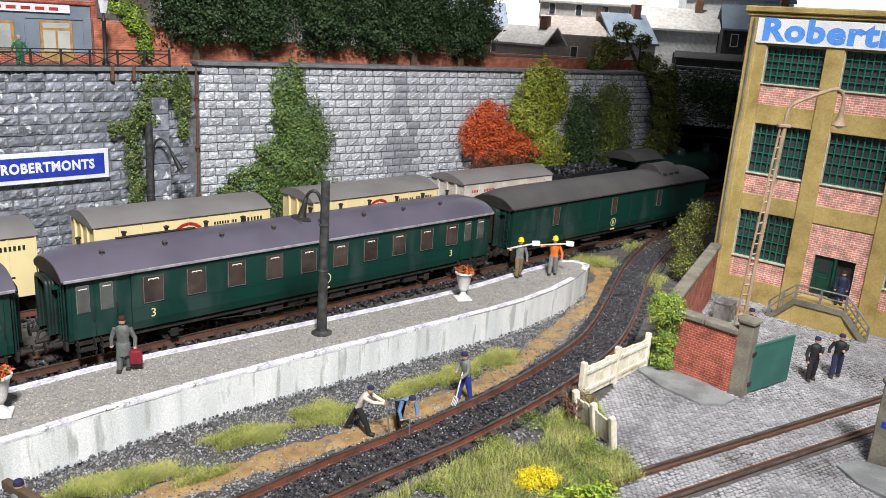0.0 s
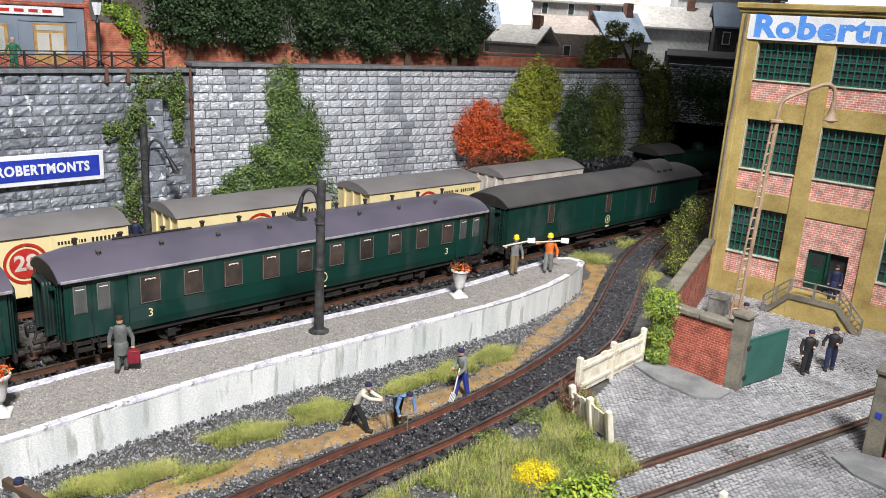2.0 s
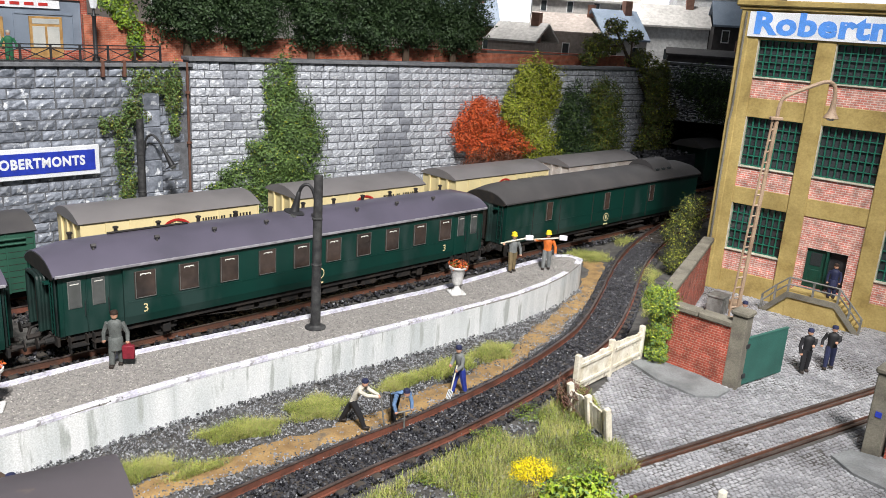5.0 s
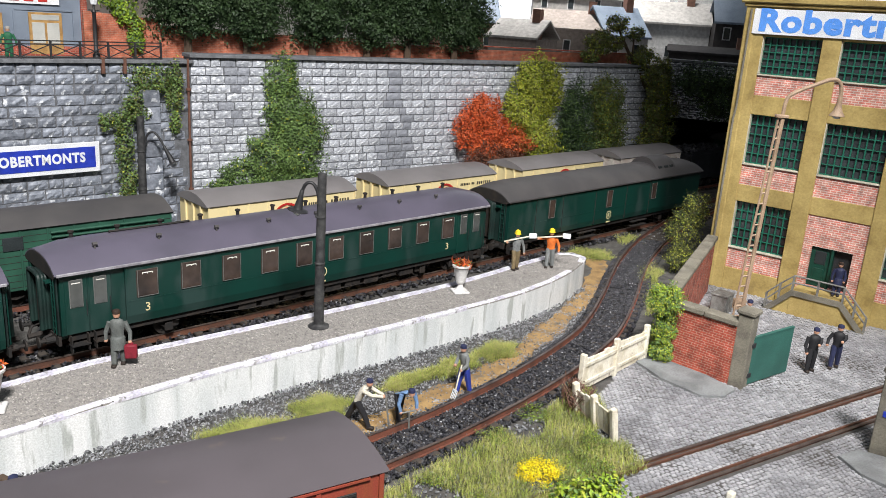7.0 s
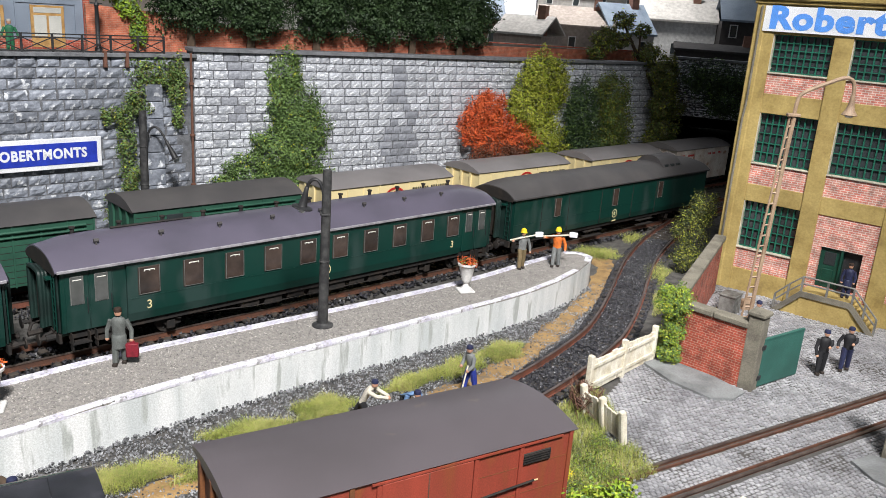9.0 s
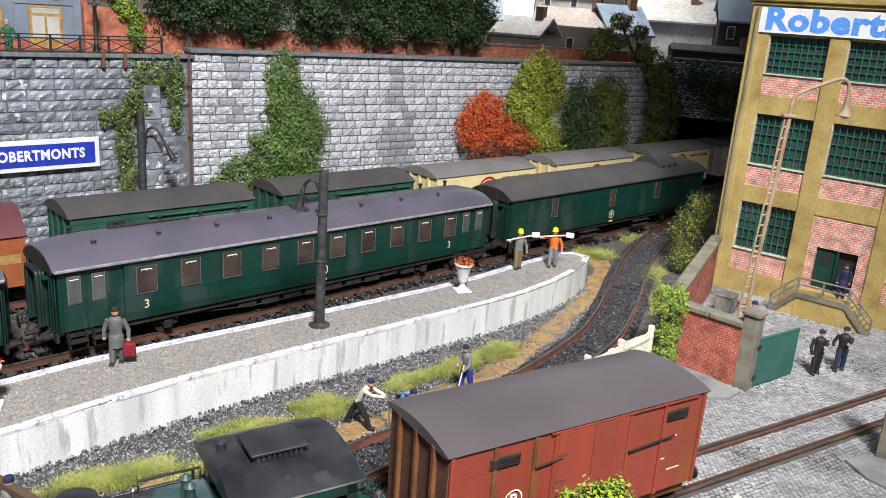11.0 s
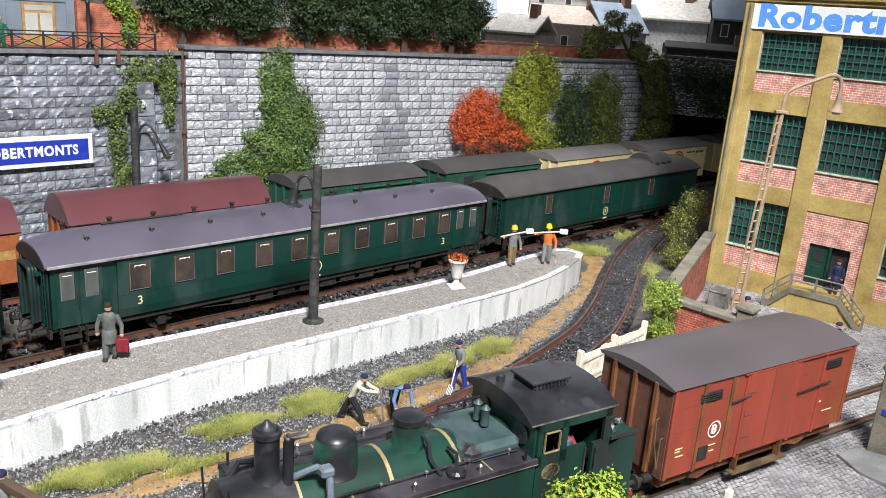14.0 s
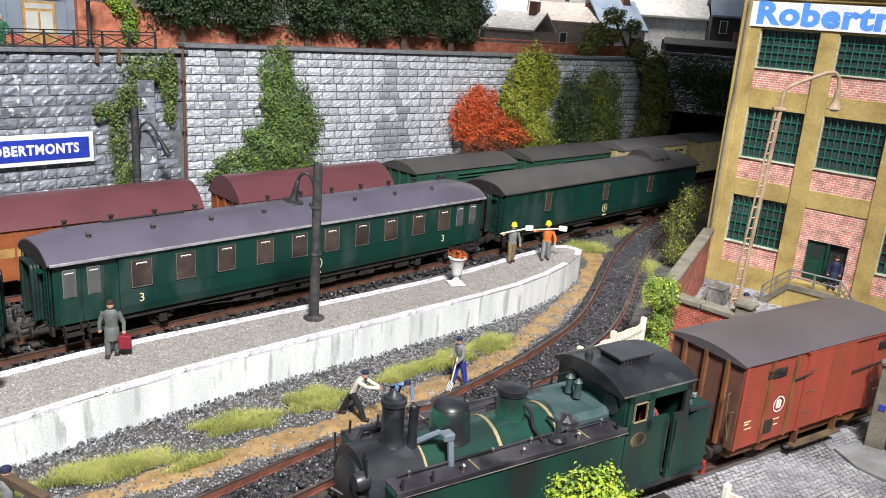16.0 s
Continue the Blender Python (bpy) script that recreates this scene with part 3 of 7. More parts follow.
def inside(poly, x, y):
    poly = np.array(poly); n = len(poly); r = np.zeros(len(x), bool); j = n - 1
    for i in range(n):
        xi, yi, xj, yj = *poly[i], *poly[j]
        with np.errstate(divide="ignore", invalid="ignore"):
            c = ((yi > y) != (yj > y)) & (x < (xj - xi) * (y - yi) / (yj - yi + 1e-12) + xi)
        r ^= c; j = i
    return r


gx, gy = rng.uniform(-18, 9, 90000), rng.uniform(14, 44, 90000)
k = inside(outline, gx, gy)
pebbles("platform_grit", np.stack([gx[k], gy[k]], 1)[:22000], 0.02, 0.05, M["grit"], label="loose grey grit on the platform", z=P_TOP)

# sandy path between the platform and the curved track
PATHLINE = smooth_line([(-12.6, 16.2), (-7.84, 20.74), (-6.05, 22.2), (-3.85, 23.9), (-2.2, 25.2), (0.3, 27.9), (2.4, 30.2), (4.6, 34.0), (6.6, 37.9), (8.2, 41.2), (9.2, 44.4), (9.5, 47.0)], 6)
sand = B()
d_ = np.gradient(PATHLINE, axis=0); d_ /= np.linalg.norm(d_, axis=1)[:, None]
rows_ = []
for i, (p, d) in enumerate(zip(PATHLINE, d_)):
    w = 0.66 + 0.14 * math.sin(i * 0.9) + 0.12 * math.sin(i * 2.3)
    rows_.append([sand.verts.new((p[0] - d[1] * o * w, p[1] + d[0] * o * w, 0.0 if abs(o) < 1 else -0.1)) for o in (-1, -0.6, 0, 0.6, 1)])
for a, b in zip(rows_, rows_[1:]):
    for j in range(4):
        sand.faces.new((a[j], a[j + 1], b[j + 1], b[j]))
tagged(part("sandy_path", sand, M["sand"], smooth=True), "trodden ochre sand path beside the track", "path", kind="structure")
gx, gy = rng.uniform(-20, 10, 220000), rng.uniform(8, 44, 220000)
corr = [tuple(p) for p in PF] + [(8.2, 42.4), (9.4, 42.0)] + [tuple(p) for p in FRONT[::-1] if p[1] < 41 and p[1] > 9]
k = inside(corr, gx, gy)
pd = np.min(np.linalg.norm(np.stack([gx, gy], 1)[:, None, :] - PATHLINE[None, ::2], axis=2), axis=1)
k &= (pd > 0.56 + 0.16 * rng.normal(size=len(gx))) | (rng.uniform(size=len(gx)) < 0.09)
pebbles("gravel", np.stack([gx[k], gy[k]], 1)[:42000], 0.018, 0.058, M["gravel"], label="loose grey gravel along the platform wall")
gx, gy = rng.uniform(-12, 9, 30000), rng.uniform(8, 36, 30000)
rub = resample(PF, 0.05)
rub_k = rng.integers(0, len(rub), 1500)
rub_d = np.abs(rng.normal(size=1500)) * 0.16
pebbles("rubble", np.stack([rub[rub_k, 0] + 0.72 * (rub_d + 0.03), rub[rub_k, 1] - 0.69 * (rub_d + 0.03), 0.12 - 0.25 * rub_d], 1), 0.02, 0.075, M["gravel"], label="dark rubble at the foot of the platform wall")
GRASSZONE = [(-12.5, 8.5), (-2.1, 20.2), (1.4, 24.0), (4.8, 28.1), (5.8, 29.6), (6.3, 28.2), (6.6, 24.9), (7.0, 23.2), (5.2, 22.2), (-4, 16), (-8, 9)]
k = inside(GRASSZONE, gx, gy)
pebbles("gravel", np.stack([gx[k], gy[k]], 1)[:5000], 0.03, 0.09, M["gravel"], label="loose grey gravel between the grass")


# ---- grass ----
def grass(name, spots, h0, h1, label, lean=1.3, straw=0.35):
    sp = np.array(spots, float); n = len(sp)
    h = rng.uniform(h0, h1, n)[:, None]
    a = rng.uniform(0, 2 * np.pi, n); l = rng.uniform(0.1, lean, n)[:, None]
    side = np.stack([np.cos(a), np.sin(a), 0 * a], 1) * 0.0052
    bend = np.stack([-np.sin(a), np.cos(a), 0 * a], 1) * l * h
    base = np.concatenate([sp[:, :2], np.zeros((n, 1))], 1)
    mid = base + bend * 0.35 + np.array([0, 0, 1]) * h * 0.6
    top = base + bend + np.array([0, 0, 1]) * h
    v = np.stack([base - side, base + side, mid + side * 0.8, mid - side * 0.8, top], 1)
    i = 5 * np.arange(n)[:, None]
    f = [tuple(r) for r in (i + np.array([0, 1, 2, 3]))] + [tuple(r) for r in (i + np.array([3, 2, 4]))]
    me = bpy.data.meshes.new(name)
    me.from_pydata((v.reshape(-1, 3) * CM).tolist(), [], f)
    me.materials.append(M["grass"]); me.materials.append(M["straw"]); me.materials.append(M["olive"])
    clump = np.sin(sp[:, 0] * 2.3 + 1.7 * np.sin(sp[:, 1] * 1.1)) * np.sin(sp[:, 1] * 1.9 + 1.3 * np.sin(sp[:, 0] * 1.4))
    u = rng.uniform(size=n)
    mi = np.where(u < straw + 0.3 * clump, 1, np.where(u > 0.86 + 0.3 * clump, 2, 0)).astype(np.int32)
    me.polygons.foreach_set("material_index", np.r_[mi, mi])
    return tagged(new(name, me), label, kind="stuff", category="grass")


def tuft(cx, cy, rx, ry, rot, n):
    q = rng.normal(size=(2 * n, 2)) * 0.5
    q = q[(np.hypot(q[:, 0], q[:, 1]) < 1.0 + 0.25 * np.sin(5 * np.arctan2(q[:, 1], q[:, 0]) + cx)) & (np.sin(q[:, 0] * 9 * rx + cy) * np.cos(q[:, 1] * 9 * ry) > -0.75)][:n]
    c, s = math.cos(radians(rot)), math.sin(radians(rot))
    return np.stack([cx + q[:, 0] * rx * c - q[:, 1] * ry * s, cy + q[:, 0] * rx * s + q[:, 1] * ry * c], 1)


gx, gy = rng.uniform(-12, 9, 520000), rng.uniform(8, 36, 520000)
dens = np.array([noise.noise(Vector((x * 0.45, y * 0.45, 3))) for x, y in zip(gx, gy)])
k = inside(GRASSZONE, gx, gy) & (dens > -0.3)
grass("grass_patch", np.stack([gx[k], gy[k]], 1)[:170000], 0.08, 0.36, "long straw-green grass beside the curved track", 1.2)
for cx, cy, rx, ry, rot, n in ((-9.2, 21.0, 2.1, 0.62, 30, 6200), (-12.2, 18.6, 1.8, 0.6, 40, 2600), (-6.2, 24.1, 1.45, 0.62, 28, 5200), (-4.0, 26.0, 1.15, 0.85, 40, 5200), (-1.0, 28.6, 1.5, 0.5, 45, 3200), (0.8, 30.2, 1.5, 0.62, 48, 4600), (2.6, 32.0, 1.15, 0.72, 55, 4800),
                           (9.4, 48.0, 1.3, 1.6, 60, 2600), (-6.9, 21.6, 1.2, 0.25, 43, 700), (12.2, 44.6, 0.7, 2.0, -20, 2200), (11.5, 40.0, 0.6, 2.4, -20, 2000), (9.9, 34.4, 0.35, 1.6, -25, 900), (12.6, 52.2, 1.2, 1.5, 0, 1200)):
    grass("grass_tuft", tuft(cx, cy, rx, ry, rot, int(n * 2.2)), 0.05, 0.27, "yellowish green tuft of grass in the gravel", 1.9)

# ---- the cobbled yard ----
YARD = [(8.6, 32.4), (6.3, 28.4), (6.45, 24.8), (7.0, 23.3), (5.2, 21.7), (6.4, 20.0), (9.0, 18.0), (34, 16), (36, 30), (19, 42.6), (15.3, 43.6), (14.2, 41.4), (10.6, 32.4)]
yard = thing("cobbled_yard", Matrix(), "grey cobbled factory yard with sunken rails", "yard", kind="structure")
part("bedding", extrude(B(), YARD, -0.12, 0.005, axis="z"), M["joint"], yard)
c_, s_ = math.cos(radians(YARD_DIR)), math.sin(radians(YARD_DIR))
cob = []
for j in range(-104, 140):
    for i in range(-122, 176):
        lx, ly = (i + 0.5 * (j % 2)) * 0.2, j * 0.155
        cob.append((9 + lx * c_ - ly * s_, 23.9 + lx * s_ + ly * c_, ly))
cob = np.array(cob)
k = inside(YARD, cob[:, 0], cob[:, 1]) & (np.abs(np.abs(cob[:, 2]) - 0.75) > 0.22) & (cob[:, 0] < 26)
cob = cob[k]
var = []
for q in range(6):
    bm = box(B(), -0.092, 0.092, -0.069, 0.069, -0.05, 0.04)
    for v in bm.verts:
        if v.co.z > 0:
            v.co.x *= rnd.uniform(0.72, 0.9); v.co.y *= rnd.uniform(0.7, 0.9)
            v.co.z += rnd.uniform(-0.015, 0.02)
    bm.verts.index_update()
    var.append(bm)
near = [i for i in range(len(cob)) if 8.6 < cob[i, 0] < 12.4 and 25.4 < cob[i, 1] < 29.2][:300]
near_set = set(near)
vs, fs = [], []
for i, (x, y, _) in enumerate(cob):
    if i in near_set:
        continue
    b = var[rnd.randrange(6)]; n0 = len(vs); a = radians(YARD_DIR + rnd.uniform(-6, 6)); zz = rnd.uniform(-0.02, 0.012) + 0.035 * noise.noise(Vector((x * 0.5, y * 0.5, 8)))
    vs += [(x + v.co.x * math.cos(a) - v.co.y * math.sin(a), y + v.co.x * math.sin(a) + v.co.y * math.cos(a), v.co.z + zz) for v in b.verts]
    fs += [tuple(v.index + n0 for v in f.verts) for f in b.faces if f.calc_center_median().z > -0.03]
tagged(mesh_part("cobbles", vs, fs, M["cobble"], yard), kind="stuff")
first = [part("cobble", b.copy(), M["cobble_o"], yard) for b in var]
for n, i in enumerate(near):
    x, y, _ = cob[i]
    m = at(x, y, rnd.uniform(-0.02, 0.015), YARD_DIR + rnd.uniform(-6, 6))
    if n < 6:
        first[n].matrix_basis = m
    else:
        o = new("cobble", first[n % 6].data); o.parent = yard; o.matrix_basis = m

# ---- the stone retaining wall ----
WA = Vector((-15.4, 48.48, 0)); WDIR = 35.9
WU, WN = heading(WDIR), heading(WDIR + 90)
LU = heading(45)
stone_v = {}


def stone_mesh(kind, sw, sh, rough, material):
    key = (kind,)
    if key not in stone_v:
        out = []
        for q in range(7):
            bm = B()
            nx, nz = 4, 3
            g = [[bm.verts.new(((i / nx - 0.5) * sw * 0.92, 0.0, (j / nz - 0.5) * sh * 0.86)) for i in range(nx + 1)] for j in range(nz + 1)]
            back = []
            for j in range(nz):
                for i in range(nx):
                    bm.faces.new((g[j][i], g[j][i + 1], g[j + 1][i + 1], g[j + 1][i]))
            for j in range(nz + 1):
                for i in range(nx + 1):
                    v = g[j][i]
                    if i in (0, nx) or j in (0, nz):
                        v.co.y = 0.0
                        v.co.x += rnd.uniform(-0.03, 0.03); v.co.z += rnd.uniform(-0.02, 0.02)
                    else:
                        v.co.y = -rnd.uniform(0.25, 1.0) * rough
            es = [e for e in bm.edges if e.is_boundary]
            r = bmesh.ops.extrude_edge_only(bm, edges=es)
            for v in [x for x in r["geom"] if isinstance(x, bmesh.types.BMVert)]:
                v.co.y += 0.12
            me = bpy.data.meshes.new("stone")
            bmesh.ops.recalc_face_normals(bm, faces=bm.faces)
            bm.to_mesh(me); bm.free()
            me.transform(Matrix.Scale(CM, 4)); me.materials.append(material)
            out.append(me)
        stone_v[key] = out
    return stone_v[key]


def stone_wall(name, label, p0, ang, length, z1, sw, sh, rough, picks, thick=1.2, z0=0.0, s0=0.0, stone="stone", run="stone_i", damp=()):
    """A wall of courses; single stones within picks (a stretch of length), the rest as one run."""
    w = thing(name, at(p0.x, p0.y, 0, ang), label, "stone wall", kind="structure")
    part("core", box(B(), s0, length, 0.06, thick, z0, z1), M["mortar"], w)
    part("coping", box(B(), s0 - 0.1, length + 0.1, -0.22, thick + 0.1, z1, z1 + 0.22, 0.03), M["slate"], w, "dark slate coping")
    ms = stone_mesh(name, sw, sh, rough, M[stone])
    md = stone_mesh(name + "_damp", sw, sh, rough * 0.6, M["stone_d"]) if damp else ms
    run_v, run_f, count = [], [], 0
    damp_v, damp_f = [], []
    nrow = int((z1 - z0) / sh)
    sh2 = (z1 - z0) / nrow
    for j in range(nrow):
        x = s0
        while x < length - 0.3:
            wd = sw * rnd.uniform(0.62, 1.32) * (0.5 if j % 2 and x == s0 else 1)
            if x + wd > length:
                break
            cx, cz = x + wd / 2, z0 + (j + 0.5) * sh2
            sc = wd / sw
            me = ms[rnd.randrange(7)]
            fl = rnd.choice((1, -1))
            m = at(cx, rnd.uniform(0.0, 0.04), cz, 0) @ Matrix.Diagonal((sc, 1, sh2 / sh, 1))
            wet = any(inside(p, np.array([cx]), np.array([cz]))[0] for p in damp) and rnd.random() < 0.93
            if wet:
                me = md[rnd.randrange(7)]
            if picks[0] < cx < picks[1] and cz > picks[2] and count < 300:
                o = new("stone", me); o.parent = w; o.matrix_basis = m; count += 1
            else:
                vv, ff = (damp_v, damp_f) if wet else (run_v, run_f)
                n0 = len(vv)
                vv += [tuple((m @ v.co) / CM) for v in me.vertices]
                ff += [tuple(k + n0 for k in p.vertices) for p in me.polygons]
            x += wd
    tagged(mesh_part("stone_run", run_v, run_f, M[run], w), kind="stuff")
    if damp_v:
        tagged(mesh_part("damp_stones", damp_v, damp_f, M["stone_di"], w), kind="stuff")
    return w


stone_wall("wall_back", "long grey rough-stone retaining wall with slate coping", WA, WDIR, 43.6, 10.4, 0.86, 0.5, 0.06, (9.0, 20.5, 4.0),
           damp=([(13.9, 10.1), (14.8, 10.1), (15.3, 7.8), (15.6, 6.4), (16.0, 3.0), (16.0, 0), (13.0, 0), (13.2, 4.1), (13.8, 7.8)], [(2.2, 10.4), (3.9, 10.4), (3.3, 8.4), (3.1, 6.3), (1.8, 6.3), (2.3, 8.4)]))
stone_wall("wall_side", "grey rock-faced stone wall below the street", Vector((WA.x, WA.y, 0)) - LU * 22, 45, 22.0, 10.05, 1.2, 0.54, 0.1, (13.0, 22.0, 3.6), stone="stone_l", run="stone_li")
LOW = stone_wall("wall_portal", "dark glossy stone face with painted highlights over the tunnel mouth", Vector((19.4, 73.6, 0)), -17, 16.0, 11.0, 0.8, 0.4, 0.08, (0, 0, 99), z0=6.1, stone="stone_w", run="stone_w")
# tunnel: sides, back and roof; near-black colour stands in for the unlit inside
tun = thing("tunnel", at(19.4, 73.6, 0, -17), "dark tunnel behind the stone portal", "tunnel", kind="structure")
part("tunnel_wall", box(B(), -1.5, -0.2, 1.3, 47, 0, 6.1), M["tunnel_dark"], tun)
part("tunnel_wall", box(B(), 16, 17.2, 0, 1.3, 0, 11), M["tunnel_dark"], tun)
part("tunnel_wall", box(B(), 17.2, 46, 0.1, 1.3, 0, 6.1), M["tunnel_dark"], tun)
part("tunnel_wall", box(B(), 45, 46, 1.3, 47, 0, 6.1), M["tunnel_dark"], tun)
part("tunnel_back", box(B(), -1.5, 46, 47, 48, 0, 6.1), M["tunnel_dark"], tun)
part("tunnel_roof", box(B(), -1.5, 46, 1.3, 48, 6.1, 7.0), M["tunnel_dark"], tun)

# upper street behind the walls
ter = [tuple((WA + WN * 0.3)[:2]), tuple((WA + WU * 43.6 + WN * 0.3)[:2]), (60, 82), (60, 124), (-68, 124), (-68, 20), tuple((WA - LU * 22)[:2])]
tagged(part("street", extrude(B(), ter, 9.6, 10.05, axis="z"), M["earth"]), "dark upper street behind the retaining wall", "street", kind="structure")


# ---- coaches on the platform track ----
def arc_roof(bm, x0, x1, half, z0, rise, n=14, power=2.3, droop=0.0, mi=0):
    """A curved roof skin, thick, with dropped ends."""
    xs = np.linspace(x0, x1, 25) if droop else np.array([x0, x1])
    rings = []
    for x in xs:
        e = min(x - x0, x1 - x)
        f = 1.0 if not droop else 1 - droop * max(0.0, 1 - e / 1.6) ** 2
        top = []
        for k in range(n + 1):
            y = -half * math.cos(math.pi * k / n)
            top.append((x, y, z0 + rise * f * (1 - abs(y / half) ** power)))
        ring = [bm.verts.new(p) for p in top] + [bm.verts.new((x, half * 0.96, z0 - 0.07)), bm.verts.new((x, -half * 0.96, z0 - 0.07))]
        rings.append(ring)
    m_ = len(rings[0])
    for a, b in zip(rings, rings[1:]):
        for k in range(m_):
            bm.faces.new((a[k], a[(k + 1) % m_], b[(k + 1) % m_], b[k])).material_index = mi
    bm.faces.new(rings[0][::-1]); bm.faces.new(rings[-1])
    return bm


def wheelset(parent, x, r, half=0.86, name="wheelset", z=None):
    bm = B()
    for s in (-1, 1):
        lathe(bm, [(r * 0.2, s * half - 0.03), (r, s * half - 0.05), (r, s * half + 0.06), (r * 0.8, s * half + 0.07), (r * 0.72, s * half + 0.03), (r * 0.25, s * half + 0.03), (r * 0.2, s * half + 0.1), (0.02, s * half + 0.1)], 20, axis="y")
    tube(bm, [(0, -half, 0), (0, half, 0)], 0.08, 8)
    for s in (-1, 1):
        for k in range(3):
            a = k * math.pi / 3
            tube(bm, [(-math.cos(a) * r * 0.75, s * (half + 0.04), -math.sin(a) * r * 0.75), (math.cos(a) * r * 0.75, s * (half + 0.04), math.sin(a) * r * 0.75)], 0.05, 5)
    return part(name, bm, M["under"], parent, m=at(x, 0, r if z is None else z), smooth=True)


def buffers(parent, x, sgn, z=1.2):
    for y in (-1.0, 1.0):
        bm = B()
        tube(bm, [(x, y, z), (x + sgn * 0.32, y, z)], 0.13, 10)
        tube(bm, [(x + sgn * 0.3, y, z), (x + sgn * 0.55, y, z)], 0.08, 8)
        lathe(bm, [(0.05, x + sgn * 0.54), (0.22, x + sgn * 0.55), (0.22, x + sgn * 0.6), (0.02, x + sgn * 0.63)], 14, y=y, axis="x")
        part("buffer", shift(bm, z), M["under"], parent)


def shift(bm, z):
    """The turned head lies round z = 0: lifts those verts to the buffer's height."""
    for v in bm.verts:
        if abs(v.co.z) < 0.25:
            v.co.z += z
    return bm


def bogie(parent, x, r=0.55):
    g = part("bogie", extrude(B(), [(-1.5, 0.55), (-0.95, 0.5), (-0.6, 0.8), (0.6, 0.8), (0.95, 0.5), (1.5, 0.55), (1.5, 0.85), (1.1, 1.02), (-1.1, 1.02), (-1.5, 0.85)], -1.12, -1.0, axis="y"), M["under"], parent, m=at(x, 0, 0.2))
    part("bogie_frame", extrude(B(), [(-1.5, 0.55), (1.5, 0.55), (1.5, 0.85), (1.1, 1.02), (-1.1, 1.02), (-1.5, 0.85)], 1.0, 1.12, axis="y"), M["under"], g)
    for dx in (-1.05, 1.05):
        wheelset(g, dx, r, z=r + 0.175)
        part("axle_box", box(B(), dx - 0.17, dx + 0.17, -1.24, -1.1, 0.42, 0.8, 0.03), M["under"], g)
        bm = B()
        for k in range(5):
            lathe(bm, [(0.14, 0.82 + k * 0.05), (0.14, 0.845 + k * 0.05)], 10, dx + 0.34, -1.16)
        part("spring", bm, M["under"], g)
    return g


def coach(name, x0, length, wins, doors, label, passenger=True, marks=()):
    t = thing(name, Matrix.Translation((COACH0 + CU * x0) * CM) @ pose(0, 0, 0, 0, 0, COACH_DIR), label, "railway coach", "coaches of the parked train")
    bm = B()
    hw, zb, ze = 1.55, 1.38, 3.84
    # side profile with a slight tuck under
    extrude(bm, [(-hw + 0.08, zb), (-hw, zb + 0.35), (-hw, ze), (hw, ze), (hw, zb + 0.35), (hw - 0.08, zb)], 0.05 if not passenger else 2.42, length - 0.05 if not passenger else length - 2.3)
    if passenger:
        for a, b in ((0.05, 2.42), (length - 2.3, length - 0.05)):
            extrude(bm, [(-hw + 0.2, zb), (-hw + 0.14, zb + 0.35), (-hw + 0.1, ze), (hw - 0.1, ze), (hw - 0.14, zb + 0.35), (hw - 0.2, zb)], a, b)
    body = part("body", bm, M["green"], t, "dark green painted steel body")
    part("roof", arc_roof(B(), -0.15, length + 0.15, 1.66, 3.85, 0.8, power=2.6, droop=0.34), M["roof"] if passenger else M["roof2"], t, "smooth violet-grey roof" if passenger else "dark sooty roof", smooth=True)
    for s in (-1, 1):
        part("gutter", box(B(), -0.1, length + 0.1, s * 1.66 - 0.03, s * 1.66 + 0.03, 3.78, 3.9, 0.02), M["roofedge"] if passenger else M["roof2"], t)
        part("sole_bar", box(B(), 0.3, length - 0.3, s * 1.28 - 0.06, s * 1.28 + 0.06, 1.12, 1.4), M["under"], t)
    part("waist_strip", box(B(), 2.45 if passenger else 0.1, length - (2.35 if passenger else 0.1), -hw - 0.012, -hw + 0.02, 2.3, 2.345), M["green"], t)
    part("waist_strip", box(B(), 2.45 if passenger else 0.1, length - (2.35 if passenger else 0.1), -hw - 0.012, -hw + 0.02, 3.62, 3.66), M["green"], t)
    wh = 0.44 if passenger else 0.3
    for x in wins:
        w = part("window", box(B(), x - wh, x + wh, -hw - 0.03, -hw + 0.03, 2.42, 3.54, 0.02), M["copper"], t)
        part("pane", box(B(), x - wh + 0.055, x + wh - 0.055, -hw - 0.038, -hw, 2.47, 3.5), M["glass"], w)
        for a, b, c, d in ((x - wh + 0.03, x - wh + 0.05, 2.44, 3.54), (x + wh - 0.05, x + wh - 0.03, 2.44, 3.54), (x - wh + 0.05, x + wh - 0.05, 2.44, 2.465)):
            part("window_frame", box(B(), a, b, -hw - 0.05, -hw - 0.01, c, d), M["frame"], w)
        vs_ = box(B(), x - 0.21, x + 0.21, -hw - 0.06, -hw - 0.03, 3.4, 3.43)
        for q in (-0.2, 0.0, 0.2):
            box(vs_, x + q - 0.012, x + q + 0.012, -hw - 0.06, -hw - 0.03, 3.36, 3.4)
        if passenger:
            part("ventilator_slot", vs_, M["white"], w)
    for x in doors:
        y = -hw + 0.14
        dr = part("door", box(B(), x - 0.42, x + 0.42, y - 0.05, y + 0.03, 1.42, 3.8, 0.02), M["green"], t)
        wi = part("door_window", box(B(), x - 0.25, x + 0.25, y - 0.065, y, 2.45, 3.55, 0.015), M["frame"], dr)
        part("pane", box(B(), x - 0.215, x + 0.215, y - 0.075, y, 2.48, 3.52), M["doorglass"], wi)
        part("ventilator_slot", box(B(), x - 0.16, x + 0.16, y - 0.09, y - 0.07, 3.4, 3.43), M["white"], wi)
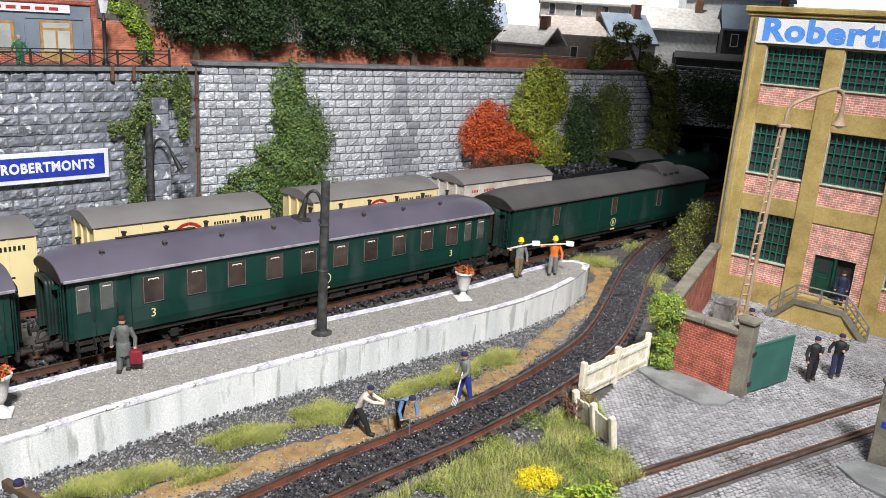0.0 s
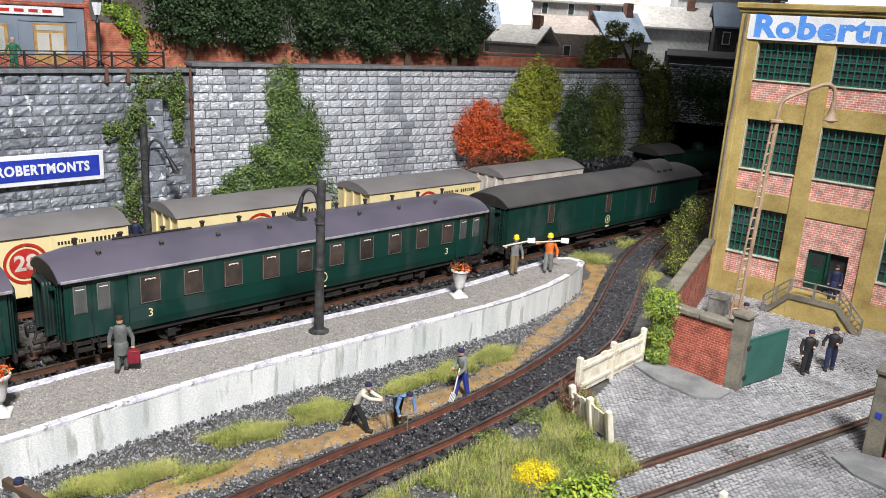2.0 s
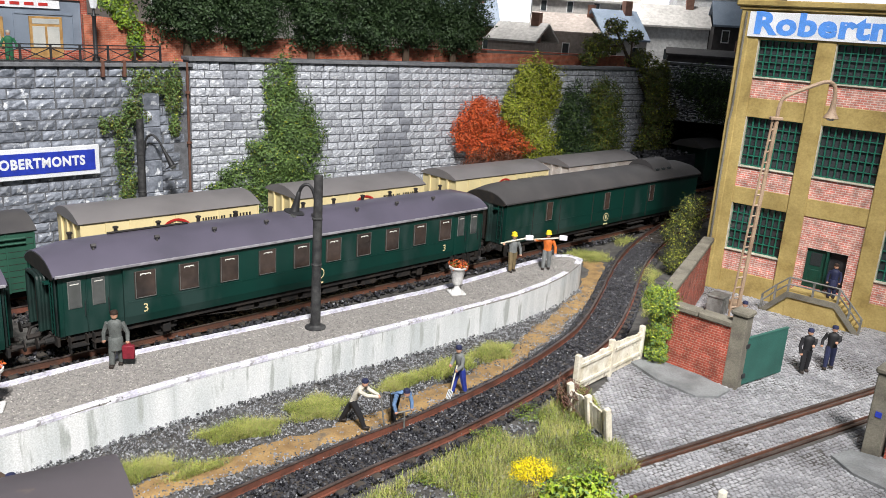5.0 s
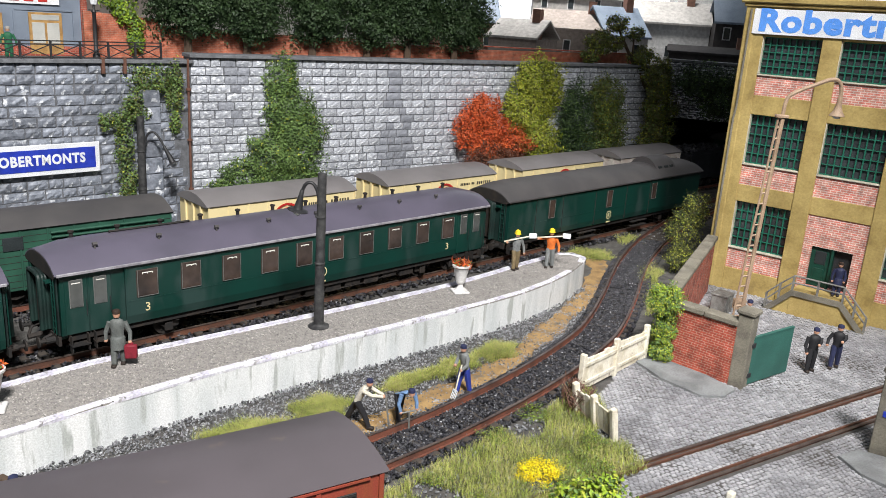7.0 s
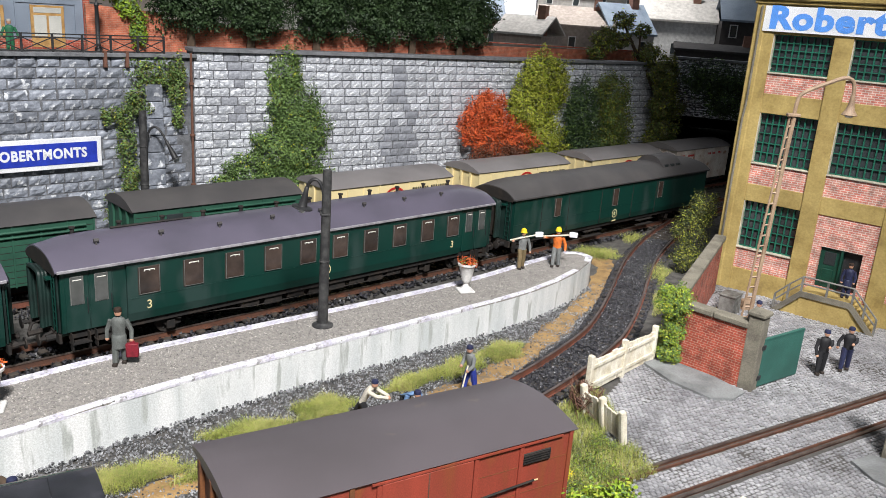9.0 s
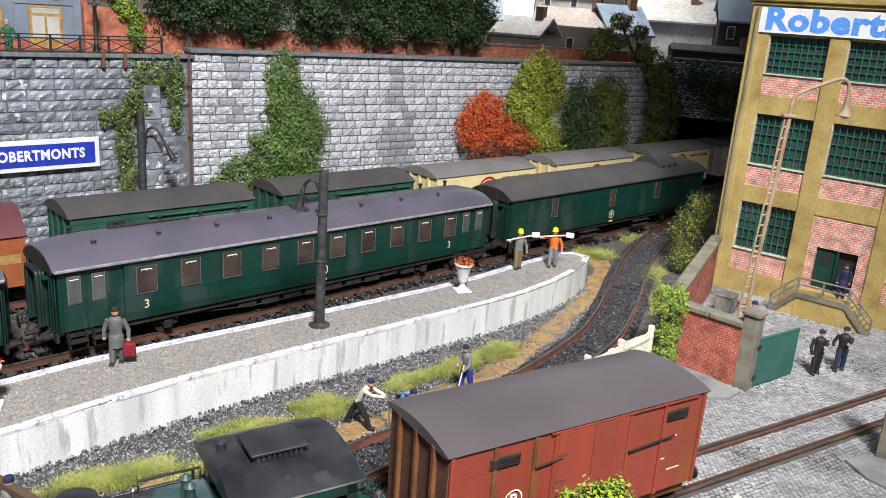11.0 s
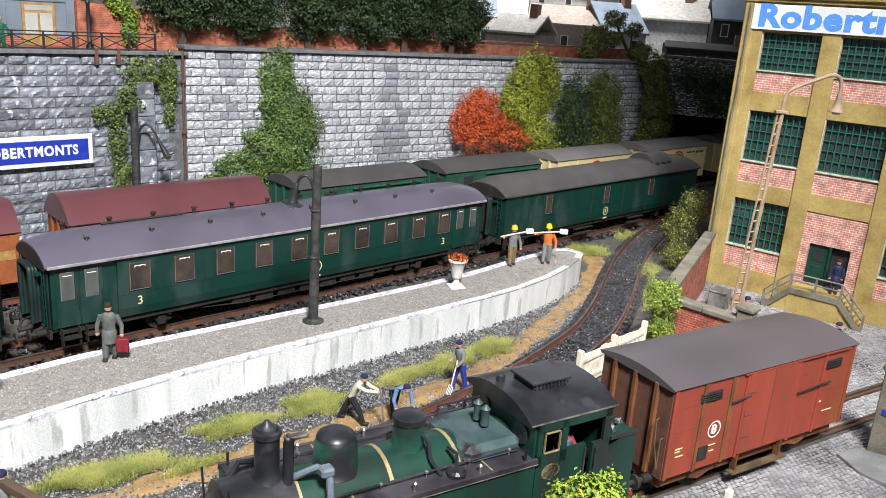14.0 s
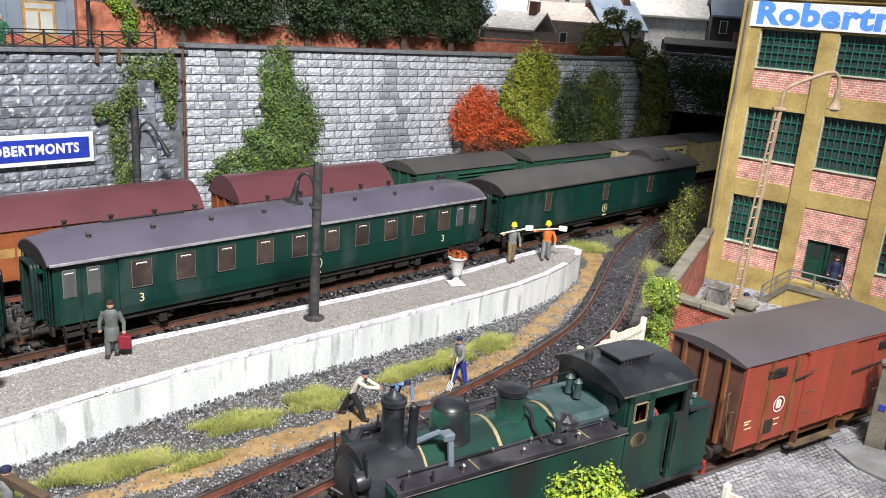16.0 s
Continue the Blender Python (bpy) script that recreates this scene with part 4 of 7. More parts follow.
        part("door_handle", tube(B(), [(x + 0.34, y - 0.1, 2.1), (x + 0.34, y - 0.1, 2.7)], 0.018, 6), M["black"], dr)
        st = part("step", box(B(), x - 0.35, x + 0.35, y - 0.3, y + 0.05, 1.0, 1.05), M["under"], t)
        part("step_bracket", box(B(), x - 0.33, x - 0.29, y - 0.25, y, 0.75, 1.4), M["under"], st)
        part("step_bracket", box(B(), x + 0.29, x + 0.33, y - 0.25, y, 0.75, 1.4), M["under"], st)
    for x in np.arange(1.6, length - 1, (length - 2.4) / 8):
        for s in (-1,):
            v = B()
            tube(v, [(x, s * 0.9, 4.42), (x, s * 0.9, 4.62)], 0.04, 8)
            tube(v, [(x - 0.09, s * 0.9, 4.64), (x + 0.09, s * 0.9, 4.64)], 0.07, 8)
            if passenger:
                part("roof_ventilator", v, M["roof2"], t)
    if passenger:
        for x in np.arange(1.3, length - 1, 1.8):
            part("roof_ventilator", lathe(B(), [(0.08, 4.5), (0.08, 4.72), (0.12, 4.74), (0.12, 4.8), (0.03, 4.83)], 10, x, 0.75), M["under"], t)
    if passenger:
        part("roof_pipe", tube(B(), [(2.6, 0.35, 4.68), (6.0, 0.35, 4.68)], 0.05, 6), M["under"], t)
    bogie(t, 3.2); bogie(t, length - 3.2)
    # gangways with ladders and hoses on the ends
    for xe, s in ((0.0, -1), (length, 1)):
        arch = [(-1.6 * math.cos(math.pi * k / 14), 3.82 + 0.51 * (1 - abs(math.cos(math.pi * k / 14)) ** 2.6)) for k in range(15)]
        part("end_arch", extrude(B(), [(-1.5, 3.7)] + arch + [(1.5, 3.7)], *sorted((xe + s * 0.14, xe + s * 0.165))), M["under"], t, "black arched roof end")
        gw = part("gangway", box(B(), min(xe, xe + s * 0.2), max(xe, xe + s * 0.2), -0.5, 0.5, 1.5, 3.5, 0.03), M["under"], t, "black gangway bellows")
        for k in range(3):
            part("bellows_hoop", tube(B(), smooth_line([(xe + s * (0.12 + 0.12 * k), -0.56, 1.5), (xe + s * (0.12 + 0.12 * k), -0.58, 3.3), (xe + s * (0.12 + 0.12 * k), -0.4, 3.62), (xe + s * (0.12 + 0.12 * k), 0.4, 3.62), (xe + s * (0.12 + 0.12 * k), 0.58, 3.3), (xe + s * (0.12 + 0.12 * k), 0.56, 1.5)], 4), 0.07 if k < 2 else 0.1, 8), M["endgreen"], gw, smooth=True)
        for y in (-0.95, 0.95):
            part("end_bracket", box(B(), min(xe, xe + s * 0.3), max(xe, xe + s * 0.3), y - 0.14, y + 0.14, 3.45, 3.52), M["green"], t)
            part("steam_pipe", tube(B(), smooth_line([(xe + s * 0.1, y * 0.75, 1.3), (xe + s * 0.38, y * 0.75, 1.2), (xe + s * 0.52, y * 0.7, 0.95)], 4), 0.06, 8), M["under"], t)
        part("coupling", tube(B(), [(xe, 0, 1.15), (xe + s * 0.75, 0, 1.1)], 0.11, 8), M["under"], t)
        part("end_wall", box(B(), min(xe, xe + s * 0.06), max(xe, xe + s * 0.06), -1.38, 1.38, 1.45, 3.84), M["endgreen"], t, "sooty green coach end")
        for y in (-1.2, 1.2):
            ld = B()
            for dy in (-0.14, 0.14):
                tube(ld, [(xe + s * 0.12, y + dy, 1.5), (xe + s * 0.12, y + dy, 3.9)], 0.025, 6)
            for k in range(8):
                tube(ld, [(xe + s * 0.12, y - 0.14, 1.7 + k * 0.28), (xe + s * 0.12, y + 0.14, 1.7 + k * 0.28)], 0.018, 5)
            part("end_ladder", ld, M["green"], t)
        part("brake_hose", tube(B(), [(xe + s * 0.1, 0.3, 1.4), (xe + s * 0.3, 0.34, 1.1), (xe + s * 0.36, 0.3, 0.75)], 0.05, 6), M["black"], t)
        part("end_beam", box(B(), min(xe, xe + s * 0.1), max(xe, xe + s * 0.1), -1.45, 1.45, 1.05, 1.4), M["under"], t)
        buffers(t, xe + s * 0.1, s)
    if passenger:
        for x in np.arange(7.4, length - 5, 1.15):
            part("battery_box", box(B(), x, x + 0.9, -1.22, -0.7, 0.72 + 0.1 * (int(x) % 2), 1.16, 0.03), M["under"], t)
        part("truss_rod", tube(B(), [(4.8, -1.2, 1.1), (8, -1.2, 0.8), (length - 8, -1.2, 0.8), (length - 4.8, -1.2, 1.1)], 0.03, 6), M["under"], t)
    for kind, x, z in marks:
        if kind == "3":
            text("class_number", "3", 0.5, M["cream"], t, at(x, -hw - 0.006, z) @ UP)
        else:
            r = B()
            n = 28
            vv = [[r.verts.new((x + math.cos(2 * math.pi * k / n) * q, -hw - 0.008, z + math.sin(2 * math.pi * k / n) * q)) for k in range(n)] for q in (0.27, 0.225)]
            for k in range(n):
                r.faces.new((vv[0][k], vv[0][(k + 1) % n], vv[1][(k + 1) % n], vv[1][k]))
            box(r, x - 0.07, x - 0.03, -hw - 0.012, -hw, z - 0.12, z + 0.12)
            box(r, x - 0.03, x + 0.07, -hw - 0.012, -hw, z + 0.02, z + 0.1)
            box(r, x - 0.03, x + 0.07, -hw - 0.012, -hw, z - 0.1, z - 0.02)
            part("emblem", r, M["cream"], t)
            part("lettering", box(B(), x - 0.2, x + 0.2, -hw - 0.01, -hw, z - 0.5, z - 0.42), M["cream"], t)
    return t


WINS = [3.28, 5.1, 6.92, 8.76, 10.54, 12.3, 14.08, 15.86, 17.7, 19.48]
coach("passenger_coach", 0.0, 22.4, WINS, [0.62, 1.5, 20.75, 21.72], "dark green third-class coach with violet-grey roof", marks=(("3", 3.26, 1.97), ("3", 19.5, 1.97), ("B", 11.53, 1.95)))
coach("passenger_coach", -24.2, 22.4, WINS, [0.62, 1.5, 20.75, 21.72], "dark green coach with rows of windows", marks=(("3", 3.26, 1.97),))
van2 = coach("luggage_van", 24.2, 21.0, [28.07 - 24.2, 33.9 - 24.2, 39.1 - 24.2], [0.55, 20.4], "dark green luggage van with sooty roof and lookout", False, (("B", 34.0 - 24.2, 1.9),))
part("lookout", arc_roof(B(), 15.6, 18.0, 1.2, 4.25, 0.8), M["roof2"], van2, "raised guard's lookout", smooth=True)
for x in (15.85, 16.6, 17.3):
    part("lookout_window", box(B(), x, x + 0.42, -1.12, -0.95, 4.25, 4.52, 0.02), M["darkglass"], van2)
for x in (2.4, 4.9, 8.2, 11.6, 14.4):
    part("door_groove", box(B(), x, x + 0.03, -1.57, -1.5, 1.5, 3.7), M["under"], van2)
for x in (7.6, 13.4, 18.6):
    st = part("footboard", box(B(), x - 0.9, x + 0.9, -1.75, -1.45, 0.75, 0.8), M["under"], van2)
    part("footboard", box(B(), x - 0.9, x + 0.9, -1.65, -1.45, 1.05, 1.1), M["under"], st)


# ---- goods train on the back track ----
def wagon_base(t, length, hw=1.35, zrail=0.375, colour="under"):
    part("underframe", box(B(), 0.1, length - 0.1, -hw + 0.1, hw - 0.1, 0.95 + zrail - 0.375, 1.3 + zrail - 0.375), M[colour], t)
    ws = []
    for x in (length * 0.22, length * 0.78):
        ws.append(wheelset(t, x, 0.55, z=0.55 + zrail))
        for y in (-1.1, 1.1):
            part("axle_guard", extrude(B(), [(x - 0.42, 1.05 + zrail - 0.375), (x - 0.2, 0.42 + zrail), (x + 0.2, 0.42 + zrail), (x + 0.42, 1.05 + zrail - 0.375)], y - 0.05, y + 0.05, axis="y"), M[colour], t)
            part("leaf_spring", extrude(B(), [(x - 0.6, 0.98 + zrail - 0.375), (x, 0.78 + zrail - 0.375), (x + 0.6, 0.98 + zrail - 0.375), (x, 0.9 + zrail - 0.375)], y - 0.14, y - 0.05, axis="y"), M[colour], t)
    for xe, s in ((0.0, -1), (length, 1)):
        buffers(t, xe, s, 1.2 + zrail - 0.375)
    return ws


def ring(bm, x, y, z, r0, r1, n=30):
    vv = [[bm.verts.new((x + math.cos(2 * math.pi * k / n) * q, y, z + math.sin(2 * math.pi * k / n) * q)) for k in range(n)] for q in (r0, r1)]
    for k in range(n):
        bm.faces.new((vv[0][k], vv[0][(k + 1) % n], vv[1][(k + 1) % n], vv[1][k]))
    return bm


def covered_wagon(name, length, body, roof, label, roof_label, ribs=6, rise=0.45, power=2.0, hw=1.62, ze=4.0, boards=0, zb=1.3):
    t = thing(name, Matrix(), label, "goods wagon", "wagons of the goods train")
    part("body", box(B(), 0, length, -hw, hw, zb, ze, 0.03), M[body], t)
    part("roof", arc_roof(B(), -0.12, length + 0.12, hw + 0.1, ze, rise, power=power), M[roof], t, roof_label, smooth=True)
    for k in range(ribs + 1):
        x = length * k / ribs
        part("side_rib", box(B(), x - 0.035, x + 0.035, -hw - 0.04, -hw + 0.02, zb, ze - 0.02), M[body], t)
    for y in (-0.85, 0, 0.85):
        part("end_post", box(B(), -0.1, 0.02, y - 0.08, y + 0.08, zb, ze + rise * 0.5), M[body], t)
        part("end_post", box(B(), length - 0.02, length + 0.1, y - 0.08, y + 0.08, zb, ze + rise * 0.5), M[body], t)
    for s in (-1, 1):
        part("roof_bow", extrude(B(), [(-hw, ze - 0.05)] + [(-hw * math.cos(math.pi * k / 10), ze - 0.05 + rise * (1 - abs(math.cos(math.pi * k / 10)) ** power)) for k in range(1, 10)] + [(hw, ze - 0.05)], 0.0 if s < 0 else length - 0.04, 0.04 if s < 0 else length), M[body], t)
    for k in range(boards):
        z = zb + 0.15 + (ze - zb - 0.2) * k / boards
        part("board_joint", box(B(), 0.02, length - 0.02, -hw - 0.008, -hw + 0.01, z, z + 0.02), M["under"], t)
    wagon_base(t, length)
    return t


def cream_wagon():
    t = covered_wagon("refrigerator_wagon", 8.8, "cream", "wroof", "cream refrigerator wagon with grey roof and red emblem", "matt grey curved roof", ribs=8)
    part("emblem", ring(B(), 4.4, -1.68, 2.85, 0.9, 0.78), M["red"], t, "round red emblem")
    part("emblem_disc", ring(B(), 4.4, -1.675, 2.85, 0.66, 0.0), M["red"], t)
    text("emblem_number", "28", 0.95, M["whitev"], t, at(4.4, -1.682, 2.85) @ UP, bold=0.03)
    for k in range(9):
        part("lettering", box(B(), 5.75 + k * 0.14, 5.83 + k * 0.14, -1.645, -1.61, 3.46, 3.6), M["under"], t)
    for k in range(7):
        part("lettering", box(B(), 7.2 + k * 0.18, 7.3 + k * 0.18, -1.645, -1.61, 3.42, 3.62), M["under"], t)
    for x in (0.5, 7.4):
        part("data_panel", box(B(), x, x + 0.5, -1.645, -1.61, 2.2, 2.26), M["under"], t)
    return t


TRAIN = []  # thing, place along the goods track at the clip's start
c1 = cream_wagon()
TRAIN.append((c1, 0.87))
for s in (12.4, -10.38):
    TRAIN.append((copy_thing(c1, Matrix()), s))
w1 = covered_wagon("refrigerator_wagon", 8.3, "whitev", "wroof", "dirty white wagon with faded red lettering", "matt grey curved roof", ribs=6)
for x in (0.7, 1.75, 2.3, 4.9, 5.6, 6.6):
    for k in range(4):
        part("lettering", box(B(), x + 0.14 * k, x + 0.14 * k + 0.08, -1.64, -1.61, 3.38, 3.55), M["red"], w1)
TRAIN.append((w1, 23.55))
g1 = covered_wagon("luggage_van", 8.76, "vgreen", "roof2", "weathered green four-wheel van with black roof", "dark sooty roof", ribs=8, boards=9, rise=0.5)
part("duct", tube(B(), [(3.4, -1.7, 3.72), (8.4, -1.7, 3.72)], 0.06, 8), M["vgreen"], g1)
part("duct", tube(B(), [(3.4, -1.7, 3.5), (8.4, -1.7, 3.5)], 0.05, 8), M["vgreen"], g1)
part("side_window", box(B(), 1.5, 2.3, -1.67, -1.57, 3.1, 3.7, 0.02), M["darkglass"], g1)
TRAIN.append((g1, -21.08))
g0 = copy_thing(g1, Matrix())
TRAIN.append((g0, -31.63))
r1 = covered_wagon("arched_roof_wagon", 9.76, "orange", "redroof", "oxide-red wagon with high arched roof", "glossy oxide-red arched roof", ribs=7, rise=1.1, power=2.2, ze=3.52)
part("emblem", ring(B(), 3.2, -1.67, 2.6, 0.3, 0.22), M["cream"], r1)
part("stripe", box(B(), 0.05, 9.6, -1.63, -1.61, 2.35, 2.75), M["door"], r1)
TRAIN.append((r1, -43.3))
TRAIN.append((copy_thing(r1, Matrix()), -55.2))


def loco_back():
    t = thing("steam_locomotive", Matrix(), "black tender steam locomotive at the head of the goods train", "locomotive")
    part("boiler", tube(B(), [(4.0, 0, 3.0), (12.2, 0, 3.0)], 1.05, 24), M["lgreen"], t, smooth=True)
    part("smokebox", tube(B(), [(12.2, 0, 3.0), (14.0, 0, 3.0)], 1.1, 24), M["lblack"], t, smooth=True)
    part("chimney", lathe(B(), [(0.5, 3.9), (0.36, 4.1), (0.34, 4.7), (0.42, 4.8)], 16, 13.1), M["lblack"], t, smooth=True)
    part("dome", lathe(B(), [(0.62, 3.8), (0.58, 4.3), (0.4, 4.55), (0.05, 4.65)], 18, 8.8), M["lgreen"], t, smooth=True)
    part("cab", box(B(), 1.2, 4.0, -1.5, 1.5, 1.2, 4.2, 0.04), M["lgreen"], t)
    part("cab_roof", arc_roof(B(), 0.4, 4.2, 1.6, 4.2, 0.6), M["roof2"], t, smooth=True)
    part("running_board", box(B(), 1.0, 14.2, -1.45, 1.45, 1.5, 1.62), M["lblack"], t)
    part("frame", box(B(), 1.0, 14.0, -0.7, 0.7, 0.7, 1.5), M["under"], t)
    for x in (5.0, 7.2, 9.4, 12.6):
        wheelset(t, x, 0.85 if x < 12 else 0.5, z=(0.85 if x < 12 else 0.5) + 0.375)
    return t


def tender():
    t = thing("coal_tender", Matrix(), "black coal tender filled with coal", "tender")
    part("tank", box(B(), 0, 7, -1.45, 1.45, 1.3, 3.5, 0.05), M["lblack"], t)
    part("coal_rail", box(B(), 0.1, 6.9, -1.42, -1.36, 3.45, 3.8), M["lblack"], t)
    part("coal_rail", box(B(), 0.1, 6.9, 1.36, 1.42, 3.45, 3.8), M["lblack"], t)
    pebbles("coal", np.stack([rng.uniform(0.4, 6.6, 400), rng.uniform(-1.2, 1.2, 400), rng.uniform(3.5, 3.9, 400)], 1), 0.1, 0.22, M["coal"], t)
    bogie(t, 1.7); bogie(t, 5.3)
    return t


TRAIN.append((tender(), 34.0))
TRAIN.append((loco_back(), 41.4))


# ---- the shunting train in front ----
def red_van():
    t = thing("covered_goods_van", Matrix(), "weathered oxide-red covered goods van with grey roof", "goods wagon")
    L_, hw, zb, ze = 8.45, 1.46, 1.05, 3.95
    part("body", box(B(), 0, L_, -hw, hw, zb, ze, 0.025), M["redvan"], t, "rust-streaked red plank body")
    part("roof", arc_roof(B(), -0.12, L_ + 0.12, hw + 0.08, ze, 0.24, power=2.0), M["vanroof"], t, "matt grey curved roof", smooth=True)
    for z in (1.72, 2.5, 3.25):
        part("board_joint", box(B(), 0.02, L_ - 0.02, -hw - 0.006, -hw + 0.01, z, z + 0.012), M["rustpost"], t)
    for x in (0.05, 1.25, 2.45, 3.1, 5.6, 6.9, L_ - 0.05):
        part("side_post", box(B(), x - 0.06, x + 0.06, -hw - 0.05, -hw + 0.02, zb, ze - 0.03, 0.012), M["rustpost"] if x in (1.25, 2.45) else M["redvan"], t)
    part("end_panel", box(B(), -0.03, 0.0, -hw + 0.04, hw - 0.04, zb, ze - 0.02), M["pipe"], t, "dark brown end boards")
    dr = part("sliding_door", box(B(), 3.15, 5.5, -hw - 0.07, -hw, zb + 0.1, ze - 0.12, 0.015), M["redvan"], t)
    part("door_rail", box(B(), 2.9, 8.1, -hw - 0.08, -hw - 0.02, ze - 0.1, ze - 0.05), M["redvan"], t)
    part("door_joint", box(B(), 4.3, 4.33, -hw - 0.078, -hw - 0.06, zb + 0.12, ze - 0.14), M["pipe"], dr)
    for z in (1.7, 2.45, 3.2):
        part("door_hinge", box(B(), 3.16, 3.5, -hw - 0.085, -hw - 0.06, z, z + 0.05), M["pipe"], dr)
    part("door_bar", tube(B(), [(5.6, -hw - 0.1, 2.75), (7.3, -hw - 0.1, 2.85)], 0.03, 6), M["under"], t)
    part("door_bar", tube(B(), [(2.45, -hw - 0.07, 3.05), (3.3, -hw - 0.07, 3.12)], 0.03, 6), M["under"], t)
    for y in (-0.85, 0.0, 0.85):
        part("end_post", box(B(), -0.14, 0.0, y - 0.07, y + 0.07, zb, ze - 0.02, 0.015), M["rustpost"], t)
        part("end_post", box(B(), L_, L_ + 0.14, y - 0.07, y + 0.07, zb, ze - 0.02, 0.015), M["rustpost"], t)
    for x in (1.55, 7.35):
        v = part("vent_hatch", box(B(), x - 0.45, x + 0.45, -hw - 0.045, -hw, 3.3, 3.6, 0.02), M["under"], t)
        for k in range(4):
            part("slat", box(B(), x - 0.4, x + 0.4, -hw - 0.07, -hw - 0.04, 3.33 + k * 0.065, 3.36 + k * 0.065), M["under"], v)
    part("chalk_panel", box(B(), 1.35, 1.75, -hw - 0.03, -hw, 1.35, 1.8), M["under"], t)
    e = ring(B(), 1.9, -hw - 0.03, 2.3, 0.28, 0.235)
    for x0, x1, z0, z1 in ((1.81, 1.86, 2.16, 2.44), (1.86, 1.96, 2.4, 2.44), (1.86, 1.96, 2.285, 2.32), (1.86, 1.96, 2.16, 2.2), (1.96, 2.0, 2.32, 2.41), (1.96, 2.0, 2.19, 2.29)):
        box(e, x0, x1, -hw - 0.035, -hw, z0, z1)
    part("emblem", e, M["white"], t, "white ring emblem")
    for x, z, w in ((0.35, 1.95, 0.3), (0.35, 1.86, 0.22), (0.4, 1.7, 0.32), (1.75, 1.75, 0.35), (1.85, 1.55, 0.2), (7.2, 2.75, 0.3), (7.3, 1.7, 0.5), (6.9, 2.1, 0.25)):
        part("lettering", box(B(), x, x + w, -hw - 0.012, -hw, z, z + 0.035), M["cream"], t)
    hr = part("hand_rail", tube(B(), [(-0.2, -1.2, 3.0), (-0.3, -1.2, 2.95), (-0.3, -1.25, 2.2), (-0.14, -1.3, 1.4)], 0.022, 6), M["footwood"], t)
    part("hand_rail", tube(B(), [(-0.14, -1.3, 1.4), (-0.14, -1.3, 2.35), (-0.05, -1.3, 2.35)], 0.022, 6), M["footwood"], t)
    part("footboard", box(B(), 3.0, 5.6, -1.62, -1.35, 0.5, 0.56, 0.01), M["footwood"], t)
    part("footboard_bracket", box(B(), 3.2, 3.28, -1.5, -1.3, 0.5, 1.1), M["rustpost"], t)
    part("footboard_bracket", box(B(), 5.3, 5.38, -1.5, -1.3, 0.5, 1.1), M["rustpost"], t)
    ws = wagon_base(t, L_, zrail=0.105, colour="rustpost")
    return t, ws


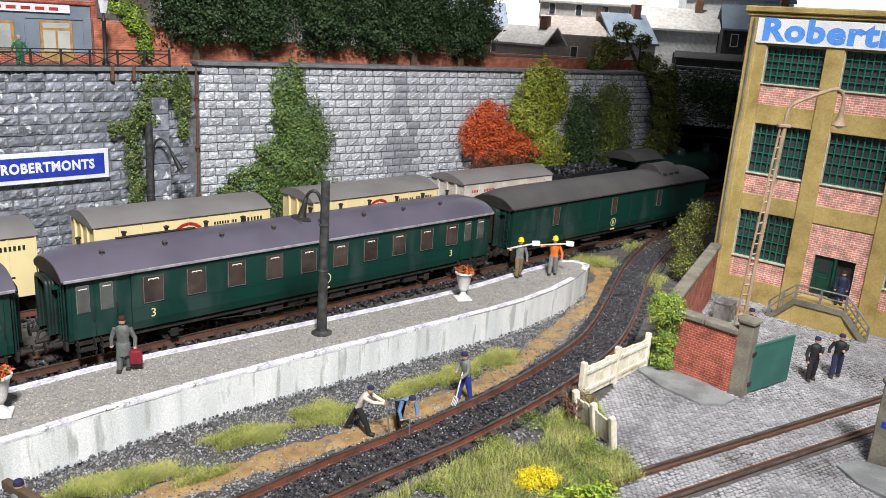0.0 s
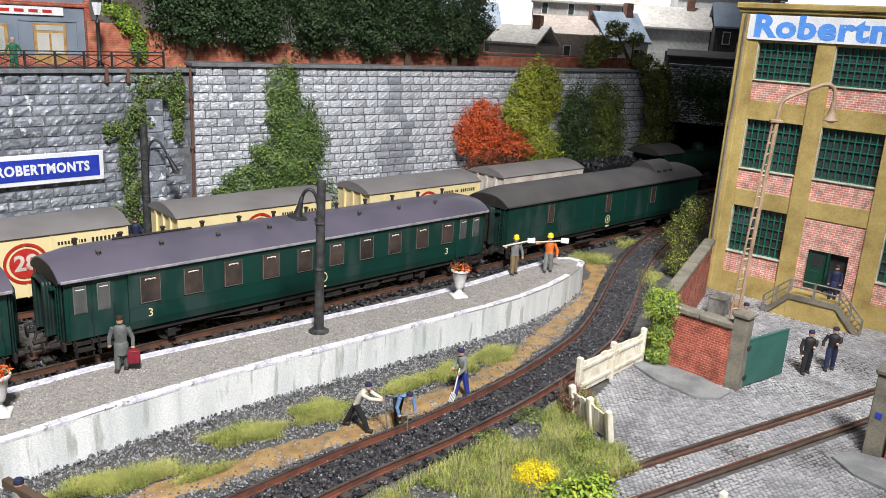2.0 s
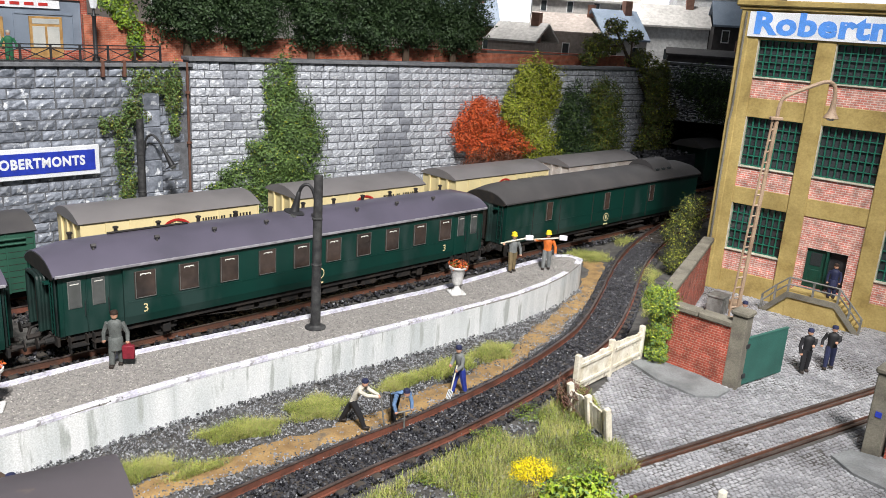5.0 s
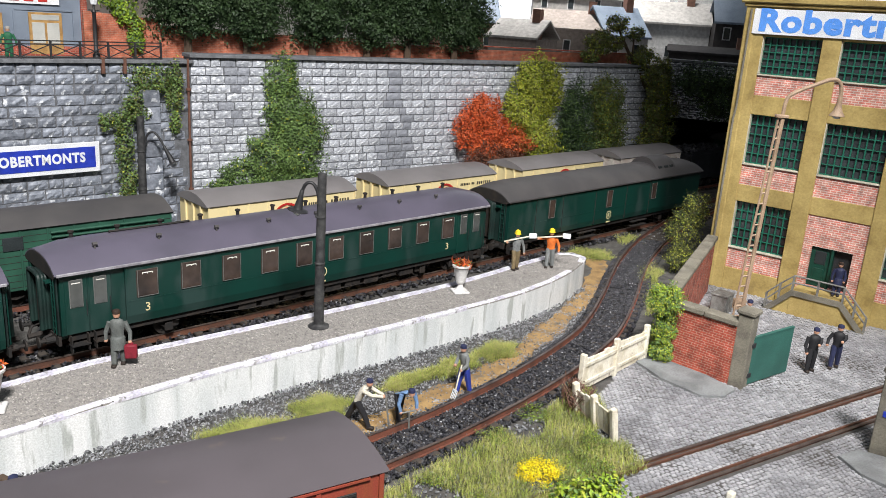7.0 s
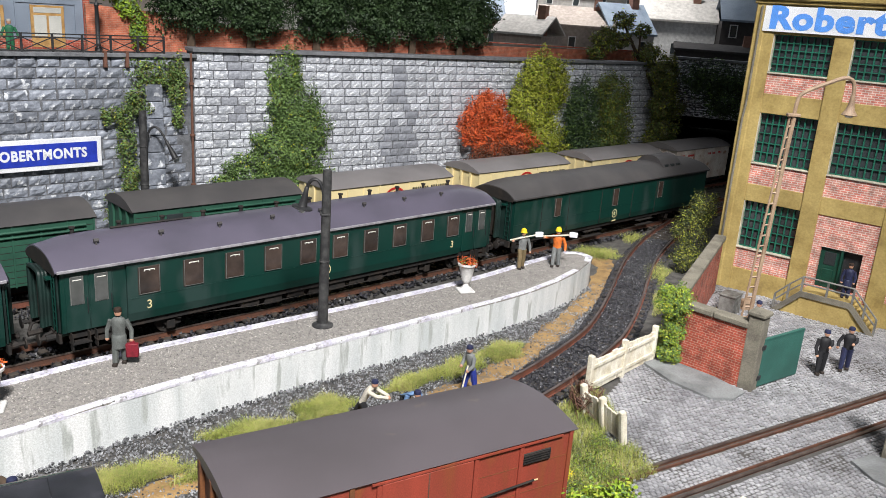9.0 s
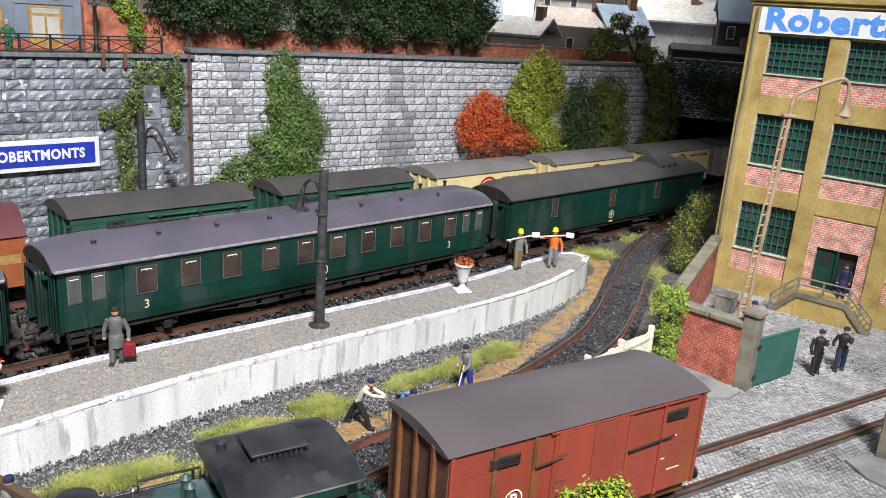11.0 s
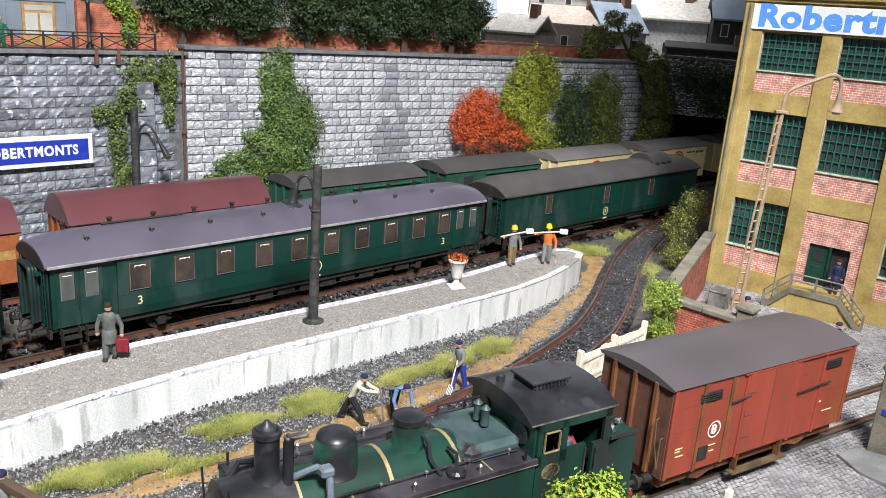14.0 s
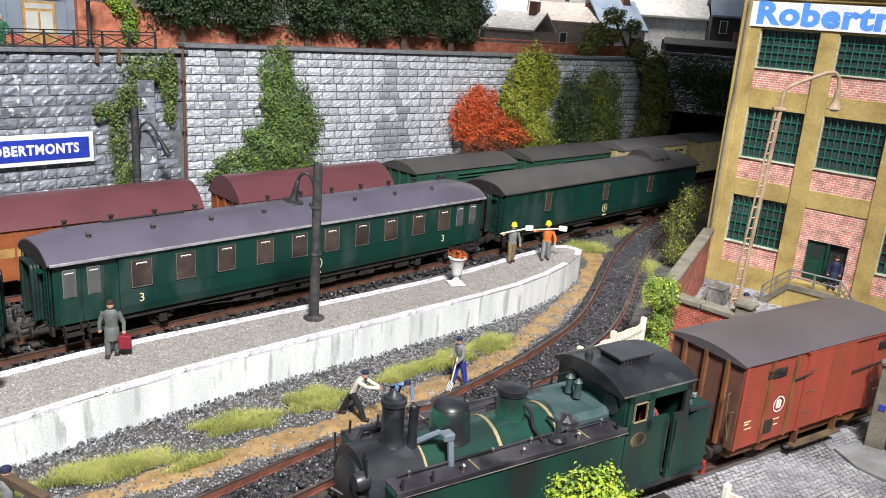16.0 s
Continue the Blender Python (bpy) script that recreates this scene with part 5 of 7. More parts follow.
def tank_loco():
    """A side-tank locomotive; x from its chimney end (negative) to its bunker."""
    t = thing("tank_locomotive", Matrix(), "weathered green and black side-tank steam locomotive", "locomotive")
    zc, r = 2.42, 0.98
    part("boiler", tube(B(), [(-4.0, 0, zc), (2.2, 0, zc)], r, 28), M["lgreen"], t, "green boiler", smooth=True)
    part("smokebox", tube(B(), [(-5.3, 0, zc), (-3.75, 0, zc)], r + 0.05, 28), M["lblack"], t, "sooty black smokebox", smooth=True)
    d = part("smokebox_door", lathe(B(), [(0.8, 0), (0.78, -0.08), (0.55, -0.2), (0.1, -0.27), (0.02, -0.27)], 24, -5.3, axis="x"), M["lblack"], t, m=at(0, 0, zc), smooth=True)
    part("door_handle", tube(B(), [(-5.68, -0.3, 0.1), (-5.68, 0.3, -0.1)], 0.03, 6), M["railtop"], d)
    part("door_hinge", box(B(), -5.5, -5.4, -0.85, 0.1, -0.28, -0.2), M["lblack"], d)
    part("door_hinge", box(B(), -5.5, -5.4, -0.85, 0.1, 0.2, 0.28), M["lblack"], d)
    part("chimney", lathe(B(), [(0.44, 3.3), (0.33, 3.45), (0.28, 3.62), (0.28, 4.4), (0.32, 4.44), (0.32, 4.56), (0.25, 4.58), (0.22, 4.3)], 22, -4.25), M["lblack"], t, "tall black chimney", smooth=True)
    part("chimney_lid", lathe(B(), [(0.24, 4.56), (0.22, 4.64), (0.1, 4.72), (0.05, 4.8), (0.02, 4.81)], 16, -4.25), M["lblack"], t, smooth=True)
    part("steam_pipe", tube(B(), [(-3.88, -0.35, 3.2), (-3.88, -0.35, 4.35), (-3.82, -0.36, 4.5)], 0.12, 10), M["lblack"], t, smooth=True)
    part("steam_pipe_cap", box(B(), -3.98, -3.45, -0.46, -0.26, 4.42, 4.52, 0.03), M["lrub"], t)
    part("steam_dome", lathe(B(), [(0.64, 3.2), (0.53, 3.36), (0.51, 3.85), (0.44, 4.05), (0.26, 4.16), (0.05, 4.2)], 24, -2.6), M["ldome"], t, "green steam dome with sooty top", smooth=True)
    part("dome_cap", lathe(B(), [(0.46, 4.03), (0.42, 4.1), (0.26, 4.18), (0.03, 4.22)], 24, -2.6), M["lblack"], t, smooth=True)
    part("sand_dome", lathe(B(), [(0.46, 3.2), (0.4, 3.36), (0.38, 4.02)], 24, -0.68), M["ldome"], t, "green sand dome", smooth=True)
    part("sand_dome_lid", lathe(B(), [(0.41, 4.0), (0.41, 4.14), (0.3, 4.2), (0.05, 4.22)], 24, -0.68), M["lblack"], t, "sooty black lid", smooth=True)
    part("sand_pipe", tube(B(), smooth_line([(-0.5, -0.36, 3.75), (-0.42, -0.55, 3.6), (-0.45, -0.75, 3.3), (-0.35, -1.1, 3.02)], 4), 0.05, 7), M["lblack"], t, smooth=True)
    for x, y in ((-5.35, -0.9), (-5.25, -0.6), (-5.5, 0.5)):
        part("front_rod", tube(B(), [(x, y, 2.9), (x - 0.04, y, 3.7)], 0.028, 6), M["lblack"], t)
    part("front_valve", lathe(B(), [(0.2, -0.2), (0.24, -0.1), (0.24, 0.12), (0.1, 0.2)], 14, -5.4, -0.75, axis="x"), M["lblack"], t, m=at(0, 0, 3.05), smooth=True)
    for x in (-3.72, -1.5, 0.35):
        part("boiler_band", tube(B(), [(x - 0.05, 0, zc), (x + 0.05, 0, zc)], r + 0.02, 28), M["brass"], t, smooth=True)
    for s in (-1, 1):
        y0, y1 = sorted((s * 0.92, s * 1.52))
        tk = part("side_tank", box(B(), -4.9, 2.2, y0, y1, 0.95, 2.95, 0.05), M["lgreen"], t, "green side tank")
        part("tank_top", box(B(), -4.85, 2.15, y0 - (0.3 if s > 0 else 0), y1 + (0.3 if s < 0 else 0), 2.94, 3.0, 0.01), M["lgrime"], tk, "grimy brown-black tank top")
        part("tank_rim", box(B(), -4.9, 2.2, s * 1.52 - 0.04, s * 1.52 + 0.04, 2.9, 3.05, 0.01), M["lgrime"], tk)
        part("rim_edge", tube(B(), [(-4.9, s * 1.565, 2.9), (2.2, s * 1.565, 2.9)], 0.018, 5), M["lrub"], tk)
        part("filler_hatch", lathe(B(), [(0.24, 3.0), (0.24, 3.1), (0.17, 3.16), (0.03, 3.16)], 14, 0.0, s * 1.22), M["lblack"], tk)
        part("hand_rail", tube(B(), [(-4.6, s * 1.0, 3.12), (-2.0, s * 1.0, 3.14), (2.0, s * 1.0, 3.14)], 0.025, 6), M["lgrime"], t)
        for x in (-3.0, -1.2, 0.6):
            part("lubricator", lathe(B(), [(0.05, 3.0), (0.05, 3.16), (0.07, 3.18), (0.02, 3.22)], 8, x, s * 1.35), M["railtop"], t)
        for x in (-3.2, -1.9, -0.6, 0.7, 1.9):
            part("rivet_stud", lathe(B(), [(0.05, 0), (0.05, 0.03), (0.01, 0.045)], 8), M["railtop"], tk, m=at(x, s * 1.52, 2.85, 0, 90 * s))
        for x in (-2.6, 0.9):
            part("boiler_strap", box(B(), x - 0.02, x + 0.02, y0 + 0.02, y1 - 0.02, 3.0, 3.02), M["brass"], tk)
    part("front_pipe", tube(B(), [(-4.95, 0.55, 3.2), (-4.6, 0.9, 3.35), (-3.9, 0.95, 3.2)], 0.07, 8), M["lblack"], t)
    part("front_pipe", tube(B(), [(-3.75, -0.3, 3.42), (-3.3, -0.62, 3.74), (-3.18, -0.82, 3.72), (-3.14, -0.92, 3.58), (-3.14, -1.02, 3.0)], 0.085, 9), M["lpipe"], t, "bent blue-grey steam pipe", smooth=True)
    for x in (-4.7, -3.9, 1.9):
        part("lamp_iron", tube(B(), [(x, -1.42, 3.0), (x, -1.42, 3.3)], 0.035, 6), M["lblack"], t)
        part("lamp_iron", tube(B(), [(x, 1.42, 3.0), (x, 1.42, 3.35)], 0.035, 6), M["lblack"], t)
    for k in range(14):
        for s in (-1, 1):
            part("rivet", lathe(B(), [(0.035, 0), (0.03, 0.015), (0.008, 0.022)], 6), M["lblack"], t, m=at(-4.6 + k * 0.5, s * 1.52, 1.2, 0, 90 * s))
    part("valve_rod", tube(B(), [(0.1, -0.62, 3.4), (0.15, -0.95, 3.4), (0.1, -1.1, 3.0)], 0.05, 6), M["lblack"], t)
    part("pipe_head", box(B(), -3.34, -3.02, -0.98, -0.66, 3.62, 3.84, 0.05), M["lpipe"], t)
    part("firebox_top", box(B(), 0.45, 2.12, -1.0, 1.0, 2.9, 3.42, 0.16), M["tank"], t, "worn blue-grey firebox cover")
    for y in (-0.2, 0.15):
        part("safety_valve", lathe(B(), [(0.12, 3.5), (0.1, 3.9), (0.13, 3.95), (0.04, 4.05)], 12, 1.45, y), M["tank"], t, smooth=True)
    part("top_rail", tube(B(), [(0.6, 0.75, 3.5), (0.6, 0.75, 3.75), (1.9, 0.75, 3.75), (1.9, 0.75, 3.5)], 0.03, 6), M["lblack"], t)
    # cab: walls with openings, arched roof
    cab = part("cab_front", box(B(), 2.15, 2.25, -1.4, 1.4, 0.95, 3.95), M["lgreen"], t)
    for y in (-0.85, 0.85):
        part("spectacle", lathe(B(), [(0.3, 0), (0.3, 0.04), (0.02, 0.05)], 16), M["darkglass"], cab, m=at(2.15, y, 3.45, 0, 0, -90))
    part("cab_back", box(B(), 4.55, 4.65, -1.4, 1.4, 0.95, 3.95), M["lgreen"], t)
    for s in (-1, 1):
        cs = B()
        y0, y1 = sorted((s * 1.4, s * 1.5))
        box(cs, 2.2, 3.8, y0, y1, 0.95, 3.08); box(cs, 2.2, 2.35, y0, y1, 2.75, 3.95); box(cs, 2.95, 3.15, y0, y1, 2.75, 3.95)
        box(cs, 2.2, 4.62, y0, y1, 3.72, 3.98); box(cs, 4.05, 4.62, y0, y1, 0.95, 3.02); box(cs, 4.4, 4.62, y0, y1, 3.0, 3.95)
        side = part("cab_side", cs, M["lgreen"], t)
        fr = B()
        for a, b, c, d in ((2.4, 2.9, 3.1, 3.122), (2.4, 2.9, 3.658, 3.68), (2.4, 2.422, 3.1, 3.68), (2.878, 2.9, 3.1, 3.68)):
            box(fr, a, b, s * 1.5 - 0.03, s * 1.5 + 0.03, c, d)
        part("window_frame", fr, M["brass"], side)
        part("number_plate", lathe(B(), [(0.3, 0), (0.3, 0.04), (0.02, 0.045)], 22, sx=1.0), M["brass"], side, m=at(2.7, s * 1.5, 2.55, 0, 90 * s) @ Matrix.Diagonal((1, 0.75, 1, 1)))
        part("plate_field", lathe(B(), [(0.24, 0), (0.24, 0.05), (0.02, 0.055)], 22), M["lblack"], side, m=at(2.7, s * 1.5, 2.55, 0, 90 * s) @ Matrix.Diagonal((1, 0.72, 1, 1)))
        part("cab_rail", tube(B(), [(3.76, s * 1.55, 1.3), (3.76, s * 1.55, 3.0)], 0.025, 6), M["lgrime"], side)
        part("cab_rail", tube(B(), [(4.12, s * 1.55, 1.3), (4.12, s * 1.55, 2.9)], 0.025, 6), M["lgrime"], side)
        part("cab_step", box(B(), 3.6, 4.2, s * 1.6 - 0.15, s * 1.6 + 0.15, 0.35, 0.4), M["under"], side)
    part("cab_roof", arc_roof(B(), 1.95, 4.8, 1.5, 3.95, 0.4, power=2.4), M["lblack"], t, "black cab roof with ventilator", smooth=True)
    part("roof_ventilator", box(B(), 2.7, 3.8, -0.5, 0.4, 4.28, 4.48, 0.04), M["lblack"], t)
    part("ventilator_lid", box(B(), 2.62, 3.9, -0.56, 0.46, 4.48, 4.55, 0.02), M["lblack"], t)
    for k in range(9):
        part("ventilator_louvre", box(B(), 2.75 + k * 0.12, 2.8 + k * 0.12, -0.54, -0.49, 4.34, 4.47), M["lgrime"], t)
    for s in (-1, 1):
        part("roof_gutter", tube(B(), [(1.95, s * 1.49, 3.96), (4.8, s * 1.49, 3.96)], 0.028, 6), M["lrub"], t)
        for x in (-4.3, -3.1, -1.9, -0.7, 0.5, 1.7):
            part("rail_knob", lathe(B(), [(0.02, 2.98), (0.02, 3.1), (0.05, 3.12), (0.05, 3.17), (0.015, 3.19)], 8, x, s * 1.0), M["lrub"], t)
    part("whistle", lathe(B(), [(0.12, 4.15), (0.12, 4.5), (0.03, 4.56)], 10, 2.25, 0.35), M["lblack"], t)
    dv = lathe(B(), [(0.16, 1.2), (0.2, 2.2), (0.3, 2.75), (0.27, 3.05), (0.1, 3.18)], 12, 3.45, -0.95)
    tube(dv, [(3.45, -1.2, 2.95), (3.55, -1.3, 2.7), (3.5, -1.42, 3.02)], 0.08, 7)
    driver = part("driver_figure", dv, M["driver"], t, "painted model driver in blue work clothes", smooth=True)
    part("driver_head", lathe(B(), [(0.06, 3.14), (0.14, 3.22), (0.15, 3.36), (0.08, 3.46), (0.02, 3.48)], 10, 3.45, -0.95), M["driverskin"], driver, smooth=True)
    part("cab_floor", box(B(), 2.2, 4.6, -1.4, 1.4, 1.1, 1.2), M["under"], t)
    bk = part("bunker", extrude(B(), [(4.65, 0.95), (5.7, 0.95), (5.7, 2.75), (5.55, 3.05), (5.1, 2.95), (4.65, 2.55)], -1.45, 1.45, axis="y"), M["lgreen"], t, "green coal bunker")
    part("bunker_rim", box(B(), 4.7, 5.7, -1.5, -1.44, 2.95, 3.05), M["lgrime"], bk)
    pebbles("coal", np.stack([rng.uniform(4.8, 5.6, 120), rng.uniform(-1.2, 1.2, 120), rng.uniform(2.85, 3.1, 120)], 1), 0.08, 0.16, M["coal"], bk)
    part("running_board", box(B(), -5.9, 5.7, -1.55, 1.55, 0.82, 0.95, 0.02), M["lblack"], t)
    part("frame", box(B(), -5.6, 5.5, -0.6, 0.6, 0.35, 0.85), M["under"], t)
    for x, s in ((-6.0, -1), (5.7, 1)):
        part("buffer_beam", box(B(), min(x, x + 0.15 * s), max(x, x + 0.15 * s), -1.5, 1.5, 0.6, 1.05, 0.02), M["lred"], t, "red buffer beam")
        buffers(t, x + 0.1 * s, s, 0.93)
    part("lamp_bracket", tube(B(), [(-5.9, -1.2, 0.95), (-5.9, -1.2, 1.6)], 0.03, 6), M["lblack"], t)
    for y in (-1.0, 1.0):
        part("head_lamp", lathe(B(), [(0.22, 0), (0.24, -0.25), (0.2, -0.28), (0.03, -0.29)], 16, -5.75, axis="x"), M["lblack"], t, m=at(0, y, 1.45), smooth=True)
        part("cylinder", tube(B(), [(-5.0, y * 1.2, 0.6), (-3.6, y * 1.2, 0.6)], 0.36, 16), M["lblack"], t, smooth=True)
    ws = [wheelset(t, x, 0.7, z=0.805) for x in (-2.6, -0.2, 2.2)]
    ws.append(wheelset(t, 4.3, 0.45, z=0.555))
    for s in (-1, 1):
        part("side_rod", box(B(), -2.7, 2.3, s * 1.05 - 0.04, s * 1.05 + 0.04, 0.75, 0.87, 0.01), M["lred"], t)
    return t, ws


VAN, VAN_WHEELS = red_van()
LOCO, LOCO_WHEELS = tank_loco()


# ---- the factory ----
FU, FN = heading(FAC_DIR), heading(FAC_DIR + 90)   # along the front, and back into the building
fac = thing("factory", at(15.49, 43.35, 0, FAC_DIR), "ochre factory with brick panels and green barred windows", "factory building")
COLS = [(0.5, 3.42), (4.3, 7.26), (8.1, 11.05)]
ROWS_Z = [(2.48, 5.03), (7.12, 9.7), (11.8, 13.66)]
PAN = [(1.28, 2.42), (5.95, 7.05), (10.7, 11.73)]
F_END, F_TOP = 11.9, 15.1
part("back_shell", box(B(), -0.35, F_END, 0.45, 11, 0, F_TOP - 0.05), M["ochre"], fac)
wallm = M["ochre"]
for a, b in ((-0.5, 0.5), (3.42, 4.3), (7.26, 8.1), (11.05, F_END)):
    bm = box(B(), a, b, -0.14, 0.5, 0, F_TOP, 0.03)
    part("pier", bm, wallm, fac, "stained ochre pier")
part("corner_pier", box(B(), -0.55, 0.0, -0.2, 0.6, 0, F_TOP + 0.05, 0.05), wallm, fac)
for a, b in COLS:
    for z0, z1 in ((0.0, 1.28), (5.03, 5.95), (9.7, 10.7), (13.66, F_TOP)):
        if a == 4.3 and z0 == 0.0:
            continue
        part("band", box(B(), a - 0.01, b + 0.01, -0.06, 0.46, z0, z1, 0.02), wallm, fac)
    for z0, z1 in PAN:
        if a == 4.3 and z0 < 2:
            continue
        part("brick_panel", box(B(), a, b, 0.0, 0.46, z0, z1 - 0.02), M["fbrick"], fac, "pinkish brick panel")
        part("sill", box(B(), a - 0.03, b + 0.03, -0.1, 0.3, z1 - 0.02, z1 + 0.06, 0.015), M["sill"], fac)
    for r, (z0, z1) in enumerate(ROWS_Z):
        if a == 4.3 and r == 0:
            continue
        w = part("window", box(B(), a, b, 0.28, 0.32, z0, z1), M["darkglass"], fac, "dark window behind green bars")
        nb, nr = 9, 5
        for k in range(nb + 1):
            x = a + 0.03 + (b - a - 0.06) * k / nb
            part("glazing_bar", box(B(), x - 0.03, x + 0.03, 0.16, 0.24, z0, z1), M["wingreen"], w)
        for k in range(nr + 1):
            z = z0 + 0.03 + (z1 - z0 - 0.06) * k / nr
            part("glazing_bar", box(B(), a, b, 0.17, 0.23, z - 0.022, z + 0.022), M["wingreen"], w)
        part("reveal", box(B(), a - 0.005, a + 0.05, -0.05, 0.3, z0, z1), M["sill"], w)
# door bay
bm = B()
a, b = COLS[1]
for x0, x1, z0, z1 in ((a, 4.74, 0, 5.03), (6.72, b, 0, 5.03), (4.74, 6.72, 3.43, 5.03), (4.74, 6.72, 0, 1.31)):
    box(bm, x0, x1, 0.0, 0.46, z0, z1)
part("brick_panel", bm, M["fbrick"], fac)
dr = part("door", box(B(), 4.74, 5.72, 0.16, 0.24, 1.31, 3.43, 0.02), M["doorgreen"], fac, "dark green panelled double door")
part("door_panel", box(B(), 4.95, 5.5, 0.13, 0.17, 1.5, 2.3, 0.02), M["doorgreen"], dr)
part("door_window", box(B(), 4.95, 5.5, 0.14, 0.18, 2.5, 3.2, 0.02), M["darkglass"], dr)
part("door_opening", box(B(), 5.74, 6.72, 0.34, 0.4, 1.31, 3.43), M["black"], fac)
part("door", box(B(), 5.72, 5.84, 0.0, 0.5, 1.31, 3.43, 0.02), M["doorgreen"], fac, "open door leaf")
part("ledge", box(B(), -0.65, F_END, -0.28, 0.6, F_TOP, F_TOP + 0.18, 0.04), wallm, fac)
part("cornice", box(B(), -0.8, F_END + 0.1, -0.42, 0.8, F_TOP + 0.18, F_TOP + 0.5, 0.06), wallm, fac, "worn ochre cornice")
part("roof", box(B(), -0.3, F_END, 0.6, 11, F_TOP + 0.05, F_TOP + 0.3), M["roof2"], fac)
part("downpipe", tube(B(), [(-0.28, -0.3, 0), (-0.28, -0.3, 9.4), (-0.22, -0.3, 10.0), (-0.22, -0.3, 15.0)], 0.06, 8), M["cap"], fac)
sg = thing("factory_sign", at(15.49, 43.35, 0, FAC_DIR), "white signboard with large light blue lettering", "sign")
part("board", box(B(), -0.08, 11.0, -0.24, -0.15, 13.78, 15.02, 0.015), M["paper"], sg)
text("lettering", "Robertmonts", 1.48, M["skyblue"], sg, at(5.37, -0.245, 14.42) @ UP, depth=0.01, bold=0.065, width=10.3, spacing=1.08)

# factory steps
stp = thing("factory_steps", at(15.49, 43.35, 0, FAC_DIR), "ochre concrete landing with steps on both sides and grey rail", "steps")
part("landing", extrude(B(), [(4.55, 0), (7.0, 0), (7.0, 1.31), (4.55, 1.31)], -1.6, -0.15, axis="y"), M["ochre"], stp)
for k in range(7):
    z = 1.31 - 0.187 * (k + 1)
    part("step", box(B(), 4.55 - 0.17 * (k + 1), 4.55 - 0.17 * k, -1.55, -0.15, 0, z + 0.02), M["ochre"], stp)
    part("step", box(B(), 7.0 + 0.17 * k, 7.0 + 0.17 * (k + 1), -1.55, -0.15, 0, z + 0.02), M["ochre"], stp)
part("stringer", extrude(B(), [(3.3, 0), (4.55, 1.33), (7.0, 1.33), (8.25, 0), (7.9, 0), (6.9, 1.05), (4.65, 1.05), (3.65, 0)], -1.68, -1.58, axis="y"), M["cap"], stp)
PTS = [(3.4, 0.1), (4.0, 0.75), (4.6, 1.31), (5.8, 1.31), (7.0, 1.31), (7.6, 0.7), (8.2, 0.08)]
for x, z in PTS:
    part("rail_post", box(B(), x - 0.05, x + 0.05, -1.65, -1.55, z, z + 0.78, 0.01), M["iron"], stp)
for h in (0.42, 0.78):
    part("handrail", tube(B(), [(x, -1.6, z + h) for x, z in PTS], 0.045, 6), M["iron"], stp)


# ---- gate, brick walls, fences in the yard ----
def brick_wall(label, p, q, h, cap=True):
    d = math.hypot(q[0] - p[0], q[1] - p[1])
    t = thing("brick_wall", at(p[0], p[1], 0, math.degrees(math.atan2(q[1] - p[1], q[0] - p[0]))), label, "brick wall", kind="structure")
    part("brickwork", box(B(), 0, d, -0.18, 0.18, -0.05, h, 0.01), M["wbrick"], t)
    if cap:
        n = max(2, int(d / 1.6))
        for k in range(n):
            bm = box(B(), d * k / n + 0.01, d * (k + 1) / n - 0.01, -0.3, 0.3, h, h + 0.26, 0.05)
            part("coping_stone", bm, M["cap"], t)
    return t


brick_wall("weathered red brick wall beside the yard gate", (9.95, 32.3), (12.05, 30.25), 2.55)
brick_wall("long red brick wall between track and factory", (9.9, 32.65), (14.7, 42.4), 2.9)
def pillar(x, y, h, label):
    t = thing("gate_pillar", at(x, y, 0, -44), label, "gate pillar")
    part("shaft", box(B(), -0.3, 0.3, -0.3, 0.3, -0.05, h, 0.03), M["cap"], t)
    part("cap_stone", box(B(), -0.38, 0.38, -0.38, 0.38, h, h + 0.22, 0.06), M["cap"], t)
    return t


pillar(12.3, 30.15, 3.1, "grey cement gate pillar with flat cap")
gp = pillar(15.6, 25.25, 3.05, "grey cement gate pillar by the rails")
part("number_plate", box(B(), -0.1, 0.1, -0.33, -0.29, 1.5, 1.7), M["blue"], gp, "small blue enamel plate")
brick_wall("orange-red brick wall at the yard entrance", (15.9, 25.0), (20.8, 20.6), 2.3)
gt = thing("yard_gate", at(12.62, 30.1, 0, 35), "open faded green sheet-metal gate", "gate")
part("leaf", box(B(), 0, 2.75, -0.04, 0.04, 0.1, 2.12, 0.01), M["gate"], gt)
for z in (0.4, 1.7):
    part("hinge", box(B(), -0.12, 0.15, -0.08, 0.08, z, z + 0.2, 0.02), M["black"], gt)
part("rim", box(B(), 0, 2.75, -0.06, 0.06, 2.1, 2.16), M["gate"], gt)


def slab(label, pts, z=0.14):
    bm = extrude(B(), pts, -0.02, z, axis="z")
    return tagged(part("stone_slab", bm, M["slab"]), label, "slab")


slab("cracked grey stone slab beside the brick wall", [(8.5, 31.7), (9.2, 30.1), (9.9, 29.3), (10.4, 28.75), (11.3, 28.8), (12.0, 29.5), (11.2, 30.7), (10.1, 31.8), (9.3, 32.3)])
slab("grey stone slab at the foot of the pillar", [(13.9, 24.7), (14.1, 23.6), (14.9, 22.6), (17.5, 20.6), (18.5, 21.6), (15.7, 24.7), (14.8, 25.2)])
slab("grey kerb step at the yard edge", [(17.6, 22.6), (19.5, 20.8), (20.2, 21.4), (18.2, 23.4)], 0.3)


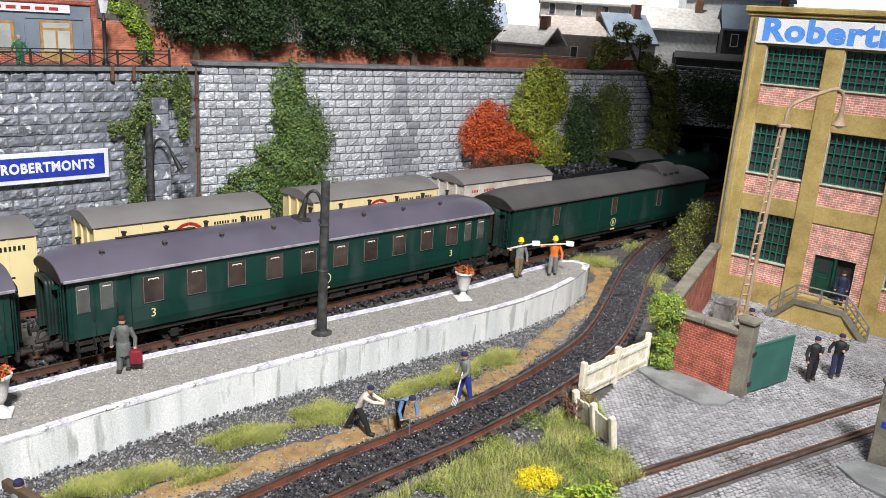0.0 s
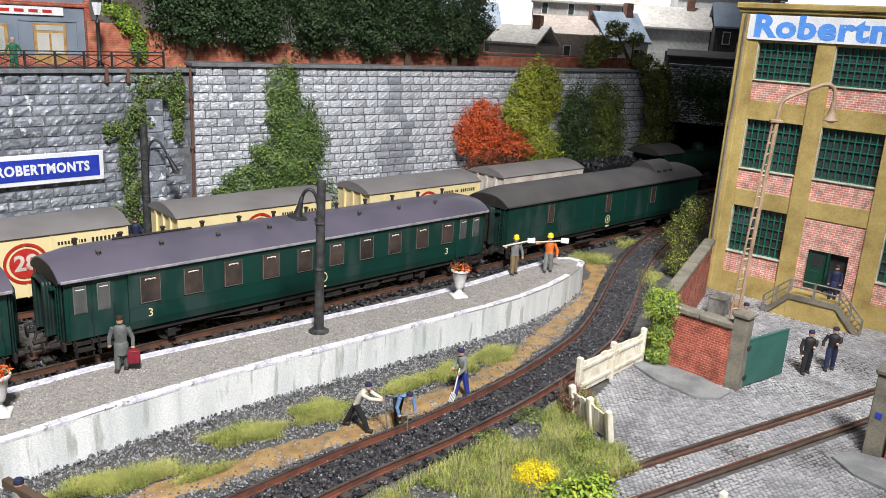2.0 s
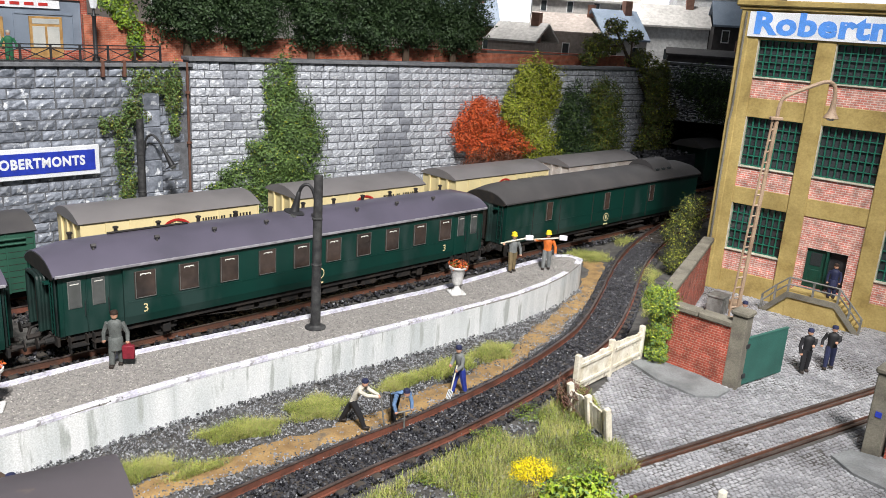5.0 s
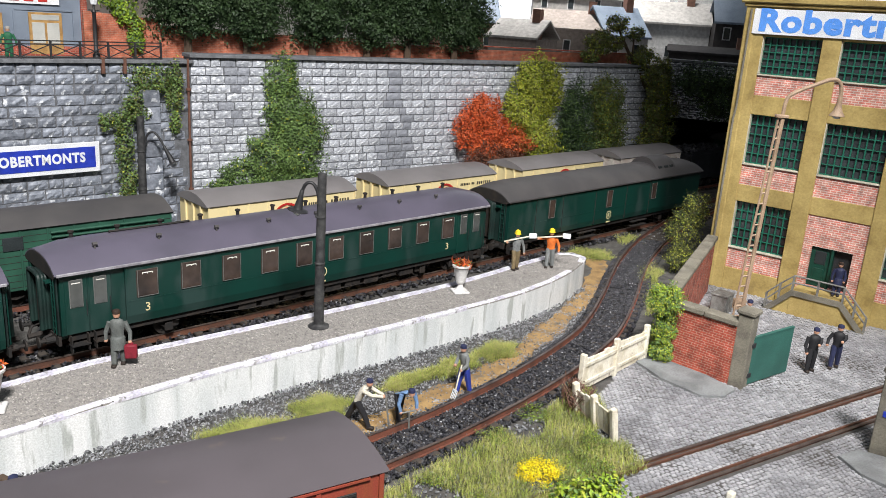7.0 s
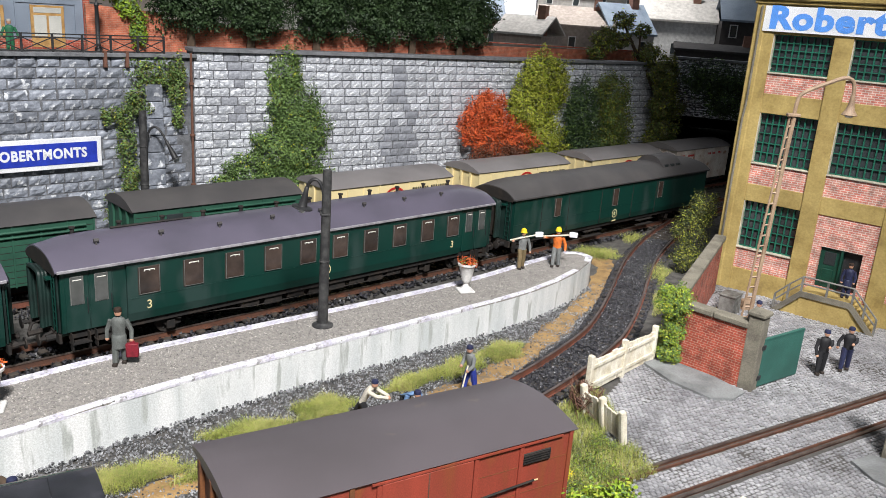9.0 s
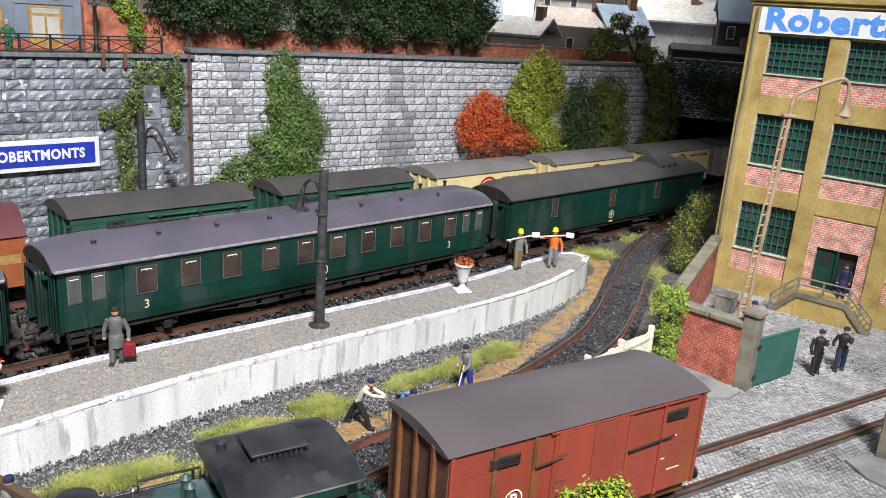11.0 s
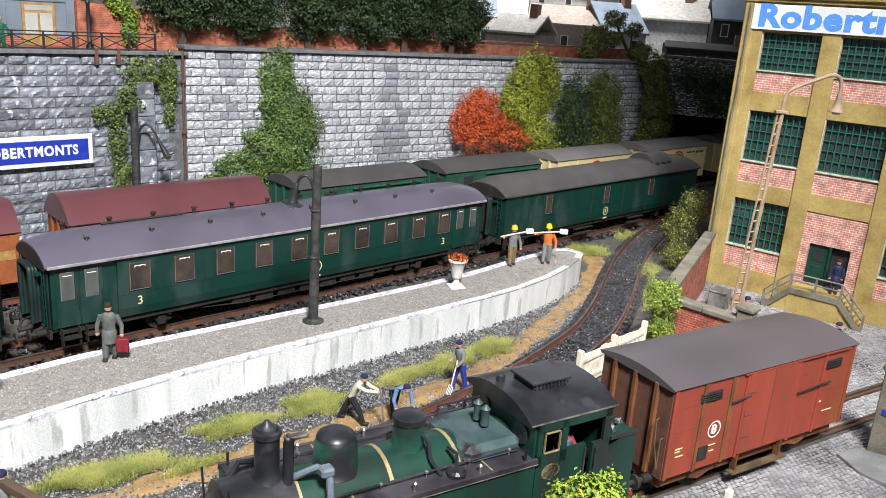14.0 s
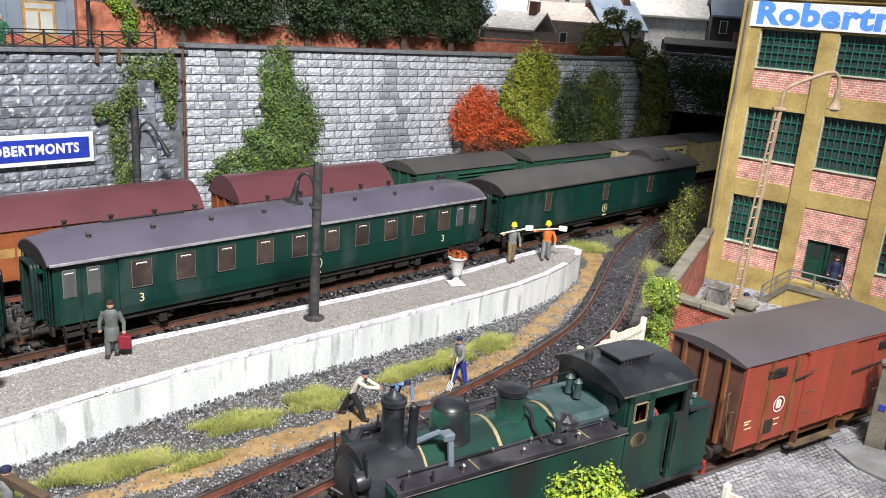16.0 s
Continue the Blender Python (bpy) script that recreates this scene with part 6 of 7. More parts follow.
def fence(label, p, q, h, lean, n, colour):
    d = math.hypot(q[0] - p[0], q[1] - p[1])
    t = thing("board_fence", at(p[0], p[1], 0, math.degrees(math.atan2(q[1] - p[1], q[0] - p[0])), lean), label, "fence")
    for k in range(n):
        x = d * k / n
        hh = h * rnd.uniform(0.93, 1.02)
        part("board", box(B(), x + 0.01, x + d / n - 0.015, -0.035, 0.035, 0.05, hh, 0.012), M[colour], t)
    for z in (0.3, h * 0.75):
        part("rail", box(B(), -0.05, d + 0.05, 0.035, 0.1, z, z + 0.14, 0.01), M[colour], t)
    for x in (0, d * 0.5, d):
        part("post", box(B(), x - 0.1, x + 0.1, -0.12, 0.12, -0.05, h + 0.2, 0.03), M[colour], t)
    return t


fence("flaking cream board fence beside the track", (8.95, 32.25), (5.65, 28.65), 1.4, 0, 13, "fence")
fence("collapsed weathered pale fence leaning into the grass", (5.3, 27.0), (6.3, 25.1), 1.05, 10, 8, "fence")
fence("white paling fence before the yard rails", (8.75, 20.75), (11.4, 18.2), 0.75, 0, 6, "fence")
bn = thing("water_tank", at(14.45, 38.9, 0, 50), "grey galvanised box tank behind the gate wall", "tank")
part("body", box(B(), -0.48, 0.48, -0.4, 0.4, 0, 1.0, 0.03), M["iron"], bn)
part("rim", box(B(), -0.52, 0.52, -0.44, 0.44, 0.96, 1.05, 0.02), M["iron"], bn)
for x in (-0.25, 0.0, 0.25):
    part("rib", box(B(), x - 0.02, x + 0.02, -0.43, -0.39, 0.05, 0.96), M["iron"], bn)
cr = thing("wooden_crate", at(15.6, 39.6, 0, 20), "pale wooden crate beside the factory", "crate")
for k in range(3):
    part("slat", box(B(), -0.3, 0.3, -0.25, 0.25, 0.02 + k * 0.18, 0.16 + k * 0.18, 0.01), M["tanpole"], cr)

# ---- lamps ----
yl = thing("lattice_lamp_post", at(14.26, 36.2, 0), "tan lattice lamp post with curved arm", "lamp post")
for dx in (-0.24, 0.14):
    part("leg", tube(B(), [(dx, 0, 0), (dx * 0.5 + 0.42 * 0.98, 0, 10.4)], 0.1 if dx > 0 else 0.055, 8), M["tanpole"], yl)
for k in range(20):
    z = 0.3 + k * 0.5
    o = 0.42 * z / 10.5
    part("lattice_bar", tube(B(), [(-0.24 * (1 - z / 21) + o, 0, z), (0.14 * (1 - z / 21) + o, 0, z + 0.06)], 0.05, 5), M["tanpole"], yl)
part("collar", box(B(), 0.15, 0.7, -0.15, 0.15, 10.25, 10.4, 0.03), M["tanpole"], yl)
part("arm", tube(B(), smooth_line([(0.45, 0, 10.3), (0.5, 0, 11.0), (0.75, 0, 11.35), (1.7, 0, 11.8), (2.35, 0, 12.05), (2.72, 0, 11.92), (2.84, 0, 11.5), (2.84, 0, 11.2)], 4), 0.09, 8), M["tanpole"], yl, smooth=True)
part("shade", lathe(B(), [(0.1, 11.3), (0.13, 10.95), (0.2, 10.7), (0.33, 10.5), (0.31, 10.47), (0.1, 10.8)], 16, 2.84), M["tanpole"], yl, "tan metal bell shade", smooth=True)
part("bulb", lathe(B(), [(0.05, 10.75), (0.2, 10.55), (0.15, 10.4), (0.03, 10.36)], 12, 2.84), M["paper"], yl, smooth=True)
part("foot", box(B(), -0.35, 0.3, -0.2, 0.2, 0, 0.6, 0.03), M["tanpole"], yl)


def swan_lamp(label, x, y, z, h, r, arm, tilt, cone, rz=0.0):
    """arm: (out, drop from the post's top) points of the neck; the shade hangs at its end, tilted."""
    t = thing("platform_lamp", at(x, y, z, rz), label, "lamp post", "swan-neck lamps")
    part("post", tube(B(), [(0, 0, 0), (0.01, 0, h * 0.5), (0.03, 0, h)], r, 12, r1=r * 0.85), M["pole"], t, "dark timber post", smooth=True)
    part("foot", lathe(B(), [(0.42, 0), (0.42, 0.05), (0.26, 0.08), (r, 0.14)], 18), M["pole"], t)
    part("arm", tube(B(), smooth_line([(a, -0.04, h - b) for a, b in arm], 5), 0.065, 8), M["black"], t, smooth=True)
    m = at(arm[-1][0], -0.04, h - arm[-1][1], 0, 0, tilt)
    part("shade", lathe(B(), [(0.05, 0.12), (0.085, 0.08), (0.09, -0.1), (0.17, -cone), (0.19, -cone - 0.05), (0.39, -cone - 0.1), (0.4, -cone - 0.14), (0.18, -cone - 0.1)], 20), M["black"], t, "black enamel shade with flat rim", m=m, smooth=True)
    part("bulb", lathe(B(), [(0.06, -cone), (0.17, -cone - 0.14), (0.16, -cone - 0.24), (0.08, -cone - 0.32), (0.02, -cone - 0.33)], 12), M["paper"], t, m=m, smooth=True)
    for zz in (h * 0.42, h * 0.72):
        part("strap", lathe(B(), [(r * 0.98, zz), (r * 1.06, zz + 0.02), (r * 1.06, zz + 0.07), (r * 0.98, zz + 0.09)], 12), M["pole"], t)
    return t


swan_lamp("dark timber platform lamp with swan-neck shade", -4.75, 30.06, P_TOP, 6.22, 0.2, [(-0.05, 1.5), (-0.1, 0.85), (-0.26, 0.46), (-0.45, 0.38), (-0.62, 0.5), (-0.73, 0.78)], 12, 0.6)
swan_lamp("dark timber lamp with swan-neck shade before the wall", -17.3, 45.2, 0, 7.25, 0.24, [(0.16, 3.2), (0.2, 2.0), (0.36, 1.12), (0.72, 0.85), (1.05, 1.12), (1.37, 1.7)], -27, 0.85)


# ---- things on the platform ----
def urn(x, y, label):
    t = thing("flower_urn", at(x, y, P_TOP, 20), label, "urn", "platform urns")
    part("plinth", box(B(), -0.36, 0.36, -0.36, 0.36, 0, 0.1, 0.03), M["marble"], t)
    part("bowl", lathe(B(), [(0.27, 0.1), (0.22, 0.18), (0.13, 0.28), (0.12, 0.4), (0.2, 0.48), (0.23, 0.56), (0.28, 0.8), (0.36, 1.2), (0.44, 1.27), (0.44, 1.34), (0.36, 1.35), (0.32, 1.2), (0.05, 1.15)], 20), M["marble"], t, "white turned bowl", smooth=True)
    leaves("flower_cluster", blob((0, 0, 1.38), (0.4, 0.4, 0.2), 220, 0.2)[0], 0.09, [M["flower"], M["russet"], M["ivy"]], t, "orange-red flowers", up=1.2, weights=[0.6, 0.25, 0.15])
    bl = rng.uniform(-0.35, 0.35, (60, 2))
    v, f = [], []
    for i, (px, py) in enumerate(bl):
        v += [(px - 0.012, py, 1.2), (px + 0.012, py, 1.2), (px * 1.3, py * 1.3, 1.5 + 0.08 * (i % 3))]; f.append((3 * i, 3 * i + 1, 3 * i + 2))
    mesh_part("stem_cluster", v, f, M["flower"], t)
    return t


urn(0.95, 35.25, "white plaster urn with orange flowers on the platform")
urn(-13.25, 21.95, "white plaster urn with red flowers at the platform's near end")


# ---- painted model figures, each one plain mesh ----
def figure(label, m, hat, coat, legs, reach=((-0.42, -0.1, 0.95), (0.42, -0.1, 0.95)), stride=0.12, bend=0.0, h=2.0, extra=None, skirt=False, hat_round=False):
    k = h / 2.0
    bm = B()
    fwd = -bend
    hip = Vector((0, 0, 0.98)); sh = Vector((0, fwd * 0.8, 0.98 + 0.62 * math.cos(bend * 0.9)))
    head = sh + Vector((0, fwd * 0.35 - 0.02, 0.25 * (1 - bend * 0.4)))
    for s in (-1, 1):
        y = stride * s
        tube(bm, [(0.1 * s, 0, 1.0), (0.12 * s, y * 0.6 - 0.02, 0.5), (0.13 * s, y, 0.06)], 0.135, 8, 2, r1=0.085)
        box(bm, 0.13 * s - 0.075, 0.13 * s + 0.075, y - 0.2, y + 0.08, 0, 0.1, 0.02, 3)
    lathe_pts = [(hip, 0.2), (hip.lerp(sh, 0.4), 0.2), (hip.lerp(sh, 0.8), 0.25), (sh, 0.2), (sh + Vector((0, 0, 0.06)), 0.09)]
    rings = []
    for p, r in lathe_pts:
        rings.append([bm.verts.new(p + Vector((math.cos(2 * math.pi * i / 10) * r, math.sin(2 * math.pi * i / 10) * r * 0.66, 0))) for i in range(10)])
    for a, b in zip(rings, rings[1:]):
        for i in range(10):
            bm.faces.new((a[i], a[(i + 1) % 10], b[(i + 1) % 10], b[i])).material_index = 1
    bm.faces.new(rings[0][::-1]).material_index = 1; bm.faces.new(rings[-1]).material_index = 1
    if skirt:
        lathe(bm, [(0.24, 0.6), (0.24, 0.98), (0.2, 1.05)], 10, mi=1)
    for s, hp in zip((-1, 1), reach):
        a = sh + Vector((0.24 * s, 0, -0.06)); hp = Vector(hp)
        el = a.lerp(hp, 0.5) + Vector((0.07 * s, 0.06, -0.04))
        tube(bm, [a, el, hp], 0.085, 7, 1, r1=0.06)
        lathe(bm, [(0.02, -0.06), (0.065, -0.02), (0.065, 0.03), (0.02, 0.07)], 7, mi=0)
        bm.verts.ensure_lookup_table()
        bmesh.ops.translate(bm, vec=hp, verts=bm.verts[-28:])
    n0 = len(bm.verts)
    lathe(bm, [(0.03, -0.16), (0.1, -0.12), (0.125, 0.0), (0.115, 0.08), (0.03, 0.15)], 10, mi=0)
    lathe(bm, [(0.128, 0.0), (0.138, 0.04), (0.115, 0.12), (0.03, 0.155)] if not hat_round else [(0.17, 0.0), (0.15, 0.05), (0.13, 0.16), (0.04, 0.22)], 10, mi=4)
    bm.verts.ensure_lookup_table()
    bmesh.ops.translate(bm, vec=head, verts=bm.verts[n0:])
    mats = [M["skin"], coat, legs, cloth("boot", (0.03, 0.022, 0.018)), hat]
    if extra:
        mats += extra(bm)
    bmesh.ops.scale(bm, vec=(k, k, k), verts=bm.verts)
    ob = part("figurine", bm, mats, m=m, smooth=True)
    return tagged(ob, label, "figurine", "painted model figures")


navy, black_, grey, blue_, khaki = cloth("navy", (0.02, 0.025, 0.07)), cloth("black", (0.015, 0.015, 0.018)), cloth("grey", (0.2, 0.21, 0.21)), cloth("blue", (0.14, 0.24, 0.42)), cloth("khaki", (0.2, 0.15, 0.08))
whitec, yellowc, orangec, brownc, greenc, royal = cloth("offwhite", (0.6, 0.56, 0.48)), cloth("helmet_yellow", (0.8, 0.6, 0.02)), cloth("orange", (0.7, 0.17, 0.03)), cloth("hair", (0.035, 0.02, 0.014)), cloth("green", (0.02, 0.13, 0.06)), cloth("royal", (0.03, 0.05, 0.3))
coatg = cloth("raincoat", (0.12, 0.13, 0.125))
wood = M["tanpole"]


def suitcase(bm):
    box(bm, 0.22, 0.62, -0.24, -0.06, 0.3, 0.78, 0.03, 5)
    box(bm, 0.35, 0.5, -0.17, -0.13, 0.78, 0.86, 0.0, 5)
    return [cloth("suitcase", (0.2, 0.012, 0.025))]


def shouldered(bm):
    tube(bm, [(-0.75, -0.2, 1.52), (0.62, -0.12, 1.75)], 0.04, 6, 5)
    box(bm, 0.55, 0.95, -0.2, -0.06, 1.64, 1.9, 0.03, 6)
    return [M["fence"], M["paper"]]


def pushbar(bm):
    tube(bm, [(0.1, -1.0, 1.45), (0.1, -1.2, 0.05)], 0.035, 6, 5)
    return [M["iron"]]


def tamper(bm):
    tube(bm, [(-0.3, -0.88, 0.68), (0.36, -0.88, 0.72)], 0.03, 6, 5)
    tube(bm, [(0.03, -0.88, 0.7), (0.03, -0.9, 0.02)], 0.03, 6, 5)
    return [M["iron"]]


def fork(bm):
    tube(bm, [(0.25, -0.35, 1.3), (0.3, -0.6, 0.35)], 0.03, 6, 5)
    for dx in (-0.12, -0.04, 0.04, 0.12):
        tube(bm, [(0.3 + dx, -0.6, 0.35), (0.3 + dx, -0.72, 0.02)], 0.018, 5, 6)
    tube(bm, [(0.18, -0.6, 0.35), (0.42, -0.6, 0.35)], 0.02, 5, 6)
    return [M["fence"], M["paper"]]


def beam(bm):
    box(bm, -1.6, 0.6, -0.12, 0.1, 1.55, 1.8, 0.03, 5)
    return [M["bark"]]


figure("grey-coated traveller figure with red suitcase on the platform", at(-10.9, 25.55, P_TOP, 12), brownc, coatg, coatg, ((-0.36, -0.05, 0.9), (0.4, -0.12, 0.88)), extra=suitcase, skirt=True, h=2.05)
figure("figure with yellow helmet and shovel over its shoulder", at(3.79, 39.24, P_TOP, 15), yellowc, grey, khaki, ((-0.62, -0.3, 1.5), (0.4, -0.05, 0.85)), extra=shouldered, hat_round=True, h=2.05)
figure("figure in orange vest with shovel over its shoulder", at(5.63, 39.99, P_TOP, -15), yellowc, orangec, grey, ((-0.62, -0.3, 1.5), (0.42, -0.05, 0.9)), extra=shouldered, hat_round=True, h=2.05)
figure("track worker figure in white shirt pushing an iron bar", at(-2.6, 25.0, 0.05, 75), navy, whitec, black_, ((0.0, -0.98, 1.3), (0.15, -0.98, 1.28)), stride=0.5, bend=0.36, extra=pushbar, h=1.88)
figure("track worker figure in blue shirt bending over the rail", at(-1.2, 25.55, 0.1, 25), navy, blue_, black_, ((-0.28, -0.85, 0.68), (0.33, -0.85, 0.72)), stride=0.28, bend=0.92, extra=tamper, h=1.9)
figure("track worker figure in grey vest with a fork", at(1.1, 27.95, 0.05, -55), navy, grey, royal, ((-0.1, -0.4, 1.15), (0.3, -0.4, 1.1)), stride=0.2, bend=0.1, extra=fork)
figure("worker figure carrying a dark timber beam", at(-10.45, 17.8, 0.05, 150), navy, grey, royal, ((-0.4, -0.3, 1.45), (0.3, -0.3, 1.5)), extra=beam)
figure("figure in black leather jacket and cap in the yard", at(16.0, 31.95, 0.06, -8), navy, black_, black_, ((-0.28, -0.2, 0.85), (0.12, -0.3, 1.3)))
figure("figure in navy uniform and cap in the yard", at(17.3, 32.5, 0.06, -25), navy, black_, navy, ((-0.4, -0.15, 1.0), (0.15, -0.3, 1.3)), stride=0.18)
figure("railwayman figure in dark blue beside the wall lamp", at(-17.75, 44.5, 0, 10), brownc, navy, navy, h=1.95)
figure("figure in dark coat and cap behind the gate pillar", at(14.3, 35.1, 0.06, 20), navy, black_, black_)
lp = Vector((15.49, 43.35, 0)) + FU * 6.45 - FN * 0.75
figure("figure in blue dress on the factory landing", at(lp.x, lp.y, 1.31, -30), brownc, navy, navy, ((-0.3, -0.1, 0.85), (0.3, -0.1, 0.9)), stride=0.03, h=1.8, skirt=True)
figure("figure in green coat behind the street railing", at(-22.9, 42.6, 10.05, 30), cloth("grey_hat", (0.35, 0.33, 0.3)), greenc, greenc, h=1.75)
DRIVER = figure("driver figure in red scarf in the locomotive cab", Matrix(), navy, cloth("red_scarf", (0.35, 0.05, 0.05)), blue_, ((-0.3, -0.3, 1.2), (0.3, -0.3, 1.2)), h=1.9)

# ---- wall fittings ----
sgn = thing("station_sign", at(-19.45, 44.28, 0, 45), "blue enamel station nameboard in white frame", "sign")
part("frame", box(B(), -6.6, 0.12, -0.2, -0.1, 4.2, 5.85, 0.03), M["paper"], sgn)
part("field", box(B(), -6.3, -0.14, -0.225, -0.18, 4.46, 5.6), M["blue"], sgn)
text("lettering", "ROBERTMONTS", 0.72, M["paper"], sgn, at(-3.08, -0.23, 5.02) @ UP, depth=0.01, bold=0.03, width=4.75, spacing=1.12)
pl = thing("wall_pillar", at(-17.35, 46.45, 0, 45), "grey stone buttress against the wall", "pillar", kind="structure")
for k in range(9):
    part("block", box(B(), -0.55 + 0.008 * k, 0.55 - 0.008 * k, -0.75, 0.0, k * 0.96 + 0.02, k * 0.96 + 0.95, 0.04), M["stone_l"], pl)
pp = thing("drain_pipe", at(-15.45, 48.15, 0), "rusty brown drain pipe on the wall corner", "pipe")
part("pipe", tube(B(), [(0, 0, 0), (0, 0, 10.35)], 0.075, 10), M["pipe"], pp)
for z in (2.5, 5.5, 8.5):
    part("clamp", lathe(B(), [(0.11, z), (0.15, z + 0.02), (0.15, z + 0.14), (0.11, z + 0.16)], 10), M["pipe"], pp)
for s in (-3.9, -2.7):
    q = WA + LU * (s - 1.2)
    st_ = thing("railing_bracket", at(q.x, q.y - 0.15, 9.5, 45), "rusty bracket on the wall top", "bracket")
    part("bracket", box(B(), -0.09, 0.09, -0.14, 0.1, 0, 0.9, 0.02), M["pipe"], st_)

# ---- the upper street ----
q = WA - LU * 1.8
rl = thing("street_railing", at(q.x, q.y, 10.25, 225), "black iron railing with crossed bars", "railing", kind="structure")
for k in range(9):
    x = k * 1.5
    part("post", box(B(), x - 0.05, x + 0.05, -0.05, 0.05, 0, 0.95), M["black"], rl)
    if k < 8:
        part("cross_bar", tube(B(), [(x, 0, 0.1), (x + 1.5, 0, 0.75)], 0.03, 5), M["black"], rl)
        part("cross_bar", tube(B(), [(x, 0, 0.75), (x + 1.5, 0, 0.1)], 0.03, 5), M["black"], rl)
for z in (0.08, 0.75, 0.93):
    part("rail", box(B(), 0, 12, -0.035, 0.035, z - 0.03, z + 0.03), M["black"], rl)
hs = thing("street_house", at(-21.76, 49.14, 10.05, 45), "blue-grey rendered shop house with ochre door", "house")
part("wall", box(B(), -14, 0, 0, 8, 0, 8), M["facade"], hs)
part("stone_base", box(B(), -14, 0.03, -0.08, 0.02, 0, 0.55), M["wbrick"], hs)
part("cornice", box(B(), -14, 0.05, -0.15, 0.02, 3.35, 3.6, 0.03), M["wbrick"], hs)
part("shop_sign", box(B(), -9.5, -1.45, -0.13, -0.03, 2.85, 3.3), M["paper"], hs, "white shop board with red lettering")
for k in range(9):
    part("lettering", box(B(), -8.6 + k * 0.75, -8.1 + k * 0.75, -0.15, -0.12, 2.98, 3.15), M["red"], hs)
d = part("door", box(B(), -3.15, -1.35, -0.1, 0.02, 0.1, 2.4, 0.02), M["door"], hs, "ochre wooden double door")
for x in (-3.0, -2.2):
    part("pane", box(B(), x, x + 0.68, -0.12, -0.08, 0.7, 1.85, 0.02), M["pane"], d)
part("pane", box(B(), -3.0, -1.5, -0.12, -0.08, 1.98, 2.28, 0.02), M["pane"], d)
for x0, x1, z0, z1 in ((-3.9, -0.7, 2.5, 2.58), (-3.95, -3.87, 0.5, 2.58), (-0.73, -0.65, 0.5, 2.58)):
    part("moulding", box(B(), x0, x1, -0.06, 0.01, z0, z1), M["facade"], hs)
w = part("shop_window", box(B(), -7.4, -4.5, -0.08, 0.02, 0.6, 2.3, 0.02), M["door"], hs)
part("pane", box(B(), -7.2, -4.7, -0.11, -0.06, 0.75, 2.15), M["pane"], w)
part("corner_pilaster", box(B(), -0.25, 0.1, -0.12, 0.1, 0, 8), M["wbrick"], hs)
ll = thing("street_lantern", at(-19.6, 45.4, 10.05), "black cast-iron street lantern with white glass", "street lamp")
part("post", lathe(B(), [(0.2, 0), (0.2, 0.4), (0.12, 0.5), (0.1, 2.6), (0.14, 2.65), (0.06, 2.8), (0.06, 3.05)], 12), M["black"], ll, smooth=True)
part("lantern_glass", lathe(B(), [(0.16, 3.05), (0.3, 3.75), (0.05, 3.8)], 6), M["paper"], ll)
part("lantern_cap", lathe(B(), [(0.34, 3.75), (0.2, 4.0), (0.04, 4.15)], 6), M["black"], ll)
part("ladder_bar", tube(B(), [(-0.3, 0, 2.75), (0.3, 0, 2.75)], 0.03, 6), M["black"], ll)
# brick parapet behind the wall
bp = thing("parapet_wall", at(-15.4, 48.48, 0, WDIR) @ at(0, 2.6, 0), "orange brick parapet wall behind the hedge", "brick wall", kind="structure")
part("brickwork", extrude(B(), [(-5.2, 10), (42, 10), (42, 11.35), (23, 11.3), (6, 11.8), (-1, 12.1), (-1, 12.4), (-5.2, 12.7)], 0, 0.4, axis="y"), M["tbrick"], bp)
part("coping", box(B(), 0, 42, -0.06, 0.46, 0, 0.1), M["wbrick"], bp, m=at(0, 0, 11.78, 0, 0, 0.62))


# ---- plants ----
def shrub(name, label, category, blobs, size, mats, weights=None, trunk=None, m=None, group="", dense=2.1):
    t = thing(name, m or Matrix(), label, category, group)
    sp, nr = [], []
    for c, r, n in blobs:
        n = int(n * dense * 1.5)
        a, b = blob(c, [q * 0.95 for q in r], n // 2, 0.35)
        sp.append(a); nr.append(b)
        k = 10 + n // 260
        hub, way = blob(c, [q * 0.9 for q in r], k, 0.8)
        for h_, w_ in zip(hub, way):
            f = rng.uniform(0.24, 0.42)
            a, b = blob(h_, [max(f * q, 0.12) for q in r], n // (2 * k) + 1, 0.3)
            sp.append(a); nr.append(0.6 * b + 0.5 * w_)
    leaves("crown", np.vstack(sp), size * 0.6, [M[k] for k in mats], t, weights=weights, normals=np.vstack(nr))
    for pts, r in (trunk or []):
        part("trunk", tube(B(), pts, r, 7, r1=r * 0.4), M["bark"], t, smooth=True)
    return t


wm = at(WA.x, WA.y, 0, WDIR)
shrub("climbing_ivy", "tall green ivy climbing the stone wall", "ivy",
      [((5.6, -0.25, 9.3), (1.2, 0.45, 1.6), 900), ((6.2, -0.3, 7.2), (1.9, 0.55, 2.0), 1700), ((7.0, -0.3, 5.0), (2.0, 0.6, 2.5), 2100), ((5.2, -0.35, 4.2), (2.0, 0.6, 1.9), 1600), ((3.2, -0.4, 2.8), (2.0, 0.65, 1.4), 1300), ((6.5, -0.4, 1.8), (3.0, 0.7, 1.8), 1700)],
      0.14, ["ivy", "dkleaf", "limeleaf"], [0.9, 0.06, 0.04], m=wm)
lm = at(-17.35, 46.45, 0, 45)
